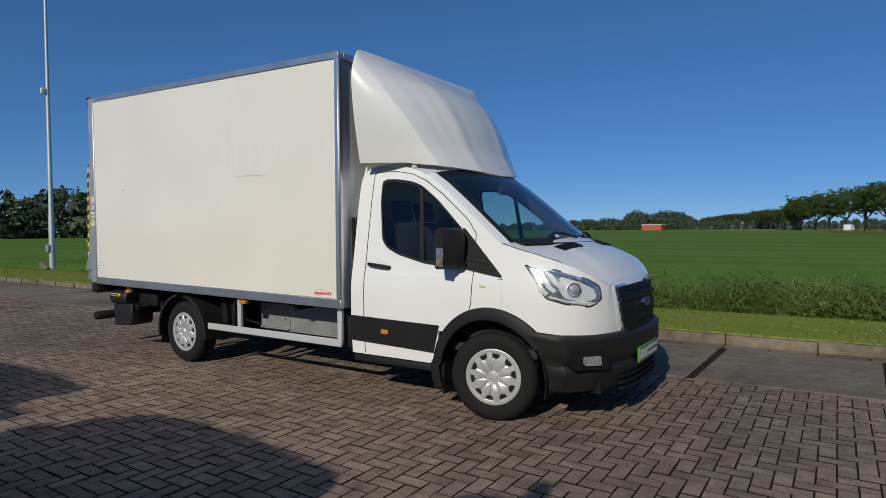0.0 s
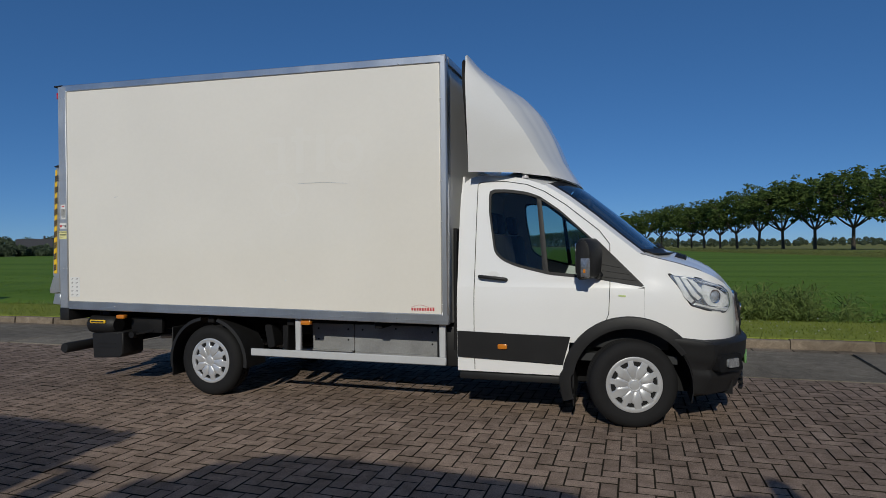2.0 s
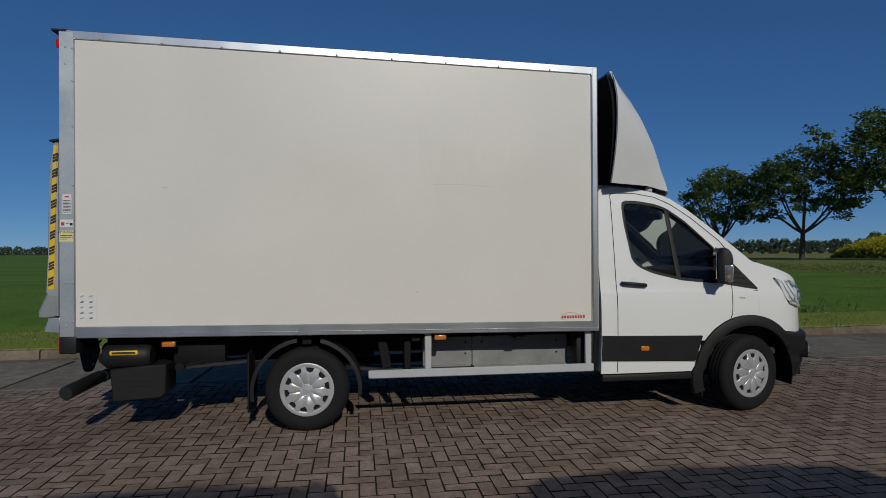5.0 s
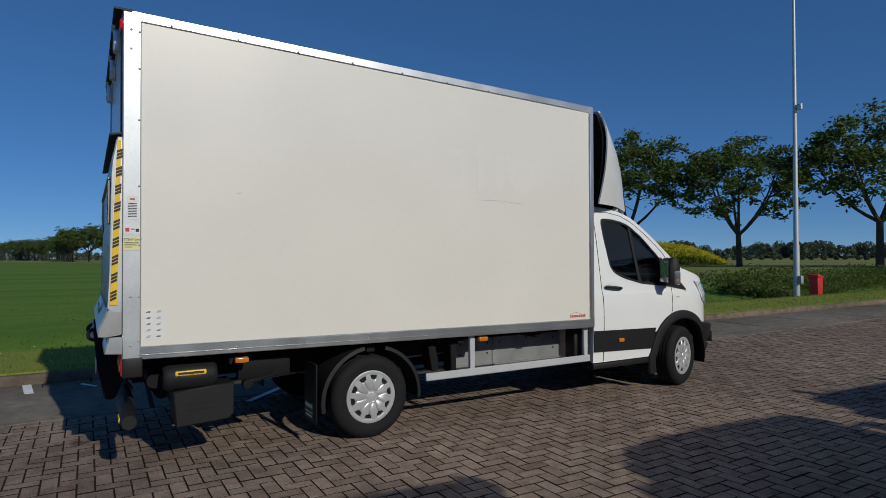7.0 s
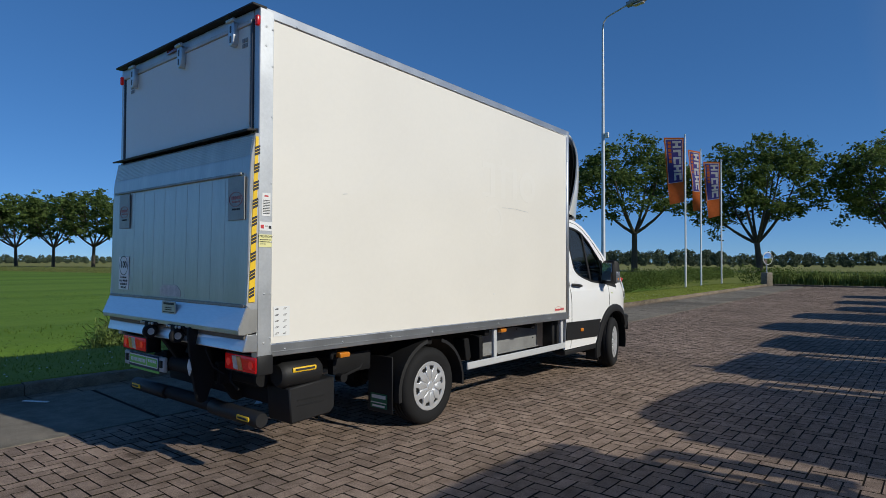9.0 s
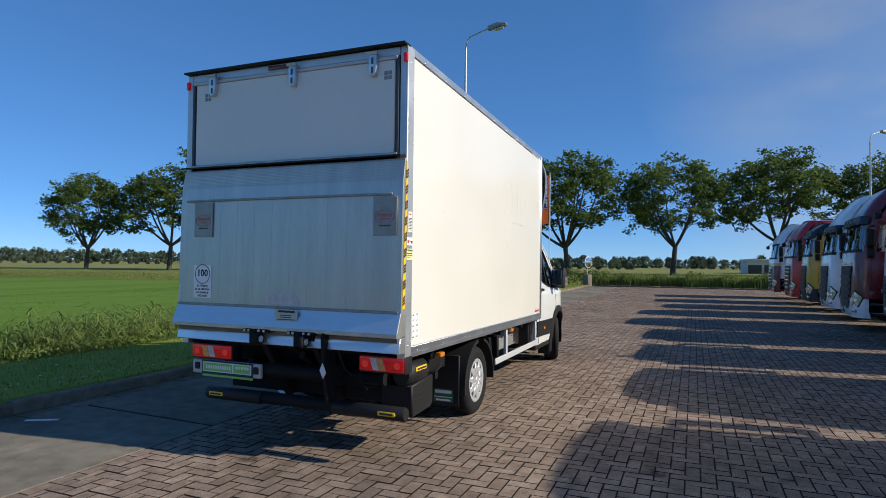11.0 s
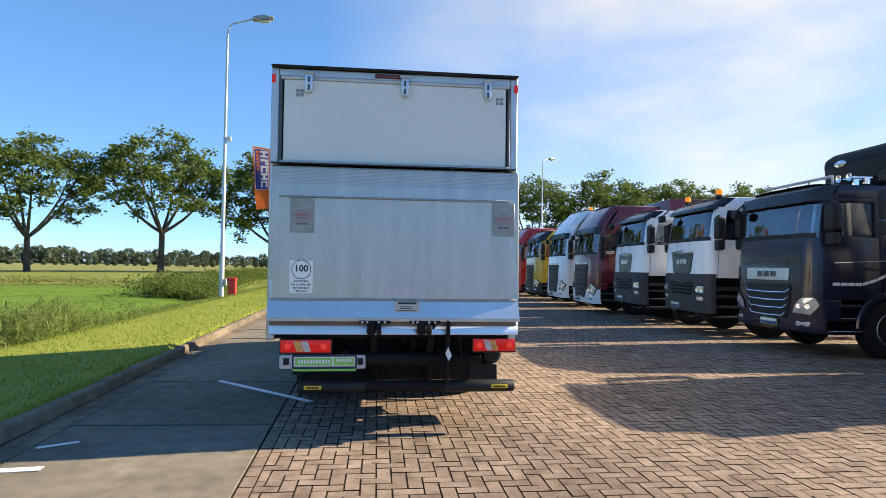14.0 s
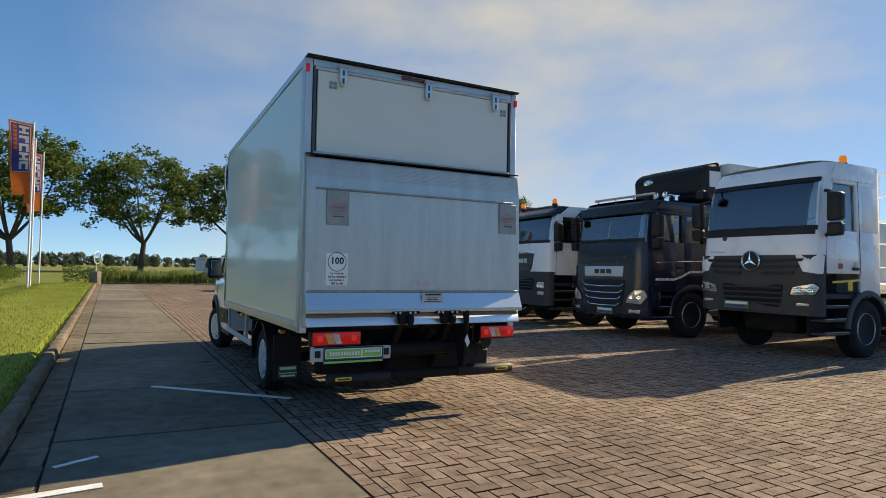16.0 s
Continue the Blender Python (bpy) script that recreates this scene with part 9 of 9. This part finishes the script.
SHAPE_X, SHAPE_Y = brick_shape(2 * BL, BL), brick_shape(BL, 2 * BL)
piece_mesh = []
for shape in (SHAPE_X, SHAPE_Y):
    me = bpy.data.meshes.new("brick")
    me.from_pydata(*[list(shape[0]), [], list(shape[1])])
    me.materials.append(M_BRICK)
    me.materials.append(M_JOINT)
    me.polygons.foreach_set("material_index", [1] * 8 + [0])
    piece_mesh.append(me)
rest_v, rest_f, loose = [], [], 0
rng = np.random.default_rng(4)
X0, X1, Y0 = -13.0, 39.0, -12.0
i0, i1 = int(X0 / BL), int(X1 / BL)
j0, j1 = int(Y0 / BL), int(2.0 / BL)
for i in range(i0, i1):
    for j in range(j0, j1):
        k = (i - j) % 4
        if k == 0:
            kind, cx, cy = 0, (i + 1.0) * BL, (j + 0.5) * BL
        elif k == 2:
            kind, cx, cy = 1, (i + 0.5) * BL, j * BL
        else:
            continue
        if cy - (BL if kind else BL / 2) > edge_y(cx) - 0.12 or (cy < -8.5 and cx > 8):
            continue
        dz = float(rng.normal(0, 0.0013))
        if -4.35 < cx < -2.6 and -2.6 < cy < 0.75 and loose < 298:
            ob = new("brick", piece_mesh[kind])
            ob.location = (cx, cy, dz)
            ob.parent = brick_paving
            loose += 1
            continue
        v, f = (SHAPE_X, SHAPE_Y)[kind]
        base = len(rest_v)
        tx, ty = rng.normal(0, 0.006, 2)
        rest_v.extend((x + cx, min(y + cy, edge_y(x + cx) - 0.092), z + dz + x * tx + y * ty) for x, y, z in v)
        rest_f.extend(tuple(base + n for n in face) for face in f)
me = bpy.data.meshes.new("brick_field")
me.from_pydata(rest_v, [], rest_f)
me.materials.append(M_BRICK_REST)
me.materials.append(M_JOINT)
me.polygons.foreach_set("material_index", ([1] * 8 + [0]) * (len(rest_f) // 9))
brick_field = new("brick_field", me)
brick_field.parent = brick_paving
tagged(brick_field, kind="stuff")
# a straight edge course beside the concrete
for s in range(-62, 186):
    x = s * 2 * BL
    if -13 < x < 38.8:
        ob = new("edge_brick", piece_mesh[0])
        ob.location = (x, edge_y(x) - 0.035, -0.002)
        ob.rotation_euler.z = 0.022
        ob.parent = brick_paving
